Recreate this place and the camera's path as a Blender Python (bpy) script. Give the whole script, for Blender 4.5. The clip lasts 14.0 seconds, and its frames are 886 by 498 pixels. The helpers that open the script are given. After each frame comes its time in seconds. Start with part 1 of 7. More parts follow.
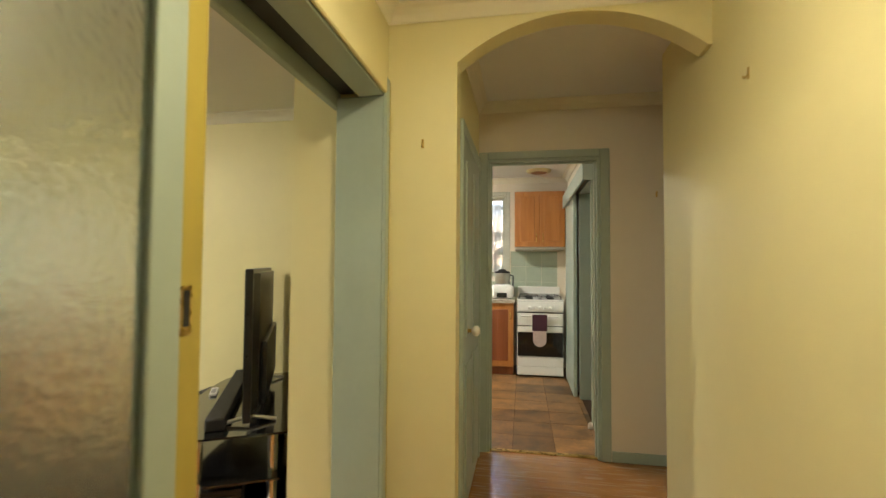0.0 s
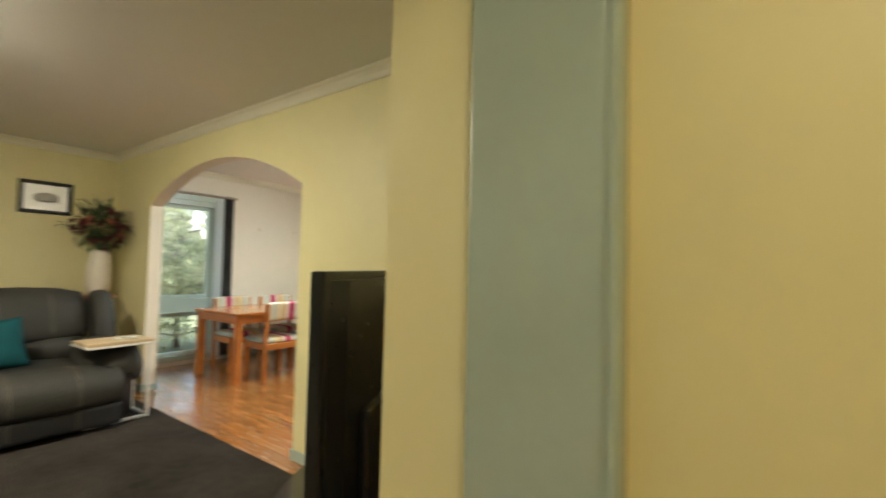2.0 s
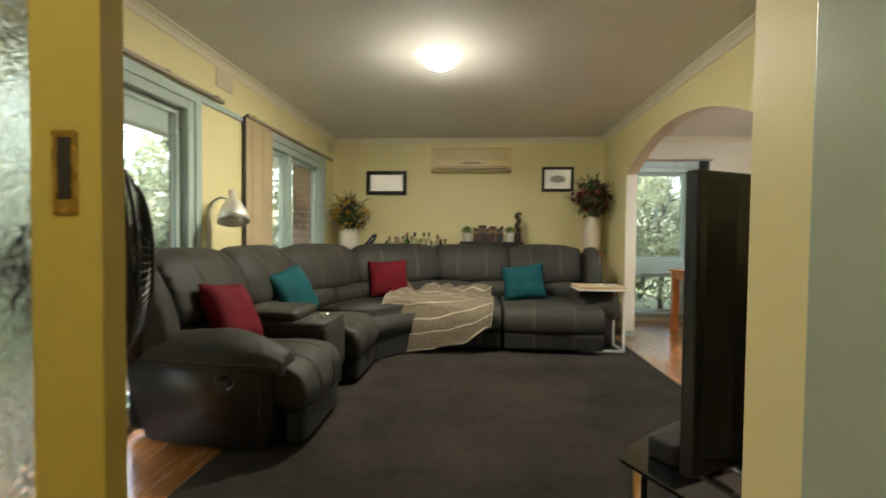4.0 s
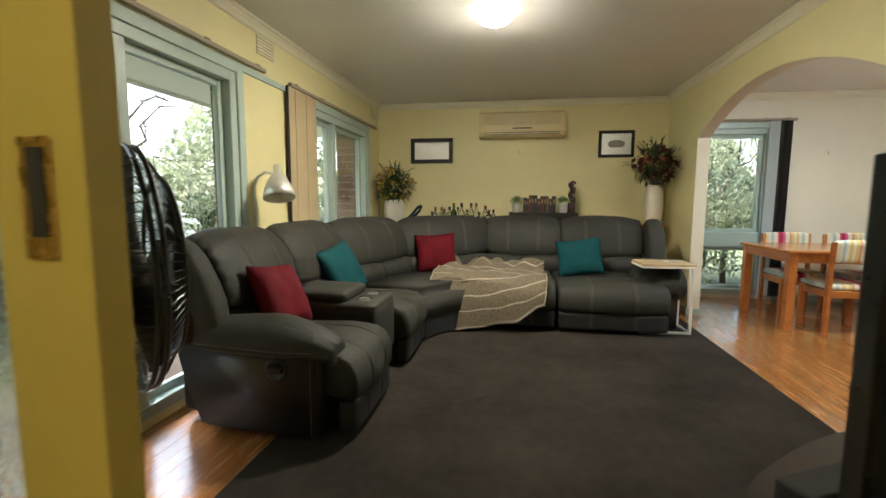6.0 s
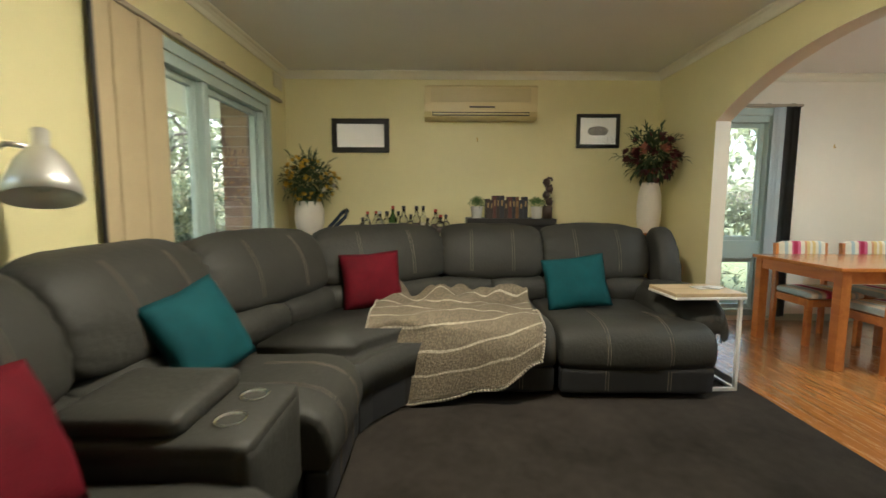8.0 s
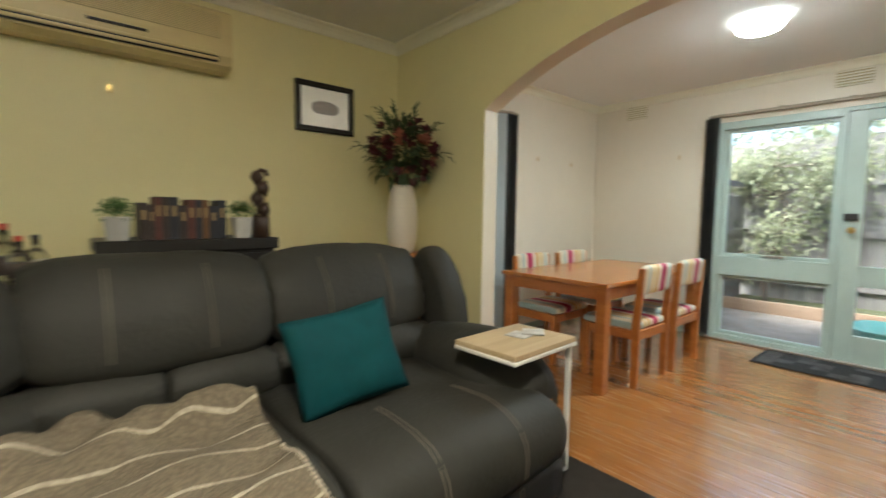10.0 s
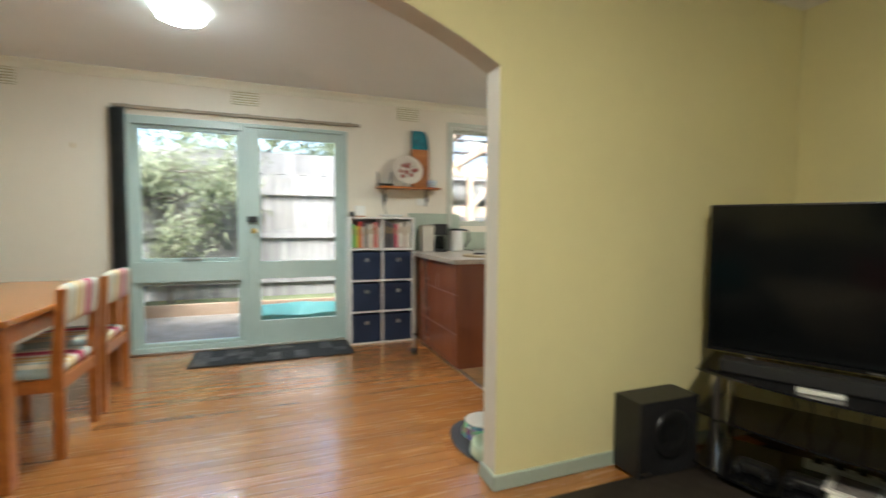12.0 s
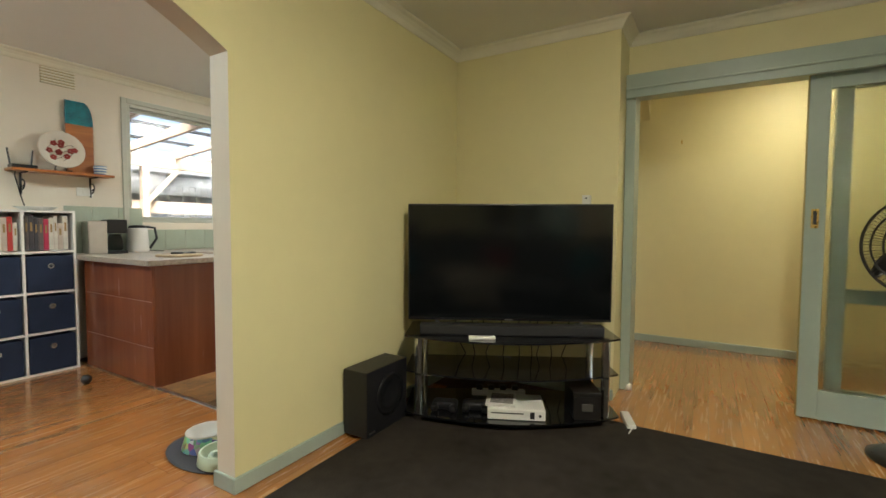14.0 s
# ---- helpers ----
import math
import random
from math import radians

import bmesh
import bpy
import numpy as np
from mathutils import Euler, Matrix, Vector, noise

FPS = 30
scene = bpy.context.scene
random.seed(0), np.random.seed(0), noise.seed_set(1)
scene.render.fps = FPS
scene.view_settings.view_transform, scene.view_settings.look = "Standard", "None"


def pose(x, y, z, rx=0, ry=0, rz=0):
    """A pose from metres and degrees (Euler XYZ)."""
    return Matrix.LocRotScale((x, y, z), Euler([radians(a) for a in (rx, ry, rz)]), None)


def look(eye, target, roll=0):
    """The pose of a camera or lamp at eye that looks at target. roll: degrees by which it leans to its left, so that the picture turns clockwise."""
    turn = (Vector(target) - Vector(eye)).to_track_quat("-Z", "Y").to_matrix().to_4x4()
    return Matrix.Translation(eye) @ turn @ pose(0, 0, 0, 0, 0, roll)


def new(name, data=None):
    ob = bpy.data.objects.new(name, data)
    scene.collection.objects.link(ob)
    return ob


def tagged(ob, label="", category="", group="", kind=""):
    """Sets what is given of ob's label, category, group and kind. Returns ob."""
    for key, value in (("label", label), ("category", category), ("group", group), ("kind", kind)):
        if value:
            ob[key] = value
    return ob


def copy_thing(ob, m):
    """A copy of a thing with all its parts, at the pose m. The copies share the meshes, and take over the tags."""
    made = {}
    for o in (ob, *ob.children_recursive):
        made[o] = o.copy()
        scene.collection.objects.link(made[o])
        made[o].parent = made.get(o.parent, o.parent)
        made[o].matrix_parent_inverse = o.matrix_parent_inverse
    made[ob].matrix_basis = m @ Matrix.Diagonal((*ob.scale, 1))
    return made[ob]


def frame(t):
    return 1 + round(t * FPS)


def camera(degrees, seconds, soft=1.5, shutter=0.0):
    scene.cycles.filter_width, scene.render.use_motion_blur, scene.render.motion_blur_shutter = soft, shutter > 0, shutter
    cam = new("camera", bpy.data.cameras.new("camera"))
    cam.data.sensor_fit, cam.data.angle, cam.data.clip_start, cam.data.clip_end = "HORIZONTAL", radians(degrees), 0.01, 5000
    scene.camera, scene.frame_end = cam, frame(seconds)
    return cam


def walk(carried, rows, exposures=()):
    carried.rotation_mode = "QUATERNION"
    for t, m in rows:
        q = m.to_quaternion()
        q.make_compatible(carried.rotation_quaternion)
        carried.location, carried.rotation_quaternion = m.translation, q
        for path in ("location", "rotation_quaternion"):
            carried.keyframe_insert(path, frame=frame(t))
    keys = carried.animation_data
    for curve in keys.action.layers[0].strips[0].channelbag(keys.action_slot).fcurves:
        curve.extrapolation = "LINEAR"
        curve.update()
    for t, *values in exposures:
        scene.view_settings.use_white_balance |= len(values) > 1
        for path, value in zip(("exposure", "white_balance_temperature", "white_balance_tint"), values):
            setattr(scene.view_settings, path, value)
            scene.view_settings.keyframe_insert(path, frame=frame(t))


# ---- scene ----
cam = camera(89.5, 14.0, shutter=0.5)
PATH = [
    (0, (0.45, 0.178, 1.293), (0.099, 2.145, 1.368), 0.4),
    (0.5, (0.429, 0.475, 1.289), (0.069, 2.441, 1.362), 0.4),
    (1, (0.331, 0.807, 1.288), (-0.149, 2.748, 1.358), 0.7),
    (1.5, (0.211, 1.124, 1.277), (-0.493, 2.994, 1.352), 0.4),
    (2, (0.028, 1.423, 1.288), (-1.154, 3.034, 1.369), 1.3),
    (2.5, (-0.061, 1.535, 1.295), (-1.653, 2.745, 1.362), 1.1),
    (3, (0.0, 1.538, 1.246), (-1.901, 2.157, 1.316), 0.9),
    (3.5, (0.158, 1.506, 1.172), (-1.832, 1.698, 1.204), 0.8),
    (4, (0.263, 1.586, 1.112), (-1.731, 1.438, 1.056), 0.6),
    (4.2, (0.302, 1.611, 1.105), (-1.684, 1.383, 1.009), 0.6),
    (6.5, (-0.206, 1.45, 1.201), (-2.167, 1.126, 0.982), 0.3),
    (7, (-0.587, 1.405, 1.183), (-2.555, 1.111, 0.973), 0.6),
    (7.2, (-0.733, 1.343, 1.196), (-2.706, 1.09, 0.986), 0.5),
    (9.3, (-2.493, 1.049, 1.193), (-4.342, 1.792, 1.019), 0.6),
    (9.5, (-2.643, 1.109, 1.19), (-4.423, 2.005, 1.021), 0.6),
    (10, (-2.976, 1.268, 1.195), (-4.493, 2.562, 1.037), 0.7),
    (10.5, (-3.163, 1.416, 1.205), (-4.297, 3.056, 1.052), 0.7),
    (11, (-3.311, 1.521, 1.206), (-3.885, 3.432, 1.073), 0.5),
    (11.5, (-3.374, 1.585, 1.189), (-3.314, 3.581, 1.07), 0.5),
    (12, (-3.418, 1.571, 1.162), (-2.708, 3.438, 1.057), 0.4),
    (12.5, (-3.446, 1.541, 1.142), (-2.255, 3.144, 1.04), 0.3),
    (13, (-3.496, 1.523, 1.141), (-1.981, 2.824, 1.038), 0.2),
    (13.5, (-3.565, 1.54, 1.133), (-1.908, 2.654, 1.032), 0.3),
    (14, (-3.657, 1.587, 1.128), (-1.937, 2.603, 1.031), 0.3),
]
walk(cam, [(t, look(eye, target, roll)) for t, eye, target, roll in PATH], [(0.0, 3.1, 6300, 6), (1.5, 3.05, 6300, 6), (2.5, 2.75, 6000, 6), (7.0, 2.7, 5900, 6), (9.5, 2.6, 5900, 6), (12.0, 2.6, 5800, 6), (14.0, 2.65, 5900, 6)])

# ---- world and sun: bright overcast ----
world = bpy.data.worlds.new("world")
scene.world = world
world.use_nodes = True
wn = world.node_tree.nodes
sky = wn.new("ShaderNodeTexSky")
sky.sky_type = "NISHITA"
sky.sun_disc = False
sky.sun_elevation = radians(56)
sky.sun_rotation = radians(206)
sky.air_density, sky.dust_density = 1.2, 4.0
wn["Background"].inputs[1].default_value = 0.15
world.node_tree.links.new(sky.outputs[0], wn["Background"].inputs[0])
sun = new("sun", bpy.data.lights.new("sun", "SUN"))
sun.data.energy, sun.data.angle, sun.data.color = 4.0, radians(35), (1.0, 0.96, 0.9)
sun.matrix_world = look((0, 0, 10), (0.3, 0.6, 9.0))


# ---- materials ----
MATS = {}


def mat(name, color, rough=0.5, metal=0.0, vary=0.08, scale=6.0, bump=0.0, bscale=60.0, spec=0.5, detail=6.0, stretch=(1, 1, 1), color2=None, coat=0.0, emit=0.0, sheen=0.0, piece=0.0):
    """A principled material with two scales of variation and fine relief."""
    m = bpy.data.materials.new(name)
    m.use_nodes = True
    n, l = m.node_tree.nodes, m.node_tree.links
    p = n["Principled BSDF"]
    tc = n.new("ShaderNodeTexCoord")
    mp = n.new("ShaderNodeMapping")
    mp.inputs["Scale"].default_value = stretch
    l.new(tc.outputs["Object"], mp.inputs[0])
    a = n.new("ShaderNodeTexNoise")
    a.inputs["Scale"].default_value, a.inputs["Detail"].default_value = scale, detail
    b = n.new("ShaderNodeTexNoise")
    b.inputs["Scale"].default_value, b.inputs["Detail"].default_value = scale * 7.3, 4
    l.new(mp.outputs[0], a.inputs[0])
    l.new(mp.outputs[0], b.inputs[0])
    add = n.new("ShaderNodeMath")
    add.operation = "MULTIPLY_ADD"
    add.inputs[1].default_value = 0.45
    l.new(b.outputs[0], add.inputs[0])
    l.new(a.outputs[0], add.inputs[2])
    ramp = n.new("ShaderNodeValToRGB")
    c2 = color2 or tuple(min(1, c * (1 + vary)) for c in color)
    c1 = color if color2 else tuple(c * (1 - vary) for c in color)
    ramp.color_ramp.elements[0].position, ramp.color_ramp.elements[1].position = 0.45, 1.0
    ramp.color_ramp.elements[0].color, ramp.color_ramp.elements[1].color = (*c1, 1), (*c2, 1)
    l.new(add.outputs[0], ramp.inputs[0])
    out = ramp.outputs[0]
    if piece:
        info = n.new("ShaderNodeObjectInfo")
        hsv = n.new("ShaderNodeHueSaturation")
        mr = n.new("ShaderNodeMapRange")
        mr.inputs["To Min"].default_value, mr.inputs["To Max"].default_value = 1 - piece, 1 + piece
        l.new(info.outputs["Random"], mr.inputs[0])
        l.new(mr.outputs[0], hsv.inputs["Value"])
        l.new(out, hsv.inputs["Color"])
        out = hsv.outputs[0]
    l.new(out, p.inputs["Base Color"])
    p.inputs["Metallic"].default_value = metal
    p.inputs["Specular IOR Level"].default_value = spec
    p.inputs["Coat Weight"].default_value = coat
    p.inputs["Coat Roughness"].default_value = 0.15
    p.inputs["Sheen Weight"].default_value = sheen
    rr = n.new("ShaderNodeMapRange")
    rr.inputs["To Min"].default_value, rr.inputs["To Max"].default_value = max(0.02, rough - 0.07), min(1, rough + 0.07)
    l.new(b.outputs[0], rr.inputs[0])
    l.new(rr.outputs[0], p.inputs["Roughness"])
    if bump:
        c = n.new("ShaderNodeTexNoise")
        c.inputs["Scale"].default_value, c.inputs["Detail"].default_value = bscale, 3
        l.new(mp.outputs[0], c.inputs[0])
        bp = n.new("ShaderNodeBump")
        bp.inputs["Strength"].default_value, bp.inputs["Distance"].default_value = bump, 0.01
        l.new(c.outputs[0], bp.inputs["Height"])
        l.new(bp.outputs[0], p.inputs["Normal"])
    if emit:
        p.inputs["Emission Color"].default_value = (*color, 1)
        p.inputs["Emission Strength"].default_value = emit
    MATS[name] = m
    return m


def wood(name, dark, light, rough=0.35, axis=0, ring=9.0, piece=0.0, coat=0.0):
    """Grained timber, the grain along the given axis."""
    m = bpy.data.materials.new(name)
    m.use_nodes = True
    n, l = m.node_tree.nodes, m.node_tree.links
    p = n["Principled BSDF"]
    tc = n.new("ShaderNodeTexCoord")
    mp = n.new("ShaderNodeMapping")
    sc = [ring, ring, ring]
    sc[axis] = ring * 0.06
    mp.inputs["Scale"].default_value = sc
    l.new(tc.outputs["Object"], mp.inputs[0])
    info = n.new("ShaderNodeObjectInfo")
    shift = n.new("ShaderNodeVectorMath")
    shift.operation = "ADD"
    ml = n.new("ShaderNodeMath")
    ml.operation = "MULTIPLY"
    ml.inputs[1].default_value = 37.0
    l.new(info.outputs["Random"], ml.inputs[0])
    l.new(mp.outputs[0], shift.inputs[0])
    l.new(ml.outputs[0], shift.inputs[1])
    a = n.new("ShaderNodeTexNoise")
    a.inputs["Scale"].default_value, a.inputs["Detail"].default_value, a.inputs["Distortion"].default_value = 1.0, 5, 0.6
    b = n.new("ShaderNodeTexNoise")
    b.inputs["Scale"].default_value, b.inputs["Detail"].default_value = 7.0, 6
    l.new(shift.outputs[0], a.inputs[0])
    l.new(shift.outputs[0], b.inputs[0])
    add = n.new("ShaderNodeMath")
    add.operation = "MULTIPLY_ADD"
    add.inputs[1].default_value = 0.3
    l.new(b.outputs[0], add.inputs[0])
    l.new(a.outputs[0], add.inputs[2])
    ramp = n.new("ShaderNodeValToRGB")
    ramp.color_ramp.elements[0].position, ramp.color_ramp.elements[1].position = 0.4, 0.9
    ramp.color_ramp.elements[0].color, ramp.color_ramp.elements[1].color = (*dark, 1), (*light, 1)
    l.new(add.outputs[0], ramp.inputs[0])
    out = ramp.outputs[0]
    if piece:
        hsv = n.new("ShaderNodeHueSaturation")
        mr = n.new("ShaderNodeMapRange")
        mr.inputs["To Min"].default_value, mr.inputs["To Max"].default_value = 1 - piece, 1 + piece
        l.new(info.outputs["Random"], mr.inputs[0])
        l.new(mr.outputs[0], hsv.inputs["Value"])
        l.new(out, hsv.inputs["Color"])
        out = hsv.outputs[0]
    l.new(out, p.inputs["Base Color"])
    rr = n.new("ShaderNodeMapRange")
    rr.inputs["To Min"].default_value, rr.inputs["To Max"].default_value = max(0.03, rough - 0.06), rough + 0.1
    l.new(b.outputs[0], rr.inputs[0])
    l.new(rr.outputs[0], p.inputs["Roughness"])
    p.inputs["Coat Weight"].default_value = coat
    p.inputs["Coat Roughness"].default_value = 0.12
    bp = n.new("ShaderNodeBump")
    bp.inputs["Strength"].default_value, bp.inputs["Distance"].default_value = 0.03, 0.003
    l.new(b.outputs[0], bp.inputs["Height"])
    l.new(bp.outputs[0], p.inputs["Normal"])
    MATS[name] = m
    return m


def glass(name, color=(1, 1, 1), rough=0.0, bump=0.0, bscale=50.0, ior=1.45):
    m = bpy.data.materials.new(name)
    m.use_nodes = True
    n, l = m.node_tree.nodes, m.node_tree.links
    p = n["Principled BSDF"]
    p.inputs["Base Color"].default_value = (*color, 1)
    p.inputs["Transmission Weight"].default_value = 1.0
    p.inputs["Roughness"].default_value = rough
    p.inputs["IOR"].default_value = ior
    if bump:
        tc = n.new("ShaderNodeTexCoord")
        c = n.new("ShaderNodeTexNoise")
        c.inputs["Scale"].default_value = bscale
        l.new(tc.outputs["Object"], c.inputs[0])
        bp = n.new("ShaderNodeBump")
        bp.inputs["Strength"].default_value, bp.inputs["Distance"].default_value = bump, 0.01
        l.new(c.outputs[0], bp.inputs["Height"])
        l.new(bp.outputs[0], p.inputs["Normal"])
    MATS[name] = m
    return m


YELLOW = mat("yellow_paint", (0.745, 0.675, 0.37), 0.5, vary=0.03, scale=1.5, bump=0.05, bscale=220)
CREAM = mat("cream_paint", (0.76, 0.69, 0.57), 0.5, vary=0.03, scale=1.5, bump=0.05, bscale=220)
WHITE = mat("ceiling_white", (0.80, 0.79, 0.76), 0.8, vary=0.02, scale=1.2, bump=0.08, bscale=260)
CORNICE = mat("cornice_white", (0.78, 0.74, 0.60), 0.6, vary=0.02, scale=3)
SAGE = mat("sage_paint", (0.36, 0.43, 0.37), 0.35, vary=0.05, scale=4, bump=0.04, bscale=90)
MUSTARD = mat("mustard_paint", (0.43, 0.345, 0.075), 0.4, vary=0.06, scale=4, bump=0.04, bscale=90)
AQUA = mat("window_sage_paint", (0.44, 0.535, 0.495), 0.35, vary=0.05, scale=4, bump=0.04, bscale=90)
FLOOR = wood("floorboard_timber", (0.325, 0.122, 0.028), (0.455, 0.198, 0.053), 0.24, 0, 10, piece=0.10, coat=1.0)
FLOOR.node_tree.nodes["Principled BSDF"].inputs["Coat IOR"].default_value = 1.8
FLOOR.node_tree.nodes["Principled BSDF"].inputs["Coat Roughness"].default_value = 0.17
SUBFLOOR = mat("floor_gap", (0.05, 0.025, 0.012), 0.8)
GLASS = glass("clear_glass")
RUGM = mat("charcoal_rug", (0.042, 0.035, 0.029), 0.95, vary=0.45, scale=2.2, bump=1.0, bscale=300, spec=0.1)
LEATHER = mat("grey_suede", (0.034, 0.0328, 0.0275), 0.62, vary=0.2, scale=3, bump=0.25, bscale=45, spec=0.3)
BLACKP = mat("black_plastic", (0.012, 0.012, 0.013), 0.3, vary=0.1)
ORANGEWOOD = wood("orange_pine", (0.32, 0.095, 0.018), (0.50, 0.19, 0.042), 0.3, 0, 14, coat=0.2)


# ---- helpers for meshes ----
def thing(name, label, category, at=(0, 0, 0), rz=0.0, group="", kind=""):
    e = new(name)
    e.matrix_world = pose(*at, 0, 0, rz)
    return tagged(e, label, category, group, kind)


def part(name, bm, material, parent=None, label="", smooth=False):
    me = bpy.data.meshes.new(name)
    bm.to_mesh(me)
    bm.free()
    for m in (material if isinstance(material, (list, tuple)) else [material]):
        me.materials.append(m)
    if smooth:
        for f in me.polygons:
            f.use_smooth = True
    ob = new(name, me)
    if parent:
        ob.parent = parent
    if label:
        ob["label"] = label
    return ob


def solid(name, bm, material, label, category, kind="", group="", smooth=False):
    return tagged(part(name, bm, material, None, "", smooth), label, category, group, kind)


def box(x0, x1, y0, y1, z0, z1, bm=None, bevel=0.0, seg=2, m=None):
    """A box, with bevelled edges if wanted, added to bm."""
    bm = bm or bmesh.new()
    x0, x1, y0, y1, z0, z1 = min(x0, x1), max(x0, x1), min(y0, y1), max(y0, y1), min(z0, z1), max(z0, z1)
    v = [bm.verts.new((x, y, z)) for x in (x0, x1) for y in (y0, y1) for z in (z0, z1)]
    fs = [bm.faces.new([v[i] for i in q]) for q in ((0, 1, 3, 2), (4, 6, 7, 5), (0, 4, 5, 1), (2, 3, 7, 6), (0, 2, 6, 4), (1, 5, 7, 3))]
    if m:
        bmesh.ops.transform(bm, matrix=m, verts=v)
    if bevel:
        es = {e for f in fs for e in f.edges}
        bmesh.ops.bevel(bm, geom=list(es), offset=bevel, segments=seg, affect="EDGES", profile=0.6, clamp_overlap=True)
    return bm


def prism(outline, z0, z1, bm=None, m=None):
    """An outline in the xy plane, extruded from z0 to z1, then moved by m."""
    bm = bm or bmesh.new()
    lo = [bm.verts.new((x, y, z0)) for x, y in outline]
    hi = [bm.verts.new((x, y, z1)) for x, y in outline]
    bm.faces.new(lo[::-1])
    bm.faces.new(hi)
    k = len(outline)
    for i in range(k):
        j = (i + 1) % k
        bm.faces.new((lo[i], lo[j], hi[j], hi[i]))
    if m:
        bmesh.ops.transform(bm, matrix=m, verts=lo + hi)
    bmesh.ops.recalc_face_normals(bm, faces=bm.faces)
    return bm


def lathe(profile, seg=20, bm=None, m=None, caps=(True, True)):
    """A body of revolution about z from (radius, height) pairs."""
    bm = bm or bmesh.new()
    rings = []
    for r, z in profile:
        rings.append([bm.verts.new((r * math.cos(2 * math.pi * i / seg), r * math.sin(2 * math.pi * i / seg), z)) for i in range(seg)])
    for a, b in zip(rings, rings[1:]):
        for i in range(seg):
            j = (i + 1) % seg
            bm.faces.new((a[i], a[j], b[j], b[i]))
    if caps[0]:
        bm.faces.new(rings[0][::-1])
    if caps[1]:
        bm.faces.new(rings[-1])
    if m:
        bmesh.ops.transform(bm, matrix=m, verts=[v for r in rings for v in r])
    return bm


def tube(points, r, seg=8, bm=None, taper=1.0, cap=True):
    """A round bar along points."""
    bm = bm or bmesh.new()
    pts = [Vector(p) for p in points]
    rings = []
    side = None
    for i, p in enumerate(pts):
        d = (pts[min(i + 1, len(pts) - 1)] - pts[max(i - 1, 0)]).normalized()
        if side is None:
            side = d.cross(Vector((0, 0, 1)) if abs(d.z) < 0.9 else Vector((1, 0, 0))).normalized()
        side = (side - d * side.dot(d)).normalized()
        up = d.cross(side)
        k = r * (1 + (taper - 1) * i / max(1, len(pts) - 1))
        rings.append([bm.verts.new(p + side * (k * math.cos(2 * math.pi * j / seg)) + up * (k * math.sin(2 * math.pi * j / seg))) for j in range(seg)])
    for a, b in zip(rings, rings[1:]):
        for i in range(seg):
            j = (i + 1) % seg
            bm.faces.new((a[i], a[j], b[j], b[i]))
    if cap:
        bm.faces.new(rings[0][::-1])
        bm.faces.new(rings[-1])
    return bm


def cushion(w, d, h, n=10, puff=0.6, bm=None, m=None, edge=0.16, wrinkle=0.006, seed=0):
    """A soft block, rounded on all sides and slightly lumpy: size w, d, h, base centre at the origin."""
    bm = bm or bmesh.new()
    tmp = bmesh.new()
    bmesh.ops.create_cube(tmp, size=2)
    bmesh.ops.subdivide_edges(tmp, edges=tmp.edges[:], cuts=n, use_grid_fill=True)
    r = edge * 2
    for v in tmp.verts:
        c = v.co
        q = Vector([max(-(s / 2 - edge * min(w, d, h)), min(s / 2 - edge * min(w, d, h), x * s / 2)) for x, s in zip(c, (w, d, h))])
        p = Vector([x * s / 2 for x, s in zip(c, (w, d, h))])
        off = p - q
        if off.length > 1e-6:
            off = off.normalized() * edge * min(w, d, h) if off.length > edge * min(w, d, h) * 0.98 else off
        p = q + off
        bulge = 1 - 0.5 * (abs(c.x) ** 3 + abs(c.y) ** 3)
        if c.z > 0.5:
            p.z += puff * 0.1 * h * bulge
        nz = noise.noise(Vector((p.x * 7 + seed * 3.1, p.y * 7, p.z * 7))) * wrinkle
        v.co = p + c.normalized() * nz + Vector((0, 0, h / 2))
    me = bpy.data.meshes.new("tmp")
    if m:
        bmesh.ops.transform(tmp, matrix=m, verts=tmp.verts)
    tmp.to_mesh(me)
    tmp.free()
    bm.from_mesh(me)
    bpy.data.meshes.remove(me)
    return bm


def arch_outline(xa, xb, spring, rise, n=24):
    """Points of a segmental arch from (xa, spring) over to (xb, spring)."""
    w = (xb - xa) / 2
    rad = (w * w + rise * rise) / (2 * rise)
    half = math.asin(w / rad)
    return [((xa + xb) / 2 + rad * math.sin(half * (2 * i / n - 1)), spring + rise - rad + rad * math.cos(half * (2 * i / n - 1))) for i in range(n + 1)]


# ---- the large structure ----
CEIL, WX, TVX, AY, AYB, WY, BY, DX = 2.45, -5.886, -0.605, 3.271, 3.391, -0.40, 6.13, -5.90
HL, HR, KY = -0.15, 1.20, 3.35
XZ = Matrix(((1, 0, 0, 0), (0, 0, -1, 0), (0, 1, 0, 0), (0, 0, 0, 1)))


def wall_with_holes(name, axis, a0, a1, p0, p1, z1, holes, material, label, z0=0.0):
    """A wall along x (axis 0) or y (axis 1) from a0 to a1, its faces at p0 and p1, with rectangular openings (b0, b1, low, high)."""
    bm = bmesh.new()

    def put(u0, u1, lo, hi):
        if u1 - u0 > 1e-4 and hi - lo > 1e-4:
            box(*((u0, u1, p0, p1) if axis == 0 else (p0, p1, u0, u1)), lo, hi, bm)

    at = a0
    for b0, b1, lo, hi in sorted(holes):
        put(at, b0, z0, z1)
        put(b0, b1, z0, lo)
        put(b0, b1, hi, z1)
        at = b1
    put(at, a1, z0, z1)
    return solid(name, bm, material, label, "wall", "structure")


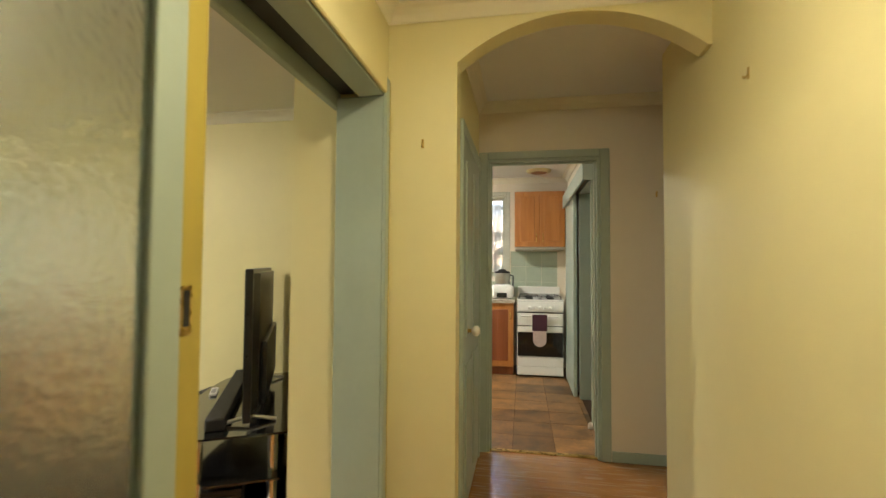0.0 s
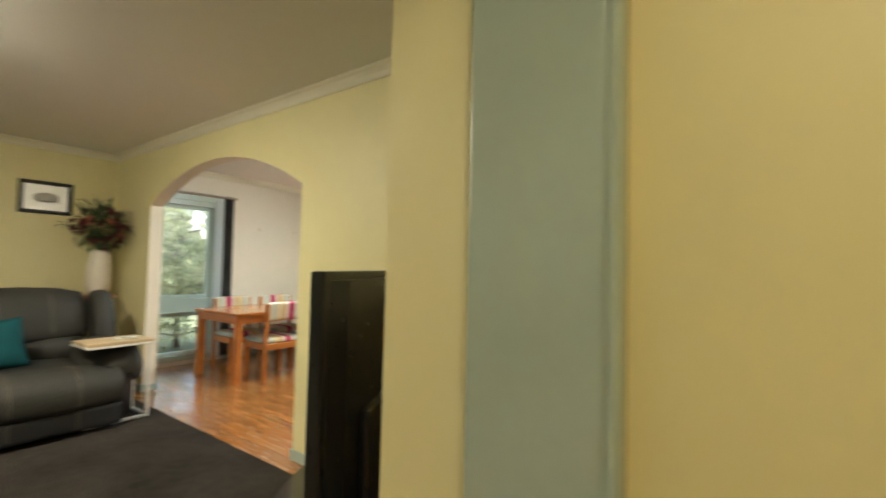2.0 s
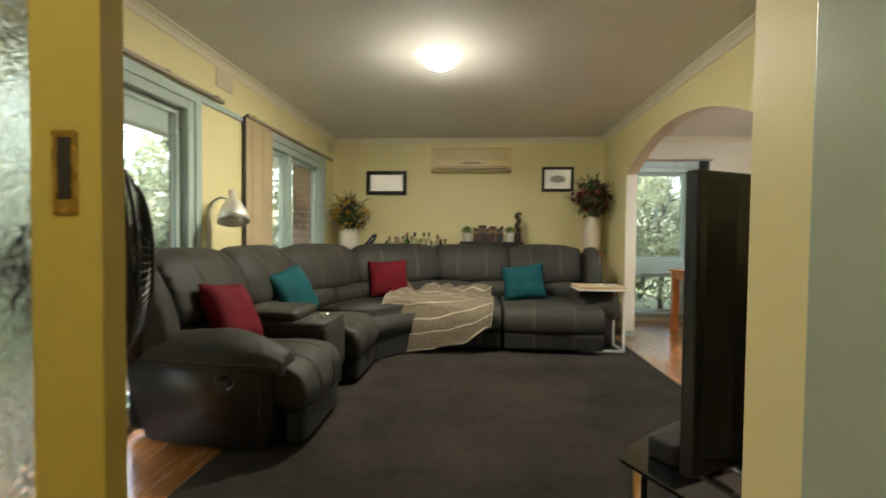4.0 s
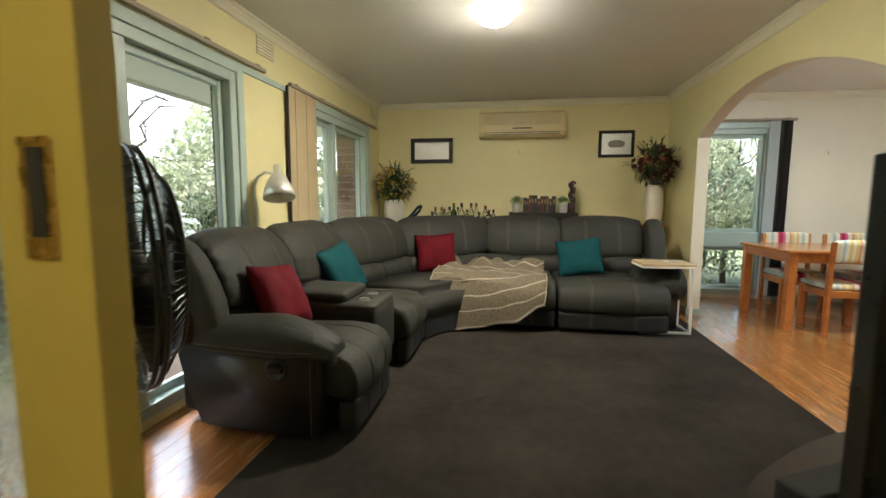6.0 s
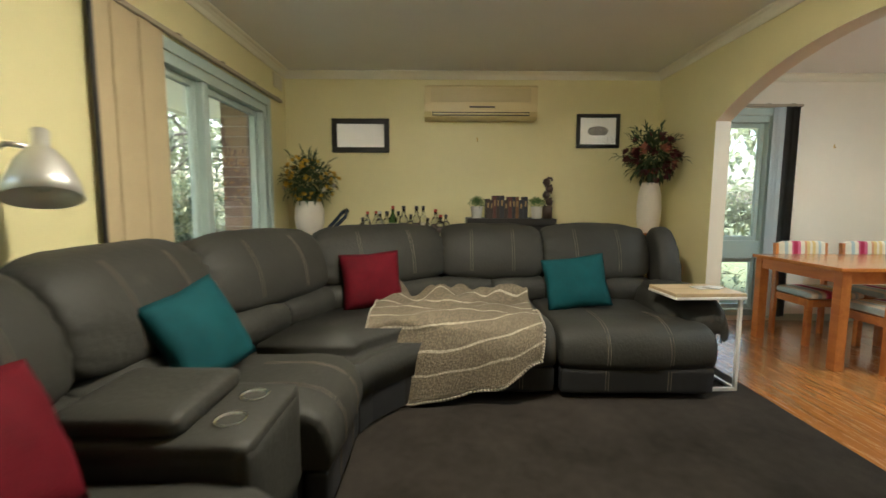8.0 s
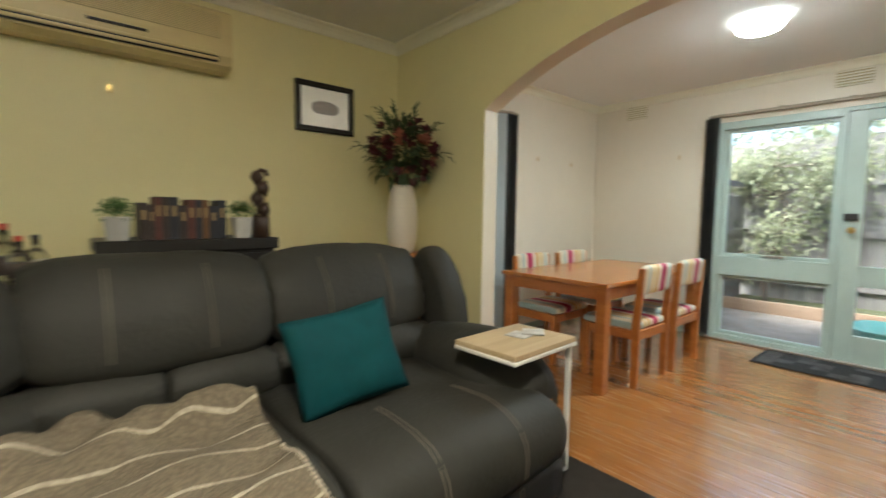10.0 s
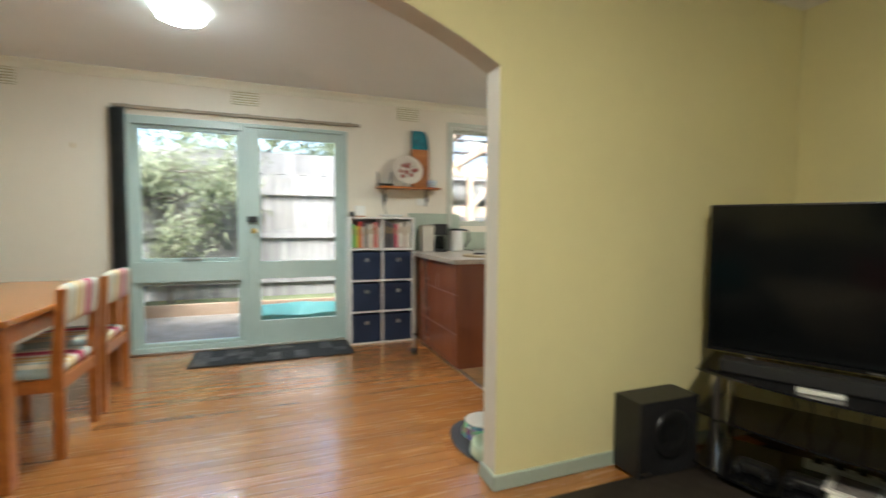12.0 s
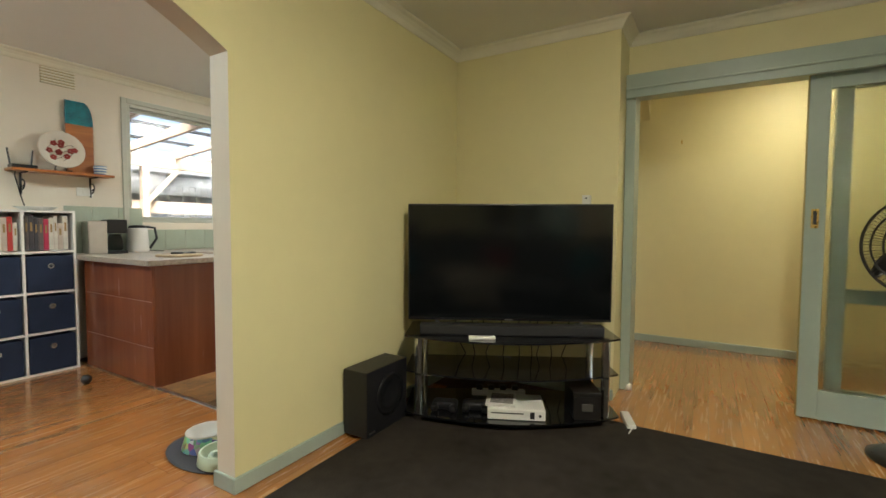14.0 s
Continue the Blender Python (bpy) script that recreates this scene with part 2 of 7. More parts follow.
W1 = (-2.755, -0.80, 0.05, 2.03)
W2 = (-5.385, -3.66, 0.05, 2.03)
wall_with_holes("wall_south", 0, WX - 0.12, HL - 0.11, WY - 0.12, WY, CEIL, [W1, W2], YELLOW, "yellow painted plaster wall round two tall windows")
wall_with_holes("wall_west", 1, WY - 0.12, AYB, WX - 0.12, WX, CEIL, [], YELLOW, "yellow painted plaster wall with air conditioner and pictures")
DW = (3.60, 4.46, 0.05, 2.06)
wall_with_holes("wall_dining_west", 1, AYB, BY + 0.12, DX - 0.12, DX, CEIL, [DW], CREAM, "cream painted dining wall with a tall window")
SD = (-4.61, -2.74, 0.0, 2.09)
KW = (-1.60, 0.24, 1.16, 2.23)
wall_with_holes("wall_north", 0, DX, 1.14, BY, BY + 0.12, CEIL, [SD, KW], CREAM, "cream painted wall with glazed back door and kitchen window")
wall_with_holes("wall_kitchen_east", 1, KY + 0.1, BY, 1.02, 1.14, CEIL, [(3.98, 4.78, 0.0, 2.04)], CREAM, "cream painted kitchen wall with sliding door opening")

# arched wall between living room and dining room
AX0, AX1, SPR, RISE = -4.945, -2.52, 1.833, 0.315
bm = bmesh.new()
box(WX, AX0, AY, AYB, 0, SPR, bm)
box(AX1, TVX + 0.02, AY, AYB, 0, SPR, bm)
pts = arch_outline(AX0, AX1, SPR, RISE)
prism([(WX, SPR), *pts, (TVX + 0.02, SPR), (TVX + 0.02, CEIL), (WX, CEIL)], -AYB, -AY, bm, XZ)
ob = solid("wall_arch", bm, [YELLOW, CREAM], "yellow plaster wall with a wide flattened arch opening", "wall", "structure")
for f in ob.data.polygons:
    if f.normal.y > -0.5:
        f.material_index = 1

# wall by the television, its return, and the cupboard mass behind it
bm = box(TVX, HL + 0.29, 2.21, AYB + 0.06, 0, CEIL)
box(TVX, HL, 2.09, 2.21, 0, CEIL, bm)
solid("wall_east", bm, YELLOW, "yellow plaster wall in the television corner", "wall", "structure")

# hall: arch across it, side walls, kitchen door wall
bm = bmesh.new()
box(HL, 0.165, 2.10, 2.21, 0, 2.19, bm)
pts = arch_outline(0.165, 1.185, 2.19, 0.185)
prism([(HL, 2.19), *pts, (HR + 0.04, 2.19), (HR + 0.04, CEIL), (HL, CEIL)], -2.21, -2.10, bm, XZ)
solid("wall_hall_arch", bm, YELLOW, "yellow plaster hall arch with a small hook", "wall", "structure")
wall_with_holes("wall_hall_west", 1, -1.6, 2.09, HL - 0.11, HL, CEIL, [(0.33, 2.09, 0.0, 2.06)], YELLOW, "yellow plaster wall with wide sliding door opening")
wall_with_holes("wall_hall_east", 1, -1.6, 2.75, HR, HR + 0.12, CEIL, [], YELLOW, "plain yellow plaster hall wall")
wall_with_holes("wall_hall_south", 0, HL - 0.11, HR + 0.12, -1.72, -1.6, CEIL, [], YELLOW, "plain yellow plaster wall at the hall's end")
wall_with_holes("wall_kitchen_door", 0, 0.14, 2.9, KY, KY + 0.1, CEIL, [(0.20, 0.97, 0.0, 2.05)], CREAM, "cream plaster wall round the kitchen doorway")
wall_with_holes("wall_side_passage_south", 0, HR + 0.12, 2.9, 2.63, 2.75, CEIL, [], CREAM, "plain plaster wall of the side passage")
wall_with_holes("wall_side_passage_east", 1, 2.63, KY + 0.1, 2.9, 3.0, CEIL, [], CREAM, "plain plaster wall of the side passage")
wall_with_holes("wall_pantry", 1, 3.45, 5.6, 2.1, 2.2, CEIL, [], CREAM, "plain plaster pantry wall")
wall_with_holes("wall_pantry_north", 0, 1.14, 2.1, 5.5, 5.6, CEIL, [], CREAM, "plain plaster pantry end wall")

# ceilings
solid("ceiling_living", box(WX - 0.1, HL - 0.05, WY - 0.1, AY + 0.05, CEIL, CEIL + 0.1), WHITE, "flat white plaster living room ceiling", "ceiling", "structure")
solid("ceiling_dining", box(DX - 0.1, 2.2, AY + 0.05, BY + 0.1, CEIL, CEIL + 0.1), WHITE, "flat white plaster dining and kitchen ceiling", "ceiling", "structure")
solid("ceiling_hall", box(HL - 0.05, 3.0, -1.7, AY + 0.05, CEIL, CEIL + 0.1), WHITE, "flat white plaster hall ceiling", "ceiling", "structure")

# floors: a dark base, boards on it come last in the file
solid("floor", box(DX - 0.1, 3.0, -1.75, BY + 0.02, -0.08, -0.004), SUBFLOOR, "polished timber floorboards, warm orange brown", "floor", "structure")


def cove(name, x0, y0, x1, y1, nx, ny, e0=0, e1=0):
    """Cove cornice under the ceiling along a wall from (x0, y0) to (x1, y1); (nx, ny) points into the room."""
    d = Vector((x1 - x0, y1 - y0, 0))
    L = d.length
    d.normalize()
    prof = [(0, 0), (0, -0.065), (0.006, -0.065), (0.012, -0.058), (0.024, -0.036), (0.042, -0.018), (0.06, -0.01), (0.066, -0.004), (0.066, 0)]
    bm = bmesh.new()
    rings = []
    for s, e in ((0, e0), (L, -e1)):
        rings.append([bm.verts.new(Vector((x0, y0, CEIL)) + d * (s + e * u) + Vector((nx, ny, 0)) * u + Vector((0, 0, w))) for u, w in prof])
    for i in range(len(prof) - 1):
        bm.faces.new((rings[0][i], rings[0][i + 1], rings[1][i + 1], rings[1][i]))
    bm.faces.new(rings[0][::-1])
    bm.faces.new(rings[1])
    bmesh.ops.recalc_face_normals(bm, faces=bm.faces)
    return solid(name, bm, CORNICE, "cream coved plaster cornice under the ceiling", "trim", "structure")


for i, c in enumerate([(WX, AY, TVX, AY, 0, -1, 1, 1), (WX, WY, WX, AY, 1, 0, 1, 1), (WX, WY, HL - 0.11, WY, 0, 1, 1, 0), (TVX, 2.09, TVX, AY, -1, 0, -1, 1),
                       (TVX, 2.09, HL - 0.11, 2.09, 0, -1, -1, 1), (HL - 0.11, WY, HL - 0.11, 2.09, -1, 0, 0, 1),
                       (DX, BY, 1.02, BY, 0, -1, 1, 1), (DX, AYB, DX, BY, 1, 0, 1, 1), (1.02, 3.45, 1.02, BY, -1, 0, 1, 1), (DX, AYB, TVX, AYB, 0, 1, 1, 0),
                       (HL, 2.10, HR, 2.10, 0, -1, 1, 1), (HL, -1.6, HL, 2.10, 1, 0, 1, 1), (HR, -1.6, HR, 2.10, -1, 0, 1, 1), (0.14, KY, 2.9, KY, 0, -1, 1, 1), (0.14, 2.21, 0.14, KY, 1, 0, 0, 1)], 1):
    cove("trim_cornice_%d" % i, *c)


def skirt(name, x0, x1, y0, y1, h=0.07):
    return solid(name, box(x0, x1, y0, y1, 0, h, None, 0.004, 1), SAGE, "low sage green painted skirting board", "baseboard", "structure")


skirt("baseboard_1", WX + 0.002, AX0, AY - 0.014, AY)
skirt("baseboard_2", AX1 - 0.014, TVX, AY - 0.014, AY)
skirt("baseboard_3", AX1 - 0.014, AX1, AY, AYB + 0.014)
skirt("baseboard_4", AX0, AX0 + 0.014, AY - 0.014, AYB + 0.014)
skirt("baseboard_5", WX, WX + 0.014, WY, AY - 0.014)
skirt("baseboard_6", TVX - 0.014, TVX, 2.09, AY - 0.014)
skirt("baseboard_7", HR - 0.014, HR, -1.6, 2.74)
skirt("baseboard_8", 1.035, 2.9, KY - 0.014, KY)
skirt("baseboard_9", DX, DX + 0.014, 4.56, BY)
skirt("baseboard_10", DX + 0.014, -4.62, BY - 0.014, BY)
skirt("baseboard_11", 1.006, 1.02, 3.46, 3.93)
skirt("baseboard_12", DX, AX0, AYB, AYB + 0.014)


# ---- more materials ----
STEEL = mat("brushed_steel", (0.62, 0.60, 0.57), 0.3, metal=1.0, vary=0.05, scale=20)
SATIN = mat("satin_nickel", (0.80, 0.78, 0.74), 0.42, metal=0.8, vary=0.04, scale=20)
CHROME = mat("chrome", (0.75, 0.75, 0.75), 0.12, metal=1.0, vary=0.03)
BRASS = mat("brass", (0.62, 0.43, 0.14), 0.28, metal=1.0, vary=0.1)
IRON = mat("black_iron", (0.02, 0.02, 0.02), 0.45, vary=0.2)
WHITEP = mat("white_plastic", (0.78, 0.77, 0.72), 0.35, vary=0.02)
ENAMEL = mat("white_enamel", (0.80, 0.79, 0.76), 0.15, vary=0.02)
BLACKGLASS = mat("black_glass", (0.006, 0.006, 0.007), 0.06, vary=0.05, coat=0.5)
FRAMEBLACK = mat("black_frame", (0.015, 0.013, 0.012), 0.4, vary=0.2, bump=0.1)
PAPER = mat("white_paper", (0.72, 0.70, 0.66), 0.8, vary=0.02)
GREYART = mat("grey_drawing", (0.22, 0.20, 0.19), 0.9, vary=0.5, scale=60)
ACWHITE = mat("aged_white_plastic", (0.66, 0.545, 0.28), 0.4, vary=0.03)
ACGRILLE = mat("aged_grille", (0.46, 0.38, 0.20), 0.5, vary=0.05)
REDF = mat("red_velvet", (0.102, 0.002, 0.008), 0.8, vary=0.25, scale=5, bump=0.2, bscale=160, spec=0.2)
TEALF = mat("teal_fabric", (0.005, 0.058, 0.068), 0.8, vary=0.2, scale=5, bump=0.25, bscale=300, spec=0.2)
STITCH = mat("pale_stitching", (0.15, 0.125, 0.095), 0.8)
DARKBASE = mat("dark_suede_base", (0.017, 0.017, 0.018), 0.55, vary=0.2, bump=0.1, bscale=120)
ARMSIDE = mat("dark_smooth_leather", (0.030, 0.023, 0.021), 0.36, vary=0.2, bump=0.12, bscale=60)
OAK = wood("pale_oak", (0.42, 0.30, 0.16), (0.60, 0.47, 0.29), 0.45, 1, 12)
WHITEMETAL = mat("white_metal", (0.75, 0.73, 0.68), 0.35, vary=0.03)
POTW = mat("white_pot", (0.75, 0.72, 0.66), 0.4, vary=0.04)
CERAMIC = mat("cream_ceramic", (0.66, 0.60, 0.50), 0.45, vary=0.06)
LEAF = mat("dark_leaf", (0.035, 0.07, 0.025), 0.5, vary=0.6, scale=30)
LEAF2 = mat("fresh_leaf", (0.07, 0.15, 0.03), 0.5, vary=0.5, scale=30)
BURG = mat("burgundy_petal", (0.10, 0.012, 0.025), 0.6, vary=0.6, scale=30)
PEACH = mat("peach_petal", (0.48, 0.17, 0.12), 0.6, vary=0.3, scale=30)
YELLOWP = mat("yellow_petal", (0.62, 0.38, 0.03), 0.6, vary=0.3, scale=30)
DARKWOOD = wood("dark_carving", (0.02, 0.010, 0.006), (0.07, 0.035, 0.02), 0.35, 2, 20)
NAVY = mat("navy_canvas", (0.012, 0.022, 0.055), 0.85, vary=0.15, scale=8, bump=0.3, bscale=400)
REDWOOD = wood("red_brown_veneer", (0.17, 0.045, 0.018), (0.29, 0.09, 0.035), 0.22, 2, 6, coat=0.3)
KITWOOD = wood("orange_oak_door", (0.34, 0.115, 0.025), (0.52, 0.22, 0.06), 0.28, 2, 12, coat=0.3)
STONE = mat("speckled_laminate", (0.28, 0.23, 0.19), 0.3, scale=60, color2=(0.54, 0.47, 0.39))
GTILE = mat("pale_green_tile", (0.40, 0.45, 0.36), 0.2, vary=0.06, scale=8, piece=0.05)
LINO = mat("slate_vinyl", (0.045, 0.026, 0.017), 0.35, scale=5, color2=(0.33, 0.17, 0.06), piece=0.5)
BEIGE = mat("beige_blind", (0.50, 0.40, 0.24), 0.8, vary=0.05, bump=0.2, bscale=300)
DARKCURT = mat("dark_grey_curtain", (0.17, 0.185, 0.19), 0.85, vary=0.15, bump=0.2, bscale=250)
RAILM = mat("taupe_rail", (0.34, 0.28, 0.2), 0.5, vary=0.05)
OBSCURE = glass("obscure_glass", (0.92, 0.95, 0.88), 0.20, 0.35, 55)
SMOKE = glass("smoked_glass", (0.10, 0.11, 0.12), 0.02)
GREENBOT = glass("green_bottle_glass", (0.15, 0.35, 0.12))
AMBER = glass("amber_spirit", (0.55, 0.22, 0.04))
CLEARB = glass("bottle_glass", (0.9, 0.93, 0.9))


def striped(name, stops, scale, axis="X", rough=0.85, bump=0.2):
    """Woven cloth with colour stripes across one axis."""
    m = bpy.data.materials.new(name)
    m.use_nodes = True
    n, l = m.node_tree.nodes, m.node_tree.links
    p = n["Principled BSDF"]
    tc = n.new("ShaderNodeTexCoord")
    sp = n.new("ShaderNodeSeparateXYZ")
    l.new(tc.outputs["Object"], sp.inputs[0])
    mu = n.new("ShaderNodeMath")
    mu.operation = "MULTIPLY_ADD"
    mu.inputs[1].default_value, mu.inputs[2].default_value = scale, 0.5
    l.new(sp.outputs[axis], mu.inputs[0])
    fr = n.new("ShaderNodeMath")
    fr.operation = "FRACT"
    l.new(mu.outputs[0], fr.inputs[0])
    r = n.new("ShaderNodeValToRGB")
    r.color_ramp.interpolation = "CONSTANT"
    while len(r.color_ramp.elements) < len(stops):
        r.color_ramp.elements.new(0.5)
    for e, (pos, col) in zip(r.color_ramp.elements, stops):
        e.position, e.color = pos, (*col, 1)
    l.new(fr.outputs[0], r.inputs[0])
    l.new(r.outputs[0], p.inputs["Base Color"])
    p.inputs["Roughness"].default_value = rough
    c = n.new("ShaderNodeTexNoise")
    c.inputs["Scale"].default_value = 350
    l.new(tc.outputs["Object"], c.inputs[0])
    bp = n.new("ShaderNodeBump")
    bp.inputs["Strength"].default_value, bp.inputs["Distance"].default_value = bump, 0.004
    l.new(c.outputs[0], bp.inputs["Height"])
    l.new(bp.outputs[0], p.inputs["Normal"])
    return m


CR, PK, BL, YE, MG, OR = (0.66, 0.60, 0.46), (0.52, 0.12, 0.2), (0.36, 0.45, 0.45), (0.62, 0.46, 0.18), (0.34, 0.015, 0.06), (0.55, 0.27, 0.14)
STRIPES = striped("striped_weave", [(0, CR), (0.07, BL), (0.13, CR), (0.2, YE), (0.27, CR), (0.33, YE), (0.4, OR), (0.45, CR), (0.55, PK), (0.62, MG), (0.72, PK), (0.76, CR), (0.85, BL), (0.93, CR)], 2.6, "X")

# ---- windows and doors of the setting ----


def frame_bars(rects, y0, y1, axis, bm=None):
    """Timber bars: rects (u0, u1, z0, z1) across a wall, between depths y0 and y1."""
    bm = bm or bmesh.new()
    for u0, u1, z0, z1 in rects:
        box(*((u0, u1, y0, y1) if axis == 0 else (y0, y1, u0, u1)), z0, z1, bm, 0.004, 1)
    return bm


def window(name, label, axis, u0, u1, z0, z1, inner, outer, mullions, transom, panes, trim=0.07, f=0.065, sw=0.045, wide=0.0, paint=None):
    """A timber window in the setting: frame through the wall, inner architrave, mullions, transom and panes."""
    w = thing(name, label, "window", kind="structure")
    s = 1 if inner > outer else -1
    bars = [(u0, u0 + f, z0, z1), (u1 - f - wide, u1, z0, z1), (u0 + f, u1 - f - wide, z1 - f, z1), (u0 + f, u1 - f - wide, z0, z0 + f)]
    part("window_frame", frame_bars(bars, inner - s * 0.13, inner + s * 0.004, axis), paint or AQUA, w)
    part("architrave", frame_bars([(u0 - trim, u0, z0 - 0.02, z1 + trim), (u1, u1 + trim, z0 - 0.02, z1 + trim), (u0, u1, z1, z1 + trim)], inner, inner + s * 0.018, axis), paint or AQUA, w)
    for a, b in mullions:
        part("mullion", frame_bars([(a, b, z0 + f, z1 - f)], inner - s * 0.12, inner - s * 0.005, axis), paint or AQUA, w)
    g = inner - s * 0.075
    edges = [u0 + f] + [e for m in mullions for e in m] + [u1 - f - wide]
    for a, b in zip(edges[::2], edges[1::2]):
        if transom:
            part("transom", frame_bars([(a, b, transom[0], transom[1])], inner - s * 0.115, inner - s * 0.01, axis), paint or AQUA, w)
        for lo, hi in ([(z0 + f, transom[0]), (transom[1], z1 - f)] if transom else [(z0 + f, z1 - f)]):
            part("sash", frame_bars([(a, a + sw, lo, hi), (b - sw, b, lo, hi), (a + sw, b - sw, lo, lo + sw), (a + sw, b - sw, hi - sw, hi)], g - s * 0.02, g + s * 0.02, axis), paint or AQUA, w)
            p = part("pane", frame_bars([(a + sw, b - sw, lo + sw, hi - sw)], g - 0.002, g + 0.002, axis), GLASS, w)
            p.visible_shadow = False
    return w


window("window_1", "tall sage painted timber window with low panes, beside the sofa", 0, *W1, WY, WY - 0.12, [(-1.905, -1.835)], (0.68, 0.86), True)
window("window_2", "tall sage painted timber window with low panes, behind the corner sofa", 0, *W2, WY, WY - 0.12, [(-4.435, -4.36)], (0.68, 0.86), True)
window("window_3", "narrow full height sage painted window in the dining wall", 1, *DW, DX, DX - 0.12, [], (0.64, 0.82), True, wide=0.03)
kw = window("window_4", "wide sage painted kitchen window over the bench", 0, *KW, BY, BY + 0.12, [(-0.72, -0.66)], None, True, 0.045, 0.03, 0.025, paint=mat("pale_sage_grey_paint", (0.50, 0.51, 0.43), 0.4, vary=0.04))

# glazed back door and its side light
w = thing("window_5", "sage painted fixed side light next to the back door", "window", kind="structure")
x0, x1 = SD[0], -3.655
part("window_frame", frame_bars([(x0, x0 + 0.07, 0, 2.09), (x1 - 0.04, x1, 0, 2.09), (x0 + 0.07, x1 - 0.04, 2.02, 2.09), (x0 + 0.07, x1 - 0.04, 0, 0.06), (x0 + 0.07, x1 - 0.04, 0.64, 0.82)], BY - 0.01, BY + 0.12, 0), AQUA, w)
for lo, hi in ((0.06, 0.64), (0.82, 2.02)):
    part("sash", frame_bars([(x0 + 0.07, x0 + 0.11, lo, hi), (x1 - 0.07, x1 - 0.04, lo, hi), (x0 + 0.11, x1 - 0.07, lo, lo + 0.03), (x0 + 0.11, x1 - 0.07, hi - 0.03, hi)], BY + 0.03, BY + 0.08, 0), AQUA, w)
    part("pane", box(x0 + 0.11, x1 - 0.07, BY + 0.053, BY + 0.057, lo + 0.03, hi - 0.03), GLASS, w).visible_shadow = False
part("sash_stay", box(-4.18, -4.02, BY - 0.02, BY + 0.03, 0.835, 0.85, None, 0.003, 1), STEEL, w)
d = thing("door_1", "sage painted timber back door with two glass panes, closed", "door", kind="structure")
x0, x1 = -3.655, SD[1]
part("door_frame", frame_bars([(x1 - 0.03, x1 + 0.02, 0, 2.09), (x0, x1 - 0.03, 2.055, 2.09)], BY - 0.012, BY + 0.12, 0), AQUA, d)
part("door_leaf", frame_bars([(x0, -3.53, 0.015, 2.055), (-2.835, x1 - 0.03, 0.015, 2.055), (-3.53, -2.835, 1.97, 2.055), (-3.53, -2.835, 0.645, 0.81), (-3.53, -2.835, 0.015, 0.24)], BY + 0.01, BY + 0.05, 0), AQUA, d)
for lo, hi in ((0.24, 0.645), (0.81, 1.97)):
    part("pane", box(-3.53, -2.835, BY + 0.028, BY + 0.032, lo, hi), GLASS, d).visible_shadow = False
part("deadlock", box(-3.64, -3.55, BY - 0.02, BY + 0.012, 1.18, 1.235, None, 0.006, 2), IRON, d, "black deadlock box")
part("door_knob", lathe([(0.008, 0), (0.010, 0.03), (0.026, 0.04), (0.028, 0.055), (0.012, 0.066)], 14, None, pose(-3.585, BY + 0.012, 1.10, 90)), BRASS, d, "small brass knob", True)
part("threshold", box(SD[0], SD[1], BY - 0.03, BY + 0.12, 0, 0.018, None, 0.003, 1), STEEL, d)

# curtain rails and stacked drapes


def rail(label, axis, u0, u1, p, z, side):
    t = thing("curtain_rail", label, "curtain rail", group="curtain rails")
    q = (p, p + side * 0.03)
    part("track", frame_bars([(u0, u1, z, z + 0.028)], min(q), max(q), axis), RAILM, t)
    k = 5
    for i in range(k):
        u = u0 + 0.1 + (u1 - u0 - 0.2) * i / (k - 1)
        part("bracket", frame_bars([(u - 0.02, u + 0.02, z + 0.024, z + 0.034)], min(p, p + side * 0.036), max(p, p + side * 0.036), axis), RAILM, t)
    return t


rail("taupe metal curtain track above the front window", 0, -3.06, -0.75, WY + 0.022, 2.106, 1)
rail("taupe metal curtain track above the corner window", 0, -5.66, -3.42, WY + 0.022, 2.106, 1)
solid("trim_head_strip", box(-3.589, -2.826, WY, WY + 0.016, 2.055, 2.10, None, 0.003, 1), AQUA, "sage painted head strip joining the two windows", "trim", "structure")
rail("thin cream curtain track above the back door", 0, -4.67, -2.60, BY - 0.02, 2.135, -1)
rail("short taupe curtain track above the narrow window", 1, 3.5, 4.66, DX + 0.02, 2.135, 1)


def drape(name, label, axis, u0, u1, p, depth, z0, z1, material, folds):
    """A stack of hanging vertical blades."""
    t = thing(name, label, "curtain", group="drapes")
    n = folds
    for i in range(n):
        u = u0 + (u1 - u0) * (i + 0.5) / n
        w = (u1 - u0) / n * 0.45
        bm = bmesh.new()
        lo, hi = [], []
        for j in range(7):
            a = j / 6
            du = w * math.sin(a * math.pi) * (1 if i % 2 else -1)
            dv = depth * (a - 0.5)
            xy = (u + du, p + dv) if axis == 0 else (p + dv, u + du)
            lo.append(bm.verts.new((*xy, z0)))
            hi.append(bm.verts.new((*xy, z1)))
        for j in range(6):
            bm.faces.new((lo[j], lo[j + 1], hi[j + 1], hi[j]))
        bmesh.ops.solidify(bm, geom=bm.faces[:], thickness=0.003)
        part("blade", bm, material, t, smooth=True)
    return t


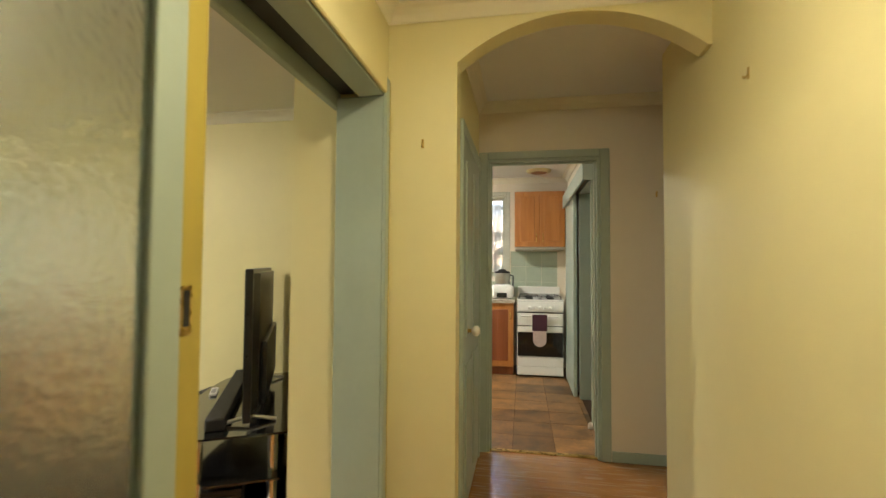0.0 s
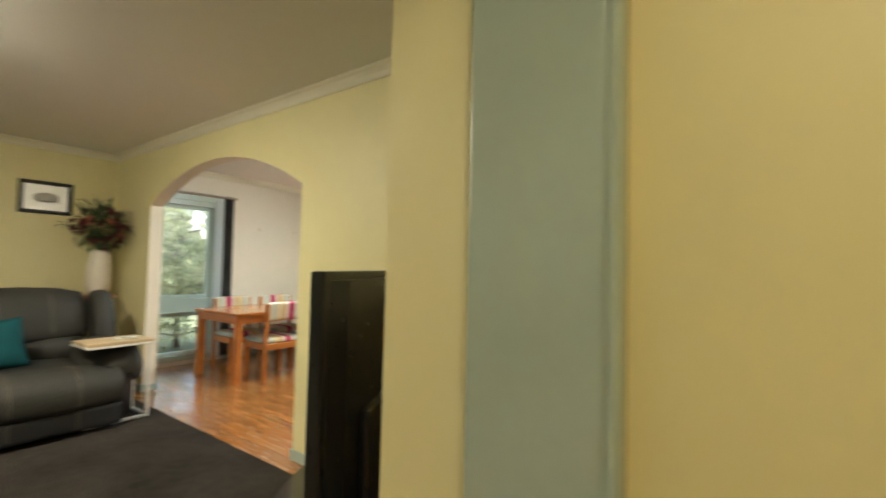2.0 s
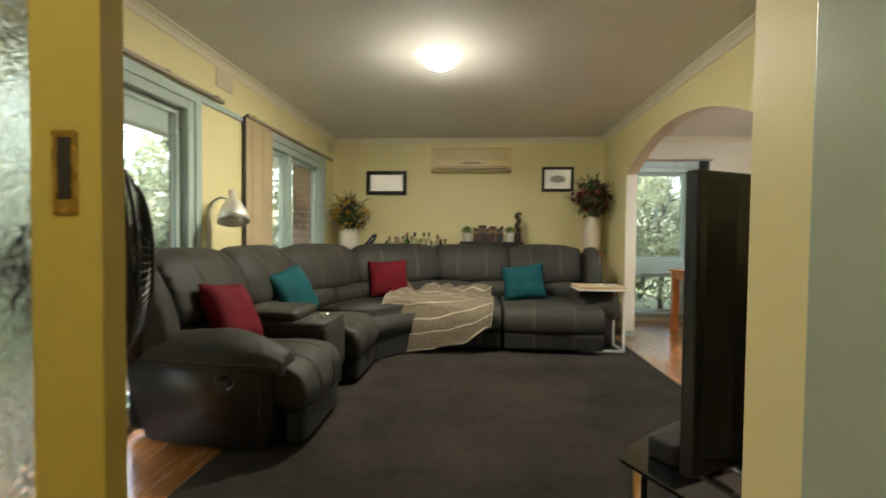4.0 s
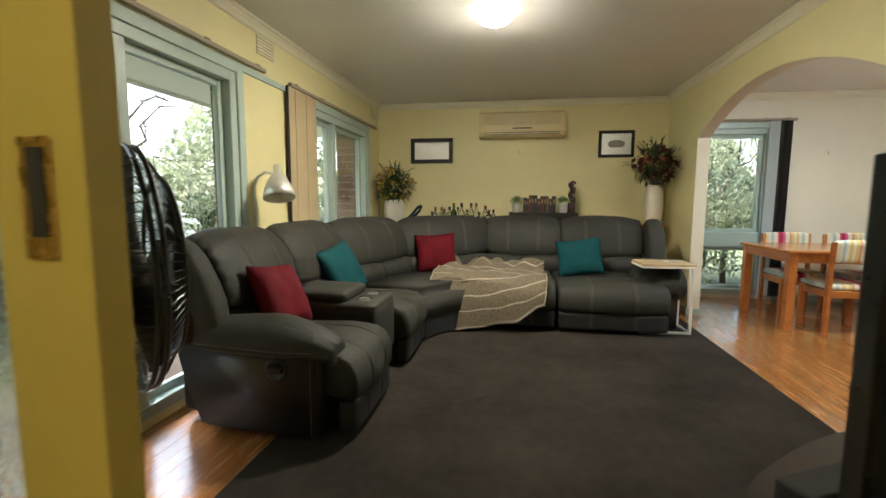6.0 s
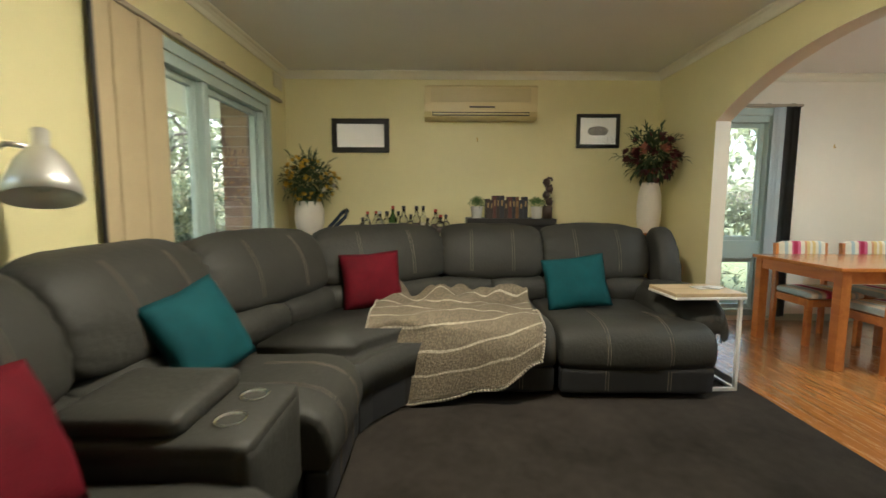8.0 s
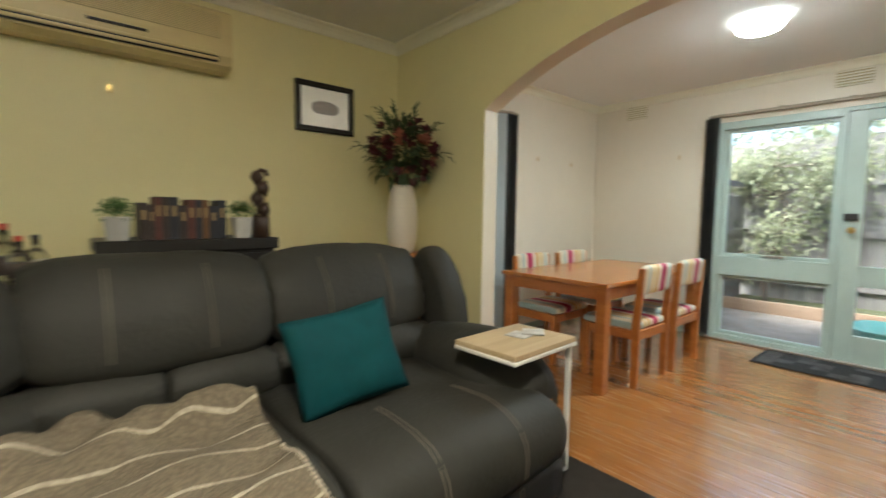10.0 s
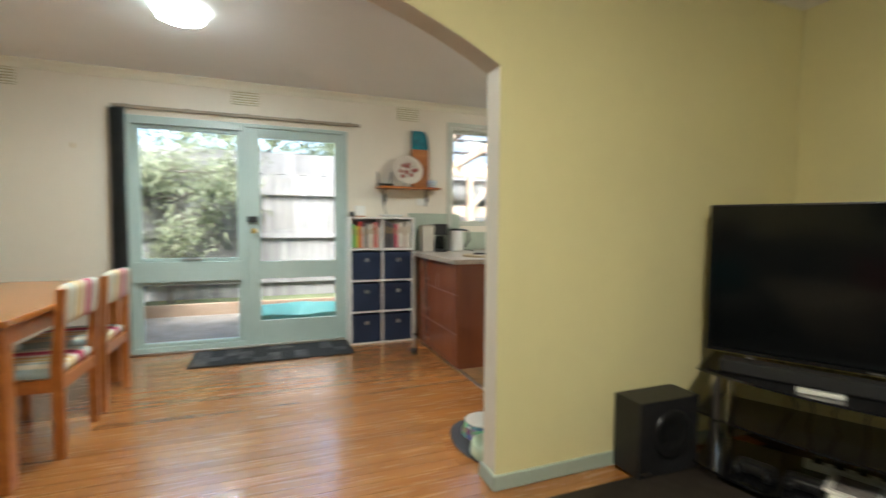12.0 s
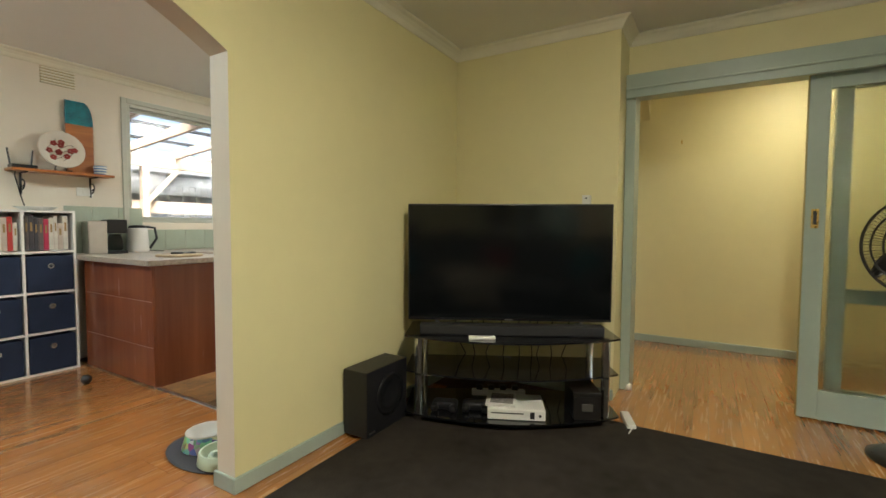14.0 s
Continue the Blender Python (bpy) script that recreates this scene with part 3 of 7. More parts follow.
vb = thing("vertical_blind", "beige vertical blind slats stacked between the windows", "blind", group="drapes")
for i in range(5):
    part("slat", box(-3.90 + 0.098 * i, -3.795 + 0.098 * i, WY + 0.032 + 0.007 * (i % 2), WY + 0.035 + 0.007 * (i % 2), 0.06, 2.104), BEIGE, vb)
solid("blind_wand", tube([(-3.392, WY + 0.03, 2.104), (-3.392, WY + 0.03, 0.4)], 0.012, 8), FRAMEBLACK, "dark hanging blind edge beside the beige blind", "curtain")
drape("dark_curtain", "dark grey drape bunched beside the narrow window", 1, 4.475, 4.60, DX + 0.075, 0.06, 0.06, 2.13, DARKCURT, 4)
drape("dark_curtain", "dark grey drape bunched beside the back door", 0, -4.68, -4.57, BY - 0.07, 0.10, 0.05, 2.13, DARKCURT, 4)


# pale translucent slats hanging between the narrow window and its drape
SLATM = mat("pale_blind_slat", (0.78, 0.81, 0.82), 0.7, vary=0.03)
n, l = SLATM.node_tree.nodes, SLATM.node_tree.links
tr, mx = n.new("ShaderNodeBsdfTranslucent"), n.new("ShaderNodeMixShader")
tr.inputs[0].default_value, mx.inputs[0].default_value = (0.78, 0.83, 0.85, 1), 0.6
l.new(n["Principled BSDF"].outputs[0], mx.inputs[1])
l.new(tr.outputs[0], mx.inputs[2])
l.new(mx.outputs[0], n["Material Output"].inputs[0])
nb = thing("vertical_blind", "pale translucent vertical blind slats beside the narrow window", "blind", group="drapes")
for i in range(3):
    part("slat", box(DX + 0.04 + 0.012 * i, DX + 0.043 + 0.012 * i, 4.375 + 0.03 * i, 4.425 + 0.03 * i, 0.06, 2.13), SLATM, nb)


def vent(axis, u0, u1, z0, z1, p, side, label="cream slotted wall vent under the cornice"):
    t = thing("wall_vent", label, "vent", group="wall vents")
    q = lambda d: (min(p, p + side * d), max(p, p + side * d))
    part("backing", frame_bars([(u0, u1, z0, z1)], *q(0.004), axis), ACGRILLE, t)
    n = 6
    for i in range(n):
        z = z0 + (z1 - z0) * (i + 0.15) / n
        part("slat", frame_bars([(u0, u1, z, z + (z1 - z0) / n * 0.6)], *q(0.012), axis), CORNICE, t)
    return t


vent(0, -5.53, -5.31, 2.25, 2.385, BY, -1)
vent(0, -3.755, -3.53, 2.255, 2.39, BY, -1)
vent(0, -2.20, -1.975, 2.25, 2.385, BY, -1)
vent(0, -3.25, -3.02, 2.24, 2.375, WY, 1)
vent(0, -5.80, -5.58, 2.24, 2.375, WY, 1)

# hall: sliding doors, pelmet, jambs, side door, kitchen door frame
p = thing("trim_pelmet", "sage painted pelmet box over the sliding doors", "trim", kind="structure")
part("fascia", frame_bars([(0.2, 2.085, 2.0, 2.155)], -0.40, -0.37, 1), SAGE, p)
part("bead", frame_bars([(0.2, 2.085, 2.05, 2.065)], -0.41, -0.401, 1), SAGE, p)
part("top_board", frame_bars([(0.2, 2.085, 2.12, 2.15)], -0.369, -0.262, 1), SAGE, p)
part("head_lining", frame_bars([(0.36, 2.06, 2.036, 2.058)], -0.265, HL + 0.002, 1), SAGE, p)
part("track", frame_bars([(0.25, 2.06, 2.062, 2.085)], -0.362, -0.275, 1), IRON, p)
t = thing("trim_opening", "sage painted jamb lining and architrave round the wide opening", "trim", kind="structure")
part("jamb", box(-0.365, HL + 0.002, 2.025, 2.088, 0, 2.035, None, 0.006, 2), SAGE, t)
part("jamb", box(-0.265, HL + 0.002, 0.332, 0.36, 0, 2.035, None, 0.003, 1), SAGE, t)
part("architrave", box(HL, HL + 0.018, 2.027, 2.072, 0, 2.12, None, 0.005, 1), SAGE, t)
part("architrave_edge", box(HL, HL + 0.014, 2.072, 2.097, 0, 2.12, None, 0.004, 1), MUSTARD, t, "mustard yellow edge of the architrave")
part("architrave", box(HL, HL + 0.018, 0.27, 0.335, 0, 2.12, None, 0.005, 1), SAGE, t)
part("architrave", box(HL, HL + 0.018, 0.335, 2.03, 2.045, 2.12, None, 0.005, 1), YELLOW, t)


def sliding_leaf(x, y0, y1, st, mid, label, hall=False, pull=True):
    s = thing("sliding_door", label, "sliding door", group="sliding doors")
    for a, b in ((y0, y0 + st), (y1 - st, y1)):
        part("stile", box(x - 0.018, x + 0.018, a, b, 0.012, 2.055, None, 0.003, 1), SAGE, s)
    part("rail", box(x - 0.017, x + 0.017, y0 + st, y1 - st, 1.93, 2.055), SAGE, s)
    part("rail", box(x - 0.017, x + 0.017, y0 + st, y1 - st, 0.012, 0.185), SAGE, s)
    if mid:
        part("rail", box(x - 0.017, x + 0.017, y0 + st, y1 - st, 0.70, 0.78), SAGE, s)
    if hall:
        # the hall side of the frame is painted yellow
        for a, b, c, d in ((y0, y0 + st, 0.012, 2.055), (y1 - st, y1, 0.012, 2.055), (y0 + st, y1 - st, 1.93, 2.055), (y0 + st, y1 - st, 0.012, 0.185)):
            part("hall_face", box(x + 0.0181, x + 0.0205, a, b, c, d), MUSTARD, s, "mustard yellow painted hall side")
        part("end_face", box(x - 0.0175, x + 0.0205, y1 + 0.0002, y1 + 0.0022, 0.012, 2.055), MUSTARD, s, "mustard yellow closing edge")
    part("pane", box(x - 0.003, x + 0.003, y0 + st, y1 - st, 0.185, 1.93), OBSCURE, s)
    for sd in (-1, 1) if pull else ():
        h = part("pull", box(x + sd * 0.0206, x + sd * 0.0230, y1 - 0.066, y1 - 0.030, 1.135, 1.245, None, 0.002, 1), BRASS, s, "recessed brass finger pull")
        part("cup", box(x + sd * 0.0231, x + sd * 0.0240, y1 - 0.056, y1 - 0.038, 1.155, 1.235), IRON, h)
    return s


sliding_leaf(-0.236, 0.365, 0.965, 0.078, True, "sage framed obscure glass panel set in the wide opening", pull=False)
sliding_leaf(-0.303, 0.30, 1.10, 0.097, False, "sliding door with obscure glass, mustard yellow on the hall side", True)
solid("door_stop", lathe([(0.022, 0), (0.024, 0.02), (0.02, 0.04), (0.008, 0.05)], 12, None, pose(-0.35, 2.03, 0.0)), POTW, "small white rubber door stop on the floor", "door stop", smooth=True)


def panel_door(name, label, x, y0, y1, z1):
    """Hall cupboard door in the wall at x, with moulded panels."""
    s = thing(name, label, "door", kind="structure")
    part("architrave", box(x, x + 0.02, y0 - 0.06, y0, 0, z1 + 0.06, None, 0.005, 1), SAGE, s)
    part("architrave", box(x, x + 0.02, y1, y1 + 0.05, 0, z1 + 0.06, None, 0.005, 1), SAGE, s)
    part("architrave", box(x, x + 0.02, y0, y1, z1, z1 + 0.06, None, 0.005, 1), SAGE, s)
    part("door_leaf", box(x, x + 0.012, y0 + 0.003, y1 - 0.003, 0.01, z1 - 0.003, None, 0.002, 1), SAGE, s)
    for z0p, z1p in ((0.12, 0.78), (0.92, z1 - 0.12)):
        for a, b in ((y0 + 0.09, (y0 + y1) / 2 - 0.04), ((y0 + y1) / 2 + 0.04, y1 - 0.09)):
            part("moulding", box(x + 0.012, x + 0.022, a, b, z0p, z1p, None, 0.009, 2), SAGE, s)
    k = part("door_knob", lathe([(0.03, 0), (0.03, 0.006), (0.01, 0.012), (0.01, 0.035)], 16, None, pose(x + 0.012, y0 + 0.13, 0.95, 0, 90)), BRASS, s, "brass and white knob", True)
    part("grip", lathe([(0.012, 0.03), (0.026, 0.045), (0.028, 0.06), (0.015, 0.075)], 16, None, pose(x + 0.012, y0 + 0.13, 0.95, 0, 90)), POTW, k, smooth=True)
    return s


panel_door("door_2", "sage painted panelled hall cupboard door with a brass knob, closed", 0.142, 2.42, 3.24, 1.97)
d = thing("door_3", "sage painted frame of the open kitchen doorway", "door frame", kind="structure")
for a, b, z0, z1 in ((0.145, 0.205, 0, 2.10), (0.965, 1.03, 0, 2.10), (0.205, 0.965, 2.045, 2.10)):
    part("architrave", box(a, b, KY - 0.018, KY, z0, z1, None, 0.005, 1), SAGE, d)
for a, b, z0, z1 in ((0.20, 0.222, 0, 2.05), (0.948, 0.97, 0, 2.05), (0.222, 0.948, 2.028, 2.05)):
    part("lining", box(a, b, KY, KY + 0.1, z0, z1), SAGE, d)
for a, b, z0, z1 in ((0.222, 0.234, 0, 2.028), (0.936, 0.948, 0, 2.028), (0.234, 0.936, 2.016, 2.028)):
    part("stop_bead", box(a, b, KY + 0.04, KY + 0.06, z0, z1), SAGE, d)
part("threshold", box(0.222, 0.948, KY + 0.02, KY + 0.06, 0, 0.008, None, 0.003, 1), BRASS, d, "brass threshold strip")


def hook(at, rz, label):
    t = thing("picture_hook", label, "hook", at, rz, "picture hooks")
    part("plate", box(-0.006, 0.006, -0.002, 0.0, -0.02, 0.02), BRASS, t)
    part("prong", tube([(0, -0.002, -0.005), (0, -0.014, -0.018), (0, -0.018, -0.008)], 0.003, 6), BRASS, t)
    return t


hook((0.012, 2.10, 1.835), 0, "small dark brass picture hook on plaster")
hook((HR, 1.82, 1.95), -90, "small dark brass picture hook on plaster")
hook((1.33, KY, 1.78), 0, "small dark brass picture hook on plaster")
hook((WX, 1.485, 1.812), 90, "small brass picture hook on plaster")
hook((DX, 5.03, 1.768), 90, "small dark brass picture hook on plaster")
hook((DX, 5.62, 1.76), 90, "small dark brass picture hook on plaster")
hook((-4.95, BY, 1.80), 0, "small dark brass picture hook on plaster")

# ---- ceiling lights ----


def ceiling_light(x, y, r, colour, watts, label):
    t = thing("ceiling_light", label, "ceiling light", (x, y, CEIL), 0, "ceiling lights")
    part("base_plate", lathe([(r * 0.75, -0.02), (r * 0.75, 0)], 28), WHITEP, t)
    m = mat("lit_glass", colour, 0.4, emit=watts / (math.pi * math.pi * r * r * 0.72))
    rim = mat("dim_glass", colour, 0.4, emit=watts / (math.pi * math.pi * r * r) * 0.05)
    part("glass_bowl", lathe([(r * 0.80, -0.066), (r * 0.92, -0.046), (r, -0.022)], 32, None, None, (False, True)), rim, t, "frosted glass bowl", True)
    part("diffuser", lathe([(r * 0.06, -0.098), (r * 0.35, -0.092), (r * 0.62, -0.079), (r * 0.80, -0.066)], 32), m, t, "lit frosted diffuser", True)
    return t


ceiling_light(-3.08, 1.30, 0.13, (1.0, 0.87, 0.66), 13, "lit round frosted glass ceiling light, warm")
ceiling_light(-3.92, 4.69, 0.15, (0.95, 1.0, 0.93), 7.4, "lit round frosted glass ceiling light, cool white")
ceiling_light(0.52, 0.95, 0.15, (1.0, 0.84, 0.56), 2.7, "lit round frosted glass hall ceiling light")
ceiling_light(-0.55, 4.55, 0.15, (1.0, 0.94, 0.82), 6.2, "lit round frosted glass kitchen ceiling light")

# ---- living room: rug and corner sofa ----
solid("rug", box(-4.75, -0.965, 0.31, 3.13, 0.001, 0.013, None, 0.005, 2), RUGM, "large charcoal low pile rug on floorboards", "rug")

from mathutils.bvhtree import BVHTree


def seam_on(bm, starts, ends, way, parent, name="stitching", gap=0.018):
    """Double rows of stitching laid on a soft surface between points, dropped along way."""
    tree = BVHTree.FromBMesh(bm)
    for s, e in zip(starts, ends):
        s, e, w = Vector(s), Vector(e), Vector(way)
        side = (e - s).cross(w).normalized() * gap / 2
        for k in (-1, 1):
            pts = []
            for i in range(15):
                o = s + (e - s) * i / 14 + side * k
                hitp = tree.ray_cast(o, w)[0]
                if hitp:
                    pts.append(hitp - w.normalized() * 0.0015)
            if len(pts) > 3:
                part(name, tube(pts, 0.0019, 5), STITCH, parent, "pale stitching row")


sofa = thing("corner_sofa", "large grey suede corner recliner sofa with pale stitching", "sofa")
B = [(-1.98, -0.10), (-2.72, -0.10), (-3.62, -0.10), (-4.55, 0.24), (-5.02, 1.13), (-5.02, 1.955), (-5.02, 2.80)]


def seat_block(base, xl, xr, bl, br, front, seed):
    """Soft seat that rolls over its front edge; xl..xr its width in front, bl..br between the arms."""
    prof = [(0.04, 0.30), (0.05, 0.425), (0.10, 0.452), (front - 0.50, 0.458), (front - 0.36, 0.464), (front - 0.30, 0.468), (front - 0.26, 0.469), (front - 0.18, 0.463), (front - 0.10, 0.446), (front - 0.045, 0.412), (front - 0.012, 0.36), (front, 0.30), (front - 0.004, 0.24), (front - 0.02, 0.205), (front - 0.05, 0.20), (front - 0.30, 0.20)]
    n = 22
    bm = bmesh.new()
    rings = []
    for i in range(n + 1):
        u = -math.cos(math.pi * i / n)
        r = (1 - abs(u) ** 7) ** (1 / 7)
        ring = []
        for y, z in prof:
            k = min(1, max(0, (y - (front - 0.33)) / 0.07))
            k = k * k * (3 - 2 * k)
            a, b = bl + (xl - bl) * k, br + (xr - br) * k
            x = (a + b) / 2 + (b - a) / 2 * u
            q = Vector((x, y, z))
            mid = Vector((x, min(max(y, 0.3), front - 0.12), 0.32))
            q = mid + (q - mid) * (0.62 + 0.38 * r)
            dent = 0.012 * (math.cos(u * math.pi) * 0.5) + 0.009 * noise.noise(Vector((x * 6 + seed, y * 6, z * 6))) + 0.004 * noise.noise(Vector((x * 22 + seed, y * 14, z * 14)))
            q += (q - mid).normalized() * dent
            ring.append(bm.verts.new(base @ q))
        rings.append(ring)
    m = len(prof)
    for p, q in zip(rings, rings[1:]):
        for j in range(m):
            bm.faces.new((p[j], p[(j + 1) % m], q[(j + 1) % m], q[j]))
    bm.faces.new(rings[0])
    bm.faces.new(rings[-1][::-1])
    bmesh.ops.recalc_face_normals(bm, faces=bm.faces)
    return bm


def soft_loft(base, x0, x1, prof, seed, pucker, n=26, m=34):
    """A stuffed roll from x0 to x1 with the closed (y, z) profile prof, rounded at its ends and puckered along its side seams."""
    k = len(prof)
    ring0 = []
    for j in range(m):
        q = j * k / m
        i, t = int(q), q - int(q)
        p = [Vector(prof[(i + e) % k]) for e in (-1, 0, 1, 2)]
        ring0.append(0.5 * (2 * p[1] + (p[2] - p[0]) * t + (2 * p[0] - 5 * p[1] + 4 * p[2] - p[3]) * t * t + (3 * p[1] - p[0] - 3 * p[2] + p[3]) * t ** 3))
    c = sum(ring0, Vector((0, 0))) / m
    bm = bmesh.new()
    rings = []
    for i in range(n + 1):
        u = -math.cos(math.pi * i / n)
        r = (1 - abs(u) ** 5) ** (1 / 3)
        edge = math.exp(-(1 - abs(u)) / 0.14)
        x = (x0 + x1) / 2 + (x1 - x0) / 2 * u
        ring = []
        for j, p in enumerate(ring0):
            d = p - c
            q = c + d * (0.60 + 0.40 * r)
            w = 0.008 * math.cos(u * 2.6) + pucker * edge * (math.sin(j * 2.3 + seed + 3 * u) + 0.6 * math.sin(j * 4.1 + seed * 2 + 5 * u)) + 0.012 * noise.noise(Vector((x * 4 + seed * 1.7, p.x * 5, p.y * 5))) + 0.005 * noise.noise(Vector((x * 14 + seed, p.x * 9, p.y * 9)))
            q = q + d.normalized() * w
            ring.append(bm.verts.new(base @ Vector((x, q.x, q.y))))
        rings.append(ring)
    for a, b in zip(rings, rings[1:]):
        for j in range(m):
            bm.faces.new((a[j], a[(j + 1) % m], b[(j + 1) % m], b[j]))
    bm.faces.new(rings[0])
    bm.faces.new(rings[-1][::-1])
    bmesh.ops.recalc_face_normals(bm, faces=bm.faces)
    return bm


BACK = [(0.11, 0.595), (0.155, 0.65), (0.14, 0.77), (0.085, 0.89), (0.01, 0.975), (-0.08, 1.02), (-0.175, 1.0), (-0.22, 0.90), (-0.18, 0.72), (-0.05, 0.60)]
LUMBAR = [(0.04, 0.42), (0.17, 0.425), (0.205, 0.49), (0.195, 0.56), (0.14, 0.605), (0.03, 0.61), (-0.03, 0.52)]
WING = [(0.11, 0.50), (0.14, 0.60), (0.10, 0.76), (0.03, 0.90), (-0.06, 0.985), (-0.15, 0.995), (-0.215, 0.92), (-0.19, 0.72), (-0.10, 0.52), (0.02, 0.47)]
PAD = [(0.145, 0.455), (0.16, 0.50), (0.12, 0.57), (0.0, 0.605), (-0.12, 0.57), (-0.16, 0.50), (-0.145, 0.455), (-0.08, 0.435), (0.08, 0.435)]
# seat widths: front, then between the arms, and the depth from the back line
SEATS = {0: (-0.17, 0.43, -0.16, 0.30, 0.85), 1: (-0.37, 0.245, -0.37, 0.235, 0.86), 4: (-0.295, 0.41, -0.295, 0.41, 1.05), 5: (-0.42, 0.52, -0.30, 0.52, 1.07)}
for i, (a, b) in enumerate(zip(B, B[1:])):
    d = Vector((b[0] - a[0], b[1] - a[1], 0))
    L, ang = d.length, math.degrees(math.atan2(d.y, d.x)) + 180
    c = ((a[0] + b[0]) / 2, (a[1] + b[1]) / 2)
    base = pose(c[0], c[1], 0, 0, 0, ang)
    # upper pillow, leaning back and gathered at its sides
    bm = soft_loft(base, -L / 2, L / 2, BACK, i, 0.010)
    up = part("back_cushion", bm, LEATHER, sofa, smooth=True)
    bm = bmesh.new()
    bm.from_mesh(up.data)
    way = (base.to_3x3() @ Vector((0, -1, 0)))
    seam_on(bm, [base @ Vector((k * L * 0.2, 0.6, 0.66)) for k in (-1, 1)], [base @ Vector((k * L * 0.2, 0.6, 0.98)) for k in (-1, 1)], way, up)
    bm.free()
    # lumbar rolls, one seam between them
    for k in (-1, 1):
        part("lumbar_cushion", soft_loft(base, min(0, k * L / 2), max(0, k * L / 2), LUMBAR, i + k * 3, 0.006), LEATHER, sofa, smooth=True)
    if i not in SEATS:
        continue
    xl, xr, bl, br, front = SEATS[i]
    st = part("seat_cushion", seat_block(base, xl, xr, bl, br, front, i * 3), LEATHER, sofa, smooth=True)
    bm = bmesh.new()
    bm.from_mesh(st.data)
    w, mid = xr - xl, (xl + xr) / 2
    for k in (-1, 1):
        x = mid + k * w * 0.2
        seam_on(bm, [base @ Vector((x, front - 0.42, 0.9))], [base @ Vector((x, front - 0.04, 0.9))], Vector((0, 0, -1)), st)
        seam_on(bm, [base @ Vector((x, front + 0.3, 0.40))], [base @ Vector((x, front + 0.3, 0.23))], way, st)
    bm.free()
    fr = part("footrest", cushion(w - 0.015, 0.10, 0.165, 9, 0.0, None, base @ pose(mid, front - 0.075, 0.045), 0.25, 0.006, i + 40), DARKBASE, sofa, "darker lower footrest panel", True)
    bm = bmesh.new()
    bm.from_mesh(fr.data)
    for k in (-1, 1):
        seam_on(bm, [base @ Vector((mid + k * w * 0.2, front + 0.3, 0.19))], [base @ Vector((mid + k * w * 0.2, front + 0.3, 0.07))], way, fr)
    bm.free()
    part("base", box(bl + 0.01, br - 0.01, 0.0, front - 0.13, 0.03, 0.30, None, 0.02, 2, base), DARKBASE, sofa)
# corner seat: a rounded wedge between the two wings
out = [(-3.54, 0.10), (-3.54, 0.745), (-3.66, 0.79), (-3.86, 0.95), (-3.965, 1.125), (-4.72, 1.125), (-4.72, 0.62), (-4.30, 0.22)]
part("base", prism([(x * 0.985 - 0.06, y * 0.985) for x, y in out], 0.03, 0.30), DARKBASE, sofa)
bm = prism(out, 0.20, 0.465)
bmesh.ops.bevel(bm, geom=[e for e in bm.edges if abs(e.verts[0].co.z - e.verts[1].co.z) < 0.01 and e.verts[0].co.z > 0.4], offset=0.08, segments=6, affect="EDGES")
part("seat_cushion", bm, LEATHER, sofa, smooth=True)
# console with cup holders
con = part("console", box(-2.945, -2.505, 0.02, 0.62, 0.04, 0.53, None, 0.035, 3), DARKBASE, sofa, smooth=False)
part("top", cushion(0.435, 0.61, 0.06, 10, 0.2, None, pose(-2.725, 0.33, 0.495), 0.45, 0.002, 5), LEATHER, con, smooth=True)
part("front", cushion(0.435, 0.06, 0.36, 9, 0.0, None, pose(-2.725, 0.61, 0.175), 0.45, 0.003, 6), LEATHER, con, smooth=True)
part("lid", cushion(0.40, 0.38, 0.075, 9, 0.5, None, pose(-2.725, 0.25, 0.545), 0.45, 0.003, 3), LEATHER, con, smooth=True)
for x in (-2.81, -2.64):
    part("cup_holder", lathe([(0.036, 0.515), (0.038, 0.560), (0.047, 0.563), (0.047, 0.558), (0.040, 0.554), (0.034, 0.52), (0.002, 0.519)], 20, None, pose(x, 0.525, 0)), CHROME, con, "steel cup holder", True)
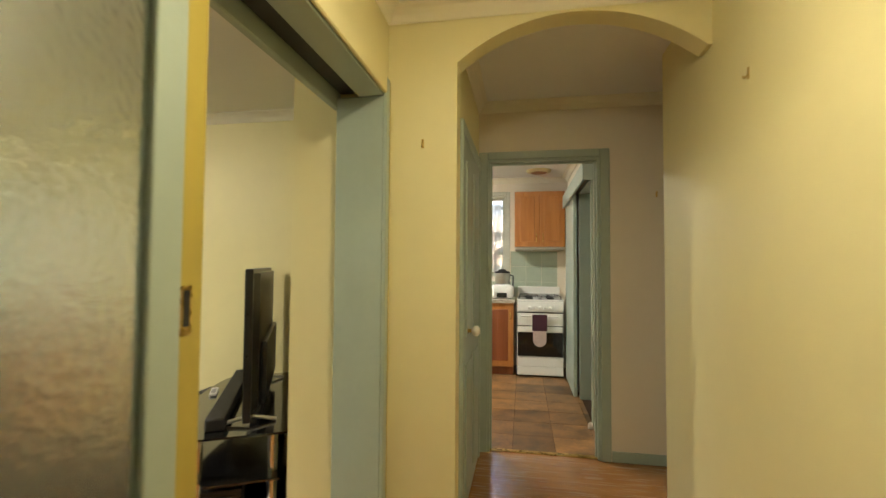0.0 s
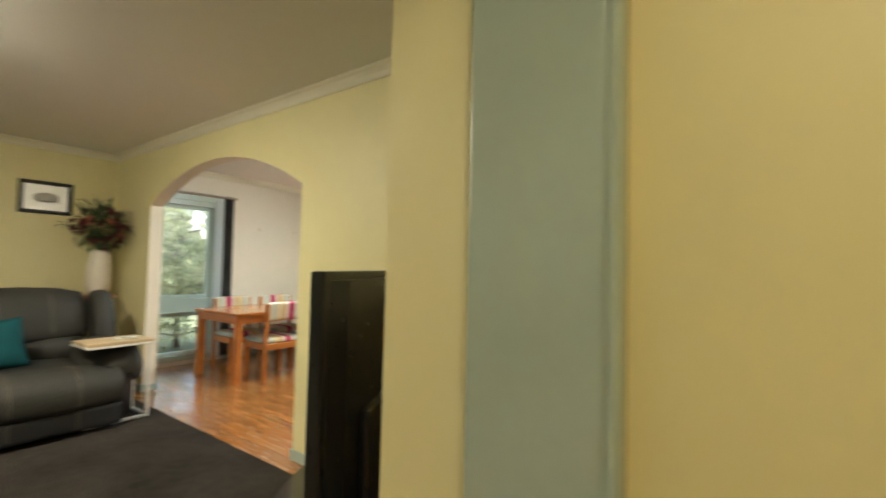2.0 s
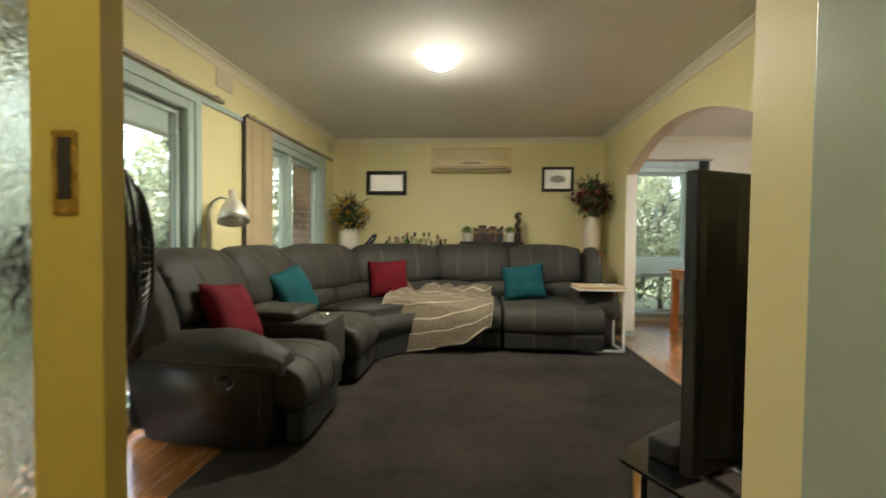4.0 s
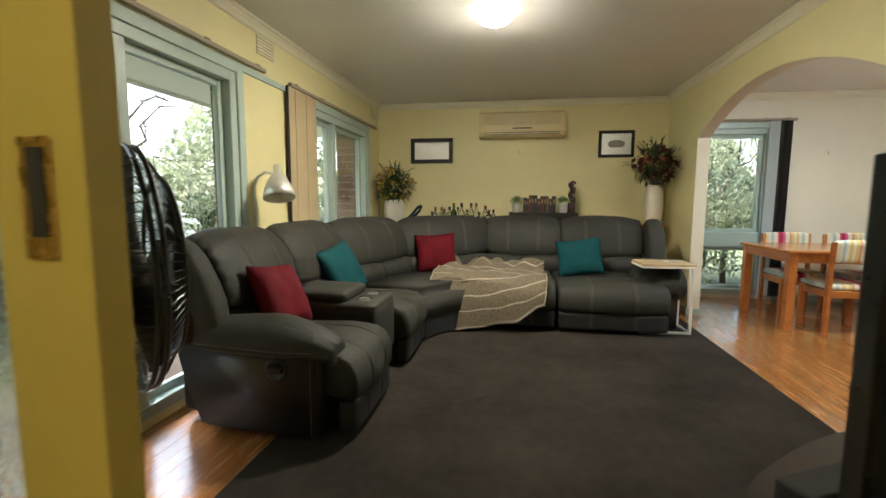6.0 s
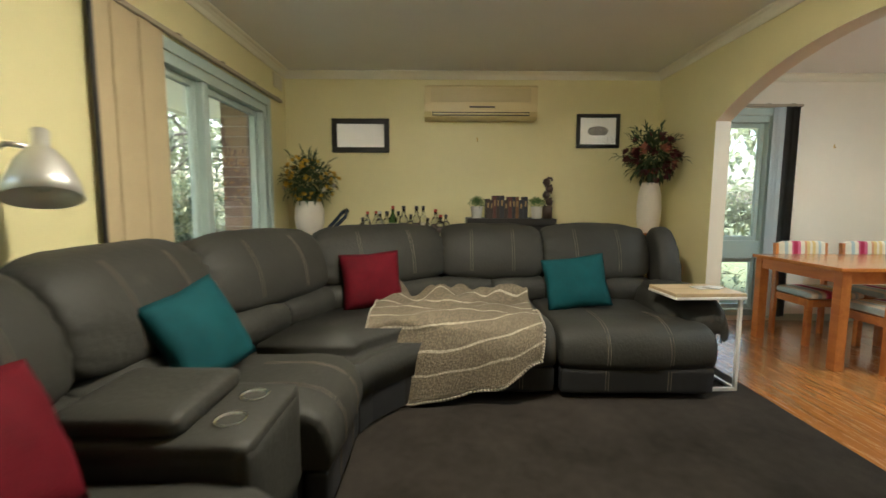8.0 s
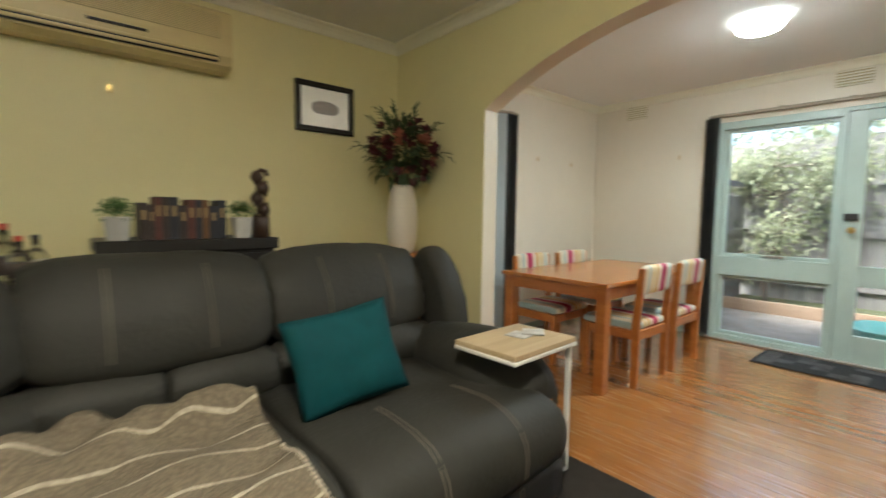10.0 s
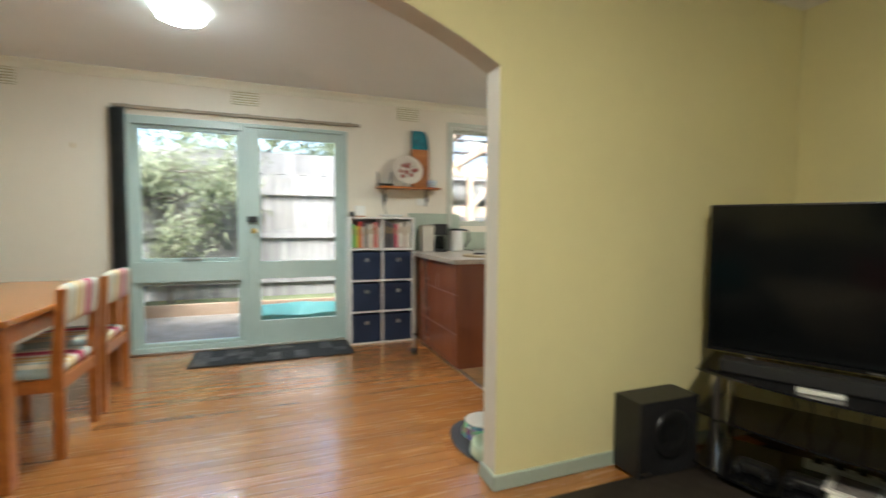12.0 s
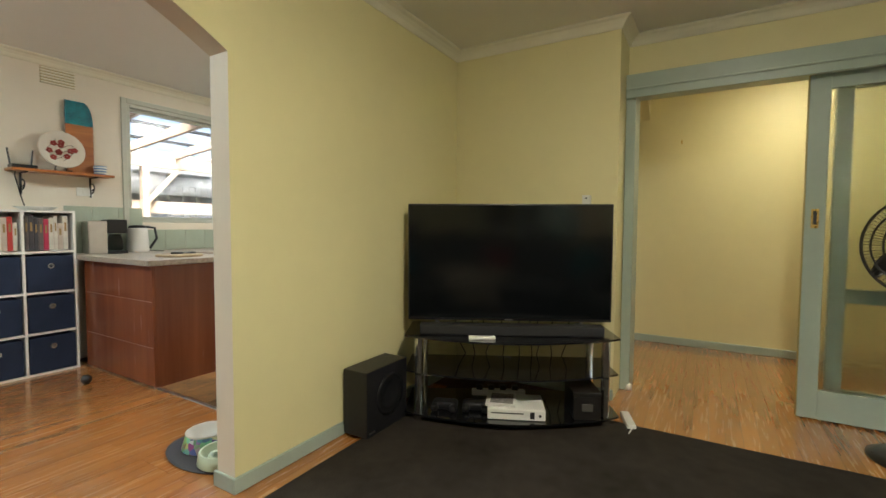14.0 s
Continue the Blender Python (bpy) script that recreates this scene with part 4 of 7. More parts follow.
# arms: padded tops on dark leather sides; s is the outer side
for c, ang, s, reach, wide in (((-1.97, 0.0), 0, 1, 0.60, 0.235), ((-4.77, 2.83), -90, -1, 0.62, 0.33)):
    base = pose(c[0], c[1], 0, 0, 0, ang)
    side = [(-0.09, 0.05), (-0.17, 0.25), (-0.225, 0.475), (reach - 0.06, 0.475), (reach - 0.045, 0.40), (reach - 0.05, 0.02), (reach - 0.25, 0.02)]
    bm = prism(side, -0.10, 0.10, None, base @ Matrix(((0, 0, 1, 0), (1, 0, 0, 0), (0, 1, 0, 0), (0, 0, 0, 1))))
    bmesh.ops.recalc_face_normals(bm, faces=bm.faces)
    bmesh.ops.bevel(bm, geom=bm.edges[:], offset=0.022, segments=3, affect="EDGES", clamp_overlap=True)
    arm = part("arm", bm, ARMSIDE, sofa, "dark smooth leather arm side", True)
    # stitched edge down the front of the arm panel
    part("stitching", tube([base @ Vector((s * 0.1005, reach - 0.085, 0.42)), base @ Vector((s * 0.1005, reach - 0.085, 0.05))], 0.002, 5), STITCH, arm, "pale stitching row")
    lie = base @ Matrix(((0, 1, 0, 0), (1, 0, 0, 0), (0, 0, 1, 0), (0, 0, 0, 1)))
    bm = soft_loft(lie, -0.13, reach + 0.03, PAD, 9, 0.009, 34)
    for v in bm.verts:
        q = base.inverted() @ v.co
        k = max(0, (q.y - (reach - 0.30)) / 0.33)
        q.z -= 0.075 * k * k * (1 if q.z > 0.47 else 0.25)
        q.x *= wide / 0.27 * (1 - 0.18 * k * k)
        if s < 0:
            # the far arm is stuffed fuller
            q.z = 0.50 + (q.z - 0.52) * 1.45
        v.co = base @ q
    bmesh.ops.recalc_face_normals(bm, faces=bm.faces)
    pad = part("arm_pad", bm, LEATHER, arm, smooth=True)
    bm = bmesh.new()
    bm.from_mesh(pad.data)
    out_way = base.to_3x3() @ Vector((-s, 0, 0))
    seam_on(bm, [base @ Vector((s * 0.5, -0.08, 0.475))], [base @ Vector((s * 0.5, reach - 0.06, 0.455))], out_way, pad, gap=0.03)
    bm.free()
    # wing beside the back cushion, with a smooth outer shell
    wb = base @ pose(0, -0.10, 0)
    a, b = (-0.02, 0.125) if s == 1 else (-0.15, 0.02)
    part("side_wing", soft_loft(wb, a, b, WING, 11 + s, 0.011), LEATHER, sofa, smooth=True)
    o = 0.128 if s == 1 else -0.153
    sh2 = [(0.02, 0.49), (0.03, 0.60), (-0.02, 0.78), (-0.10, 0.93), (-0.17, 0.955), (-0.215, 0.88), (-0.19, 0.66), (-0.12, 0.47)]
    bm = prism(sh2, o - 0.012, o + 0.012, None, wb @ Matrix(((0, 0, 1, 0), (1, 0, 0, 0), (0, 1, 0, 0), (0, 0, 0, 1))))
    bmesh.ops.bevel(bm, geom=bm.edges[:], offset=0.008, segments=2, affect="EDGES", clamp_overlap=True)
    part("wing_shell", bm, ARMSIDE, sofa, smooth=True)
    if s == 1:
        lv = part("lever_plate", lathe([(0.058, 0), (0.058, 0.010), (0.048, 0.018), (0.035, 0.006), (0.002, 0.006)], 24, None, base @ pose(0.10, 0.345, 0.375, 0, 90)), BLACKP, arm, "black recliner lever", True)
        part("lever", box(-0.014, 0.014, -0.04, 0.04, 0.0, 0.03, None, 0.008, 2, base @ pose(0.103, 0.345, 0.375, 0, 90)), BLACKP, lv)
part("back_shell", box(-3.7, -2.0, -0.30, -0.16, 0.04, 0.86, None, 0.05, 3), DARKBASE, sofa)
part("back_shell", box(-5.24, -5.10, 1.05, 2.85, 0.04, 0.86, None, 0.05, 3), DARKBASE, sofa)
bm = prism([(-3.68, -0.30), (-4.75, 0.02), (-5.24, 1.06), (-5.10, 1.06), (-4.65, 0.13), (-3.66, -0.16)][::-1], 0.04, 0.86)
part("back_shell", bm, DARKBASE, sofa)


def pillow(name, material, label, m, w=0.42, h=0.42, t=0.15, seed=0):
    """A scatter cushion with pinched corners, standing in the xz plane of m."""
    bm = bmesh.new()
    n = 16
    grid = {}
    for s in (-1, 1):
        for i in range(n + 1):
            for j in range(n + 1):
                u, v = 2 * i / n - 1, 2 * j / n - 1
                rim = i in (0, n) or j in (0, n)
                if rim and s == 1:
                    grid[s, i, j] = grid[-1, i, j]
                    continue
                k = ((1 - u * u) * (1 - v * v)) ** 0.42
                pinch = 1 - 0.07 * (1 - abs(u)) * abs(v) ** 4 - 0.0
                pin2 = 1 - 0.07 * (1 - abs(v)) * abs(u) ** 4
                y = s * t / 2 * k + noise.noise(Vector((u * 2 + seed, v * 2, s))) * 0.015 * k
                grid[s, i, j] = bm.verts.new((u * w / 2 * pin2, y, h / 2 + v * h / 2 * pinch))
        for i in range(n):
            for j in range(n):
                q = [grid[s, i, j], grid[s, i + 1, j], grid[s, i + 1, j + 1], grid[s, i, j + 1]]
                bm.faces.new(q if s < 0 else q[::-1])
    bmesh.ops.recalc_face_normals(bm, faces=bm.faces)
    bmesh.ops.transform(bm, matrix=m, verts=bm.verts)
    ob = solid(name, bm, material, label, "cushion", "", "scatter cushions", True)
    return ob


pillow("scatter_cushion", REDF, "crimson velvet scatter cushion leaning on the sofa arm", pose(-2.24, 0.25, 0.475, -28, 6, 176), 0.40, 0.39, 0.17, 1)
pillow("scatter_cushion", TEALF, "teal fabric scatter cushion leaning on the sofa back", pose(-3.20, 0.25, 0.475, -26, -10, 170), 0.41, 0.41, 0.15, 2)
pillow("scatter_cushion", REDF, "crimson velvet scatter cushion in the sofa corner", pose(-4.42, 0.68, 0.462, -18, -3, 108), 0.42, 0.40, 0.15, 3)
pillow("scatter_cushion", TEALF, "teal fabric scatter cushion on the end recliner seat", pose(-4.44, 2.11, 0.462, -22, -8, 84), 0.44, 0.38, 0.15, 4)

# ---- knitted throw over the corner seat ----


def throw_material():
    m = bpy.data.materials.new("knitted_throw")
    m.use_nodes = True
    n, l = m.node_tree.nodes, m.node_tree.links
    p = n["Principled BSDF"]
    uv = n.new("ShaderNodeUVMap")
    sp = n.new("ShaderNodeSeparateXYZ")
    l.new(uv.outputs[0], sp.inputs[0])
    mu = n.new("ShaderNodeMath")
    mu.operation = "MULTIPLY"
    mu.inputs[1].default_value = 8.0
    l.new(sp.outputs["Y"], mu.inputs[0])
    fr = n.new("ShaderNodeMath")
    fr.operation = "FRACT"
    l.new(mu.outputs[0], fr.inputs[0])
    r = n.new("ShaderNodeValToRGB")
    r.color_ramp.interpolation = "CONSTANT"
    r.color_ramp.elements[0].color = (0.195, 0.158, 0.108, 1)
    r.color_ramp.elements[1].position, r.color_ramp.elements[1].color = 0.9, (0.50, 0.44, 0.34, 1)
    l.new(fr.outputs[0], r.inputs[0])
    wv = n.new("ShaderNodeTexVoronoi")
    wv.inputs["Scale"].default_value = 95
    l.new(uv.outputs[0], wv.inputs[0])
    mx = n.new("ShaderNodeMix")
    mx.data_type, mx.blend_type = "RGBA", "MULTIPLY"
    mx.inputs[0].default_value = 0.6
    rr = n.new("ShaderNodeMapRange")
    rr.inputs["From Max"].default_value, rr.inputs["To Min"].default_value, rr.inputs["To Max"].default_value = 0.7, 1.25, 0.45
    l.new(wv.outputs["Distance"], rr.inputs[0])
    l.new(r.outputs[0], mx.inputs[6])
    l.new(rr.outputs[0], mx.inputs[7])
    l.new(mx.outputs[2], p.inputs["Base Color"])
    p.inputs["Roughness"].default_value = 0.95
    bp = n.new("ShaderNodeBump")
    bp.inputs["Strength"].default_value, bp.inputs["Distance"].default_value = 0.8, 0.006
    bp.invert = True
    l.new(wv.outputs["Distance"], bp.inputs["Height"])
    l.new(bp.outputs[0], p.inputs["Normal"])
    return m


def throw_point(u, v):
    """u along the sofa (0 to 1), v from the back (0) over the seat edge to the hanging hem (1)."""
    y = 0.70 + 1.05 * u
    front = -3.93 - 0.03 * u
    back = -4.62
    run = 0.72
    hang = 0.47 - 0.04 * u - 0.26 * u ** 2.5
    s = v * (run + hang)
    top = 0.514 + 0.012 * math.sin(u * 5)
    ruck = max(0, 1 - v * 3.2)
    if s < run:
        x, z = back + (front - back) * s / run, top + 0.06 * math.exp(-((v - 0.06) / 0.07) ** 2) * (0.6 + 0.4 * math.sin(u * 19)) + 0.012 * math.sin(v * 20 + u * 9)
        x += 0.03 * math.sin(u * 7)
        k = max(0.0, s / run - 0.8) / 0.2
        z -= 0.05 * k * k
    else:
        k = (s - run) / hang
        x, z = front + 0.045 * math.sin(min(1, k * 2) * 1.6) + 0.03 * k, top - 0.05 - k * hang
        x += 0.02 * math.sin(u * 16 + k) * k
        y -= 0.10 * k * (1 - u) - 0.02 * k * math.sin(u * 11)
    z += 0.022 * noise.noise(Vector((u * 6, v * 6, 0))) * (1 + 3.5 * ruck) + 0.05 * ruck * abs(math.sin(u * 15 + v * 14)) + 0.012 * abs(noise.noise(Vector((u * 9 + v * 7, v * 3, 4.0))))
    return Vector((x, y, z))


bm = bmesh.new()
uvl = bm.loops.layers.uv.new("UVMap")
N, M = 60, 60
g = [[bm.verts.new(throw_point(i / N, j / M)) for j in range(M + 1)] for i in range(N + 1)]
for i in range(N):
    for j in range(M):
        f = bm.faces.new((g[i][j], g[i + 1][j], g[i + 1][j + 1], g[i][j + 1]))
        for lp, (a, b) in zip(f.loops, ((i, j), (i + 1, j), (i + 1, j + 1), (i, j + 1))):
            lp[uvl].uv = (a / N, b / M)
bmesh.ops.recalc_face_normals(bm, faces=bm.faces)
bmesh.ops.solidify(bm, geom=bm.faces[:], thickness=0.009)
th = thing("throw_blanket", "oatmeal knitted throw with cream stripes and pompom hem, over the seat", "blanket")
part("cloth", bm, throw_material(), th, smooth=True)
bm = bmesh.new()
rim = [(i / 62, 1.0) for i in range(63)] + [(0.0, j / 50) for j in range(50)] + [(1.0, j / 50) for j in range(20, 50)]
for u, v in rim:
    bmesh.ops.create_icosphere(bm, subdivisions=1, radius=0.009, matrix=Matrix.Translation(throw_point(u, v) + Vector((0, 0, -0.008 if v == 1 else 0))))
part("pompom_fringe", bm, mat("oatmeal_wool", (0.38, 0.33, 0.26), 0.95, bump=0.4), th, "small woollen pompoms", True)

# ---- C-shaped side table by the sofa arm ----
st = thing("side_table", "white metal C shaped side table with oak top", "side table", (-4.25, 2.795, 0), 3)
part("tabletop", box(-0.165, 0.165, -0.225, 0.225, 0.622, 0.645, None, 0.004, 2), OAK, st, "pale oak top")
part("rim", box(-0.168, 0.168, -0.228, 0.228, 0.605, 0.6215, None, 0.003, 1), WHITEMETAL, st)
for x in (-0.14, 0.14):
    part("leg", box(x - 0.011, x + 0.011, 0.195, 0.217, 0.022, 0.605, None, 0.003, 1), WHITEMETAL, st)
    part("foot_bar", box(x - 0.011, x + 0.011, -0.225, 0.217, 0.013, 0.0355, None, 0.003, 1), WHITEMETAL, st)
for y in (-0.214, 0.206):
    part("cross_bar", box(-0.129, 0.129, y - 0.011, y + 0.011, 0.014, 0.0345, None, 0.003, 1), WHITEMETAL, st)
for k, (x, y, rz) in enumerate(((0.0, 0.02, 10), (0.02, 0.09, 40))):
    cc = thing("coaster", "grey marbled coaster lying on the side table", "coaster", (-4.27 + x, 2.82 + y, 0.6452 + 0.0062 * k), rz, "coasters")
    part("slab", box(-0.05, 0.05, -0.05, 0.05, 0, 0.006, None, 0.002, 1), mat("marble_grey", (0.35, 0.34, 0.33), 0.3, scale=25, color2=(0.8, 0.78, 0.75)), cc)

# ---- pedestal fan ----
FX, FY, FZ = -0.69, 0.68, 1.05
fan = thing("pedestal_fan", "black pedestal fan with wire cage beside the sliding doors", "fan", (FX, FY, 0))
part("base", lathe([(0.19, 0.0), (0.19, 0.012), (0.15, 0.03), (0.04, 0.05), (0.03, 0.08)], 32), BLACKP, fan, smooth=True)
part("pole", lathe([(0.017, 0.05), (0.017, 0.55), (0.012, 0.56), (0.012, FZ - 0.12)], 14), BLACKP, fan, smooth=True)
part("collar", lathe([(0.022, 0.53), (0.026, 0.545), (0.026, 0.575), (0.02, 0.59)], 14), BLACKP, fan, smooth=True)
hd = pose(0, 0, FZ, 0, 0, 233)
head = part("motor", lathe([(0.03, -0.15), (0.06, -0.13), (0.07, -0.06), (0.06, -0.01), (0.02, 0.0)], 20, None, hd @ pose(0, 0, 0, 90)), BLACKP, fan, smooth=True)
part("neck", box(-0.03, 0.03, 0.02, 0.10, -0.14, -0.03, None, 0.012, 2, hd), BLACKP, fan)
R = 0.245
for ring, yy in ((R, -0.04), (R * 0.995, -0.055), (R * 0.75, -0.098), (R * 0.75, 0.018), (R * 0.35, -0.115)):
    part("cage_ring", tube([hd @ Vector((ring * math.cos(a * math.pi / 24), yy, ring * math.sin(a * math.pi / 24))) for a in range(49)], 0.005, 6), BLACKP, head)
cage = bmesh.new()
for i in range(84):
    a = 2 * math.pi * i / 84
    c, s = math.cos(a), math.sin(a)
    tube([hd @ Vector((r * c, y, r * s)) for r, y in ((0.05, -0.118), (R * 0.4, -0.115), (R * 0.75, -0.098), (R * 0.93, -0.07), (R, -0.045))], 0.0011, 4, cage, 1.0, False)
    tube([hd @ Vector((r * c, y, r * s)) for r, y in ((0.06, 0.02), (R * 0.75, 0.018), (R * 0.95, -0.015), (R, -0.04))], 0.0011, 4, cage, 1.0, False)
tagged(part("wire_cage", cage, BLACKP, head), kind="stuff")
part("hub", lathe([(0.01, 0.03), (0.035, 0.025), (0.04, -0.02)], 18, None, hd @ pose(0, -0.04, 0, 90)), BLACKP, head, smooth=True)
part("badge", lathe([(0.045, 0), (0.045, 0.006), (0.03, 0.01)], 20, None, hd @ pose(0, -0.116, 0, 90)), BLACKP, head, smooth=True)
for i in range(3):
    bm = bmesh.new()
    rows = []
    for k in range(8):
        r = 0.03 + 0.215 * k / 7
        wd = 0.03 + 0.075 * math.sin(math.pi * min(1, (k + 0.6) / 7.2)) ** 0.8
        sweep = 0.25 * (k / 7) ** 1.5
        row = []
        for j in (-1, -0.3, 0.4, 1):
            ang = sweep + j * wd / (r + 0.05) * 0.55
            row.append(bm.verts.new((r * math.cos(ang), -0.045 + 0.022 * j * (1 - 0.4 * k / 7), r * math.sin(ang))))
        rows.append(row)
    for a, b in zip(rows, rows[1:]):
        for j in range(3):
            bm.faces.new((a[j], a[j + 1], b[j + 1], b[j]))
    bmesh.ops.solidify(bm, geom=bm.faces[:], thickness=0.003)
    bmesh.ops.transform(bm, matrix=hd @ pose(0, 0, 0, 0, 35 + 120 * i), verts=bm.verts)
    part("blade", bm, BLACKP, head, smooth=True)

# ---- reading lamp behind the sofa ----
lp = thing("floor_lamp", "brushed steel reading floor lamp behind the sofa", "floor lamp", (-2.82, -0.335, 0))
part("base", lathe([(0.13, 0), (0.13, 0.015), (0.03, 0.03)], 28), STEEL, lp, smooth=True)
part("stem", tube([(0, 0, 0.02), (0, 0, 1.20), (0.0, 0.006, 1.28), (-0.012, 0.025, 1.345), (-0.045, 0.06, 1.38), (-0.085, 0.10, 1.375)], 0.010, 10), STEEL, lp, smooth=True)
sh = pose(-0.105, 0.12, 1.375, 192, -16, 0) @ Matrix.Scale(1.18, 4)
part("shade", lathe([(0.018, -0.055), (0.022, -0.05), (0.022, 0.0), (0.036, 0.012), (0.062, 0.05), (0.086, 0.11), (0.094, 0.155), (0.091, 0.155), (0.083, 0.11), (0.058, 0.05)], 28, None, sh), SATIN, lp, "bell shaped steel shade", True)
part("bulb", lathe([(0.012, 0.05), (0.028, 0.08), (0.03, 0.105), (0.015, 0.13)], 14, None, sh), WHITEP, lp, smooth=True)

# ---- air conditioner and pictures on the end wall ----
ac = thing("air_conditioner", "aged cream split system air conditioner high on the wall", "air conditioner", (WX, 1.505, 2.14))
prof = [(0.0, -0.155), (0.10, -0.155), (0.145, -0.135), (0.165, -0.09), (0.17, -0.02), (0.165, 0.14), (0.15, 0.155), (0.0, 0.155)]
bm = prism(prof, -0.535, 0.535, None, Matrix(((1, 0, 0, 0), (0, 0, 1, 0), (0, 1, 0, 0), (0, 0, 0, 1))))
bmesh.ops.bevel(bm, geom=[e for e in bm.edges if abs(e.verts[0].co.y - e.verts[1].co.y) < 0.01], offset=0.008, segments=2, affect="EDGES")
part("body", bm, ACWHITE, ac)
part("grille", box(0.168, 0.172, -0.47, 0.47, 0.0, 0.125, None, 0.001, 1), ACGRILLE, ac, "darker intake grille")
for i in range(14):
    part("slat", box(0.172, 0.1755, -0.468, 0.468, 0.004 + i * 0.0087, 0.0085 + i * 0.0087), ACWHITE, ac)
part("outlet", box(0.14, 0.166, -0.46, 0.46, -0.125, -0.075, None, 0.004, 1), BLACKP, ac)
for z in (-0.118, -0.094):
    part("louvre", box(0.150, 0.174, -0.455, 0.455, z, z + 0.015, None, 0.003, 1), ACWHITE, ac)
part("display", box(0.169, 0.1735, -0.11, 0.13, -0.055, -0.04, None, 0.002, 1), BLACKP, ac)


def picture(y0, y1, z0, z1, fw, mount, label, art):
    t = thing("framed_picture", label, "picture", (WX, (y0 + y1) / 2, (z0 + z1) / 2), 0, "framed pictures")
    w, h = (y1 - y0) / 2, (z1 - z0) / 2
    for a, b, c, d in ((-w, w, h - fw, h), (-w, w, -h, -h + fw), (-w, -w + fw, -h + fw, h - fw), (w - fw, w, -h + fw, h - fw)):
        part("frame", box(0.002, 0.03, a, b, c, d, None, 0.004, 1), FRAMEBLACK, t)
    part("sheet", box(0.004, 0.012, -w + fw, w - fw, -h + fw, h - fw), PAPER, t)
    if art:
        bm = bmesh.new()
        pts = []
        for i in range(26):
            a = 2 * math.pi * i / 26
            rx, rz = 0.098, 0.052 + 0.018 * math.sin(a)
            pts.append((rx * math.cos(a) * (1 + 0.1 * math.sin(3 * a)), rz * math.sin(a) * (1 + 0.15 * math.cos(2 * a))))
        prism(pts, 0.0125, 0.0135, bm, Matrix(((0, 0, 1, 0), (1, 0, 0, 0), (0, 1, 0, -0.012), (0, 0, 0, 1))))
        part("drawing", bm, GREYART, t, "grey pencil drawing of a small animal")
    part("glazing", box(0.016, 0.018, -w + fw, w - fw, -h + fw, h - fw), GLASS, t).visible_shadow = False
    return t


picture(0.055, 0.618, 1.682, 2.008, 0.05, 0, "black framed wide picture with a blank white sheet", False)
picture(2.458, 2.88, 1.735, 2.062, 0.035, 0, "black framed grey animal drawing on white paper", True)

# ---- drinks console, black cabinet, vases along the end wall ----
cs = thing("console_table", "low dark console table against the wall behind the sofa", "console table", (-5.62, 0.76, 0))
part("tabletop", box(-0.22, 0.22, -0.55, 0.55, 0.84, 0.88, None, 0.004, 1), DARKWOOD, cs)
for x in (-0.19, 0.19):
    for y in (-0.51, 0.51):
        part("leg", box(x - 0.025, x + 0.025, y - 0.025, y + 0.025, 0, 0.84, None, 0.004, 1), DARKWOOD, cs)
part("apron", box(-0.19, 0.19, -0.5, 0.5, 0.76, 0.84), DARKWOOD, cs)
rng = random.Random(4)


def bottle(x, y, z, h, r, glassm, liquid, capm, labelm):
    b = thing("bottle", "glass spirit bottle with paper label on the console", "bottle", (x, y, z), rng.uniform(0, 360), "spirit bottles")
    part("glass", lathe([(r * 0.9, 0), (r, 0.01), (r, h * 0.55), (r * 0.8, h * 0.64), (r * 0.36, h * 0.74), (r * 0.34, h * 0.93)], 16), glassm, b, smooth=True)
    part("cap", lathe([(r * 0.38, h * 0.90), (r * 0.40, h * 0.91), (r * 0.40, h), (r * 0.2, h + 0.002)], 12), capm, b, smooth=True)
    part("label", lathe([(r * 1.012, h * 0.15), (r * 1.02, h * 0.15), (r * 1.02, h * 0.45), (r * 1.012, h * 0.45)], 16), labelm, b, smooth=True)
    return b


CAPR = mat("red_cap", (0.45, 0.06, 0.03), 0.4)
LABW = mat("cream_label", (0.62, 0.56, 0.44), 0.7, vary=0.2, scale=50)
LABD = mat("dark_label", (0.08, 0.06, 0.05), 0.6, vary=0.3, scale=50)
for i in range(15):
    y = 0.40 + 0.056 * i + rng.uniform(-0.008, 0.008)
    h = rng.choice((0.17, 0.20, 0.23, 0.25, 0.28))
    bottle(-5.60 + 0.09 * (i % 2) + rng.uniform(-0.02, 0.02), y, 0.88, h, rng.choice((0.034, 0.038, 0.042)), rng.choice((CLEARB, CLEARB, CLEARB, AMBER, GREENBOT)), None,
           rng.choice((BLACKP, BLACKP, CAPR, STEEL)), rng.choice((LABW, LABW, LABD)))

cb = thing("low_cabinet", "black painted low cabinet against the yellow wall", "cabinet", (-5.68, 1.785, 0))
part("body", box(-0.19, 0.17, -0.39, 0.39, 0.04, 0.99, None, 0.004, 1), FRAMEBLACK, cb)
part("top", box(-0.20, 0.19, -0.41, 0.41, 0.99, 1.05, None, 0.004, 1), FRAMEBLACK, cb)
for k in (-1, 1):
    dr = part("door", box(0.17, 0.188, min(0.004 * k, 0.385 * k), max(0.004 * k, 0.385 * k), 0.06, 0.97, None, 0.003, 1), FRAMEBLACK, cb)
    part("handle", box(0.188, 0.205, 0.05 * k - 0.006, 0.05 * k + 0.006, 0.55, 0.67, None, 0.003, 1), STEEL, dr)
    part("plinth", box(-0.17, 0.15, min(0.02 * k, 0.37 * k), max(0.02 * k, 0.37 * k), 0, 0.04), FRAMEBLACK, cb)


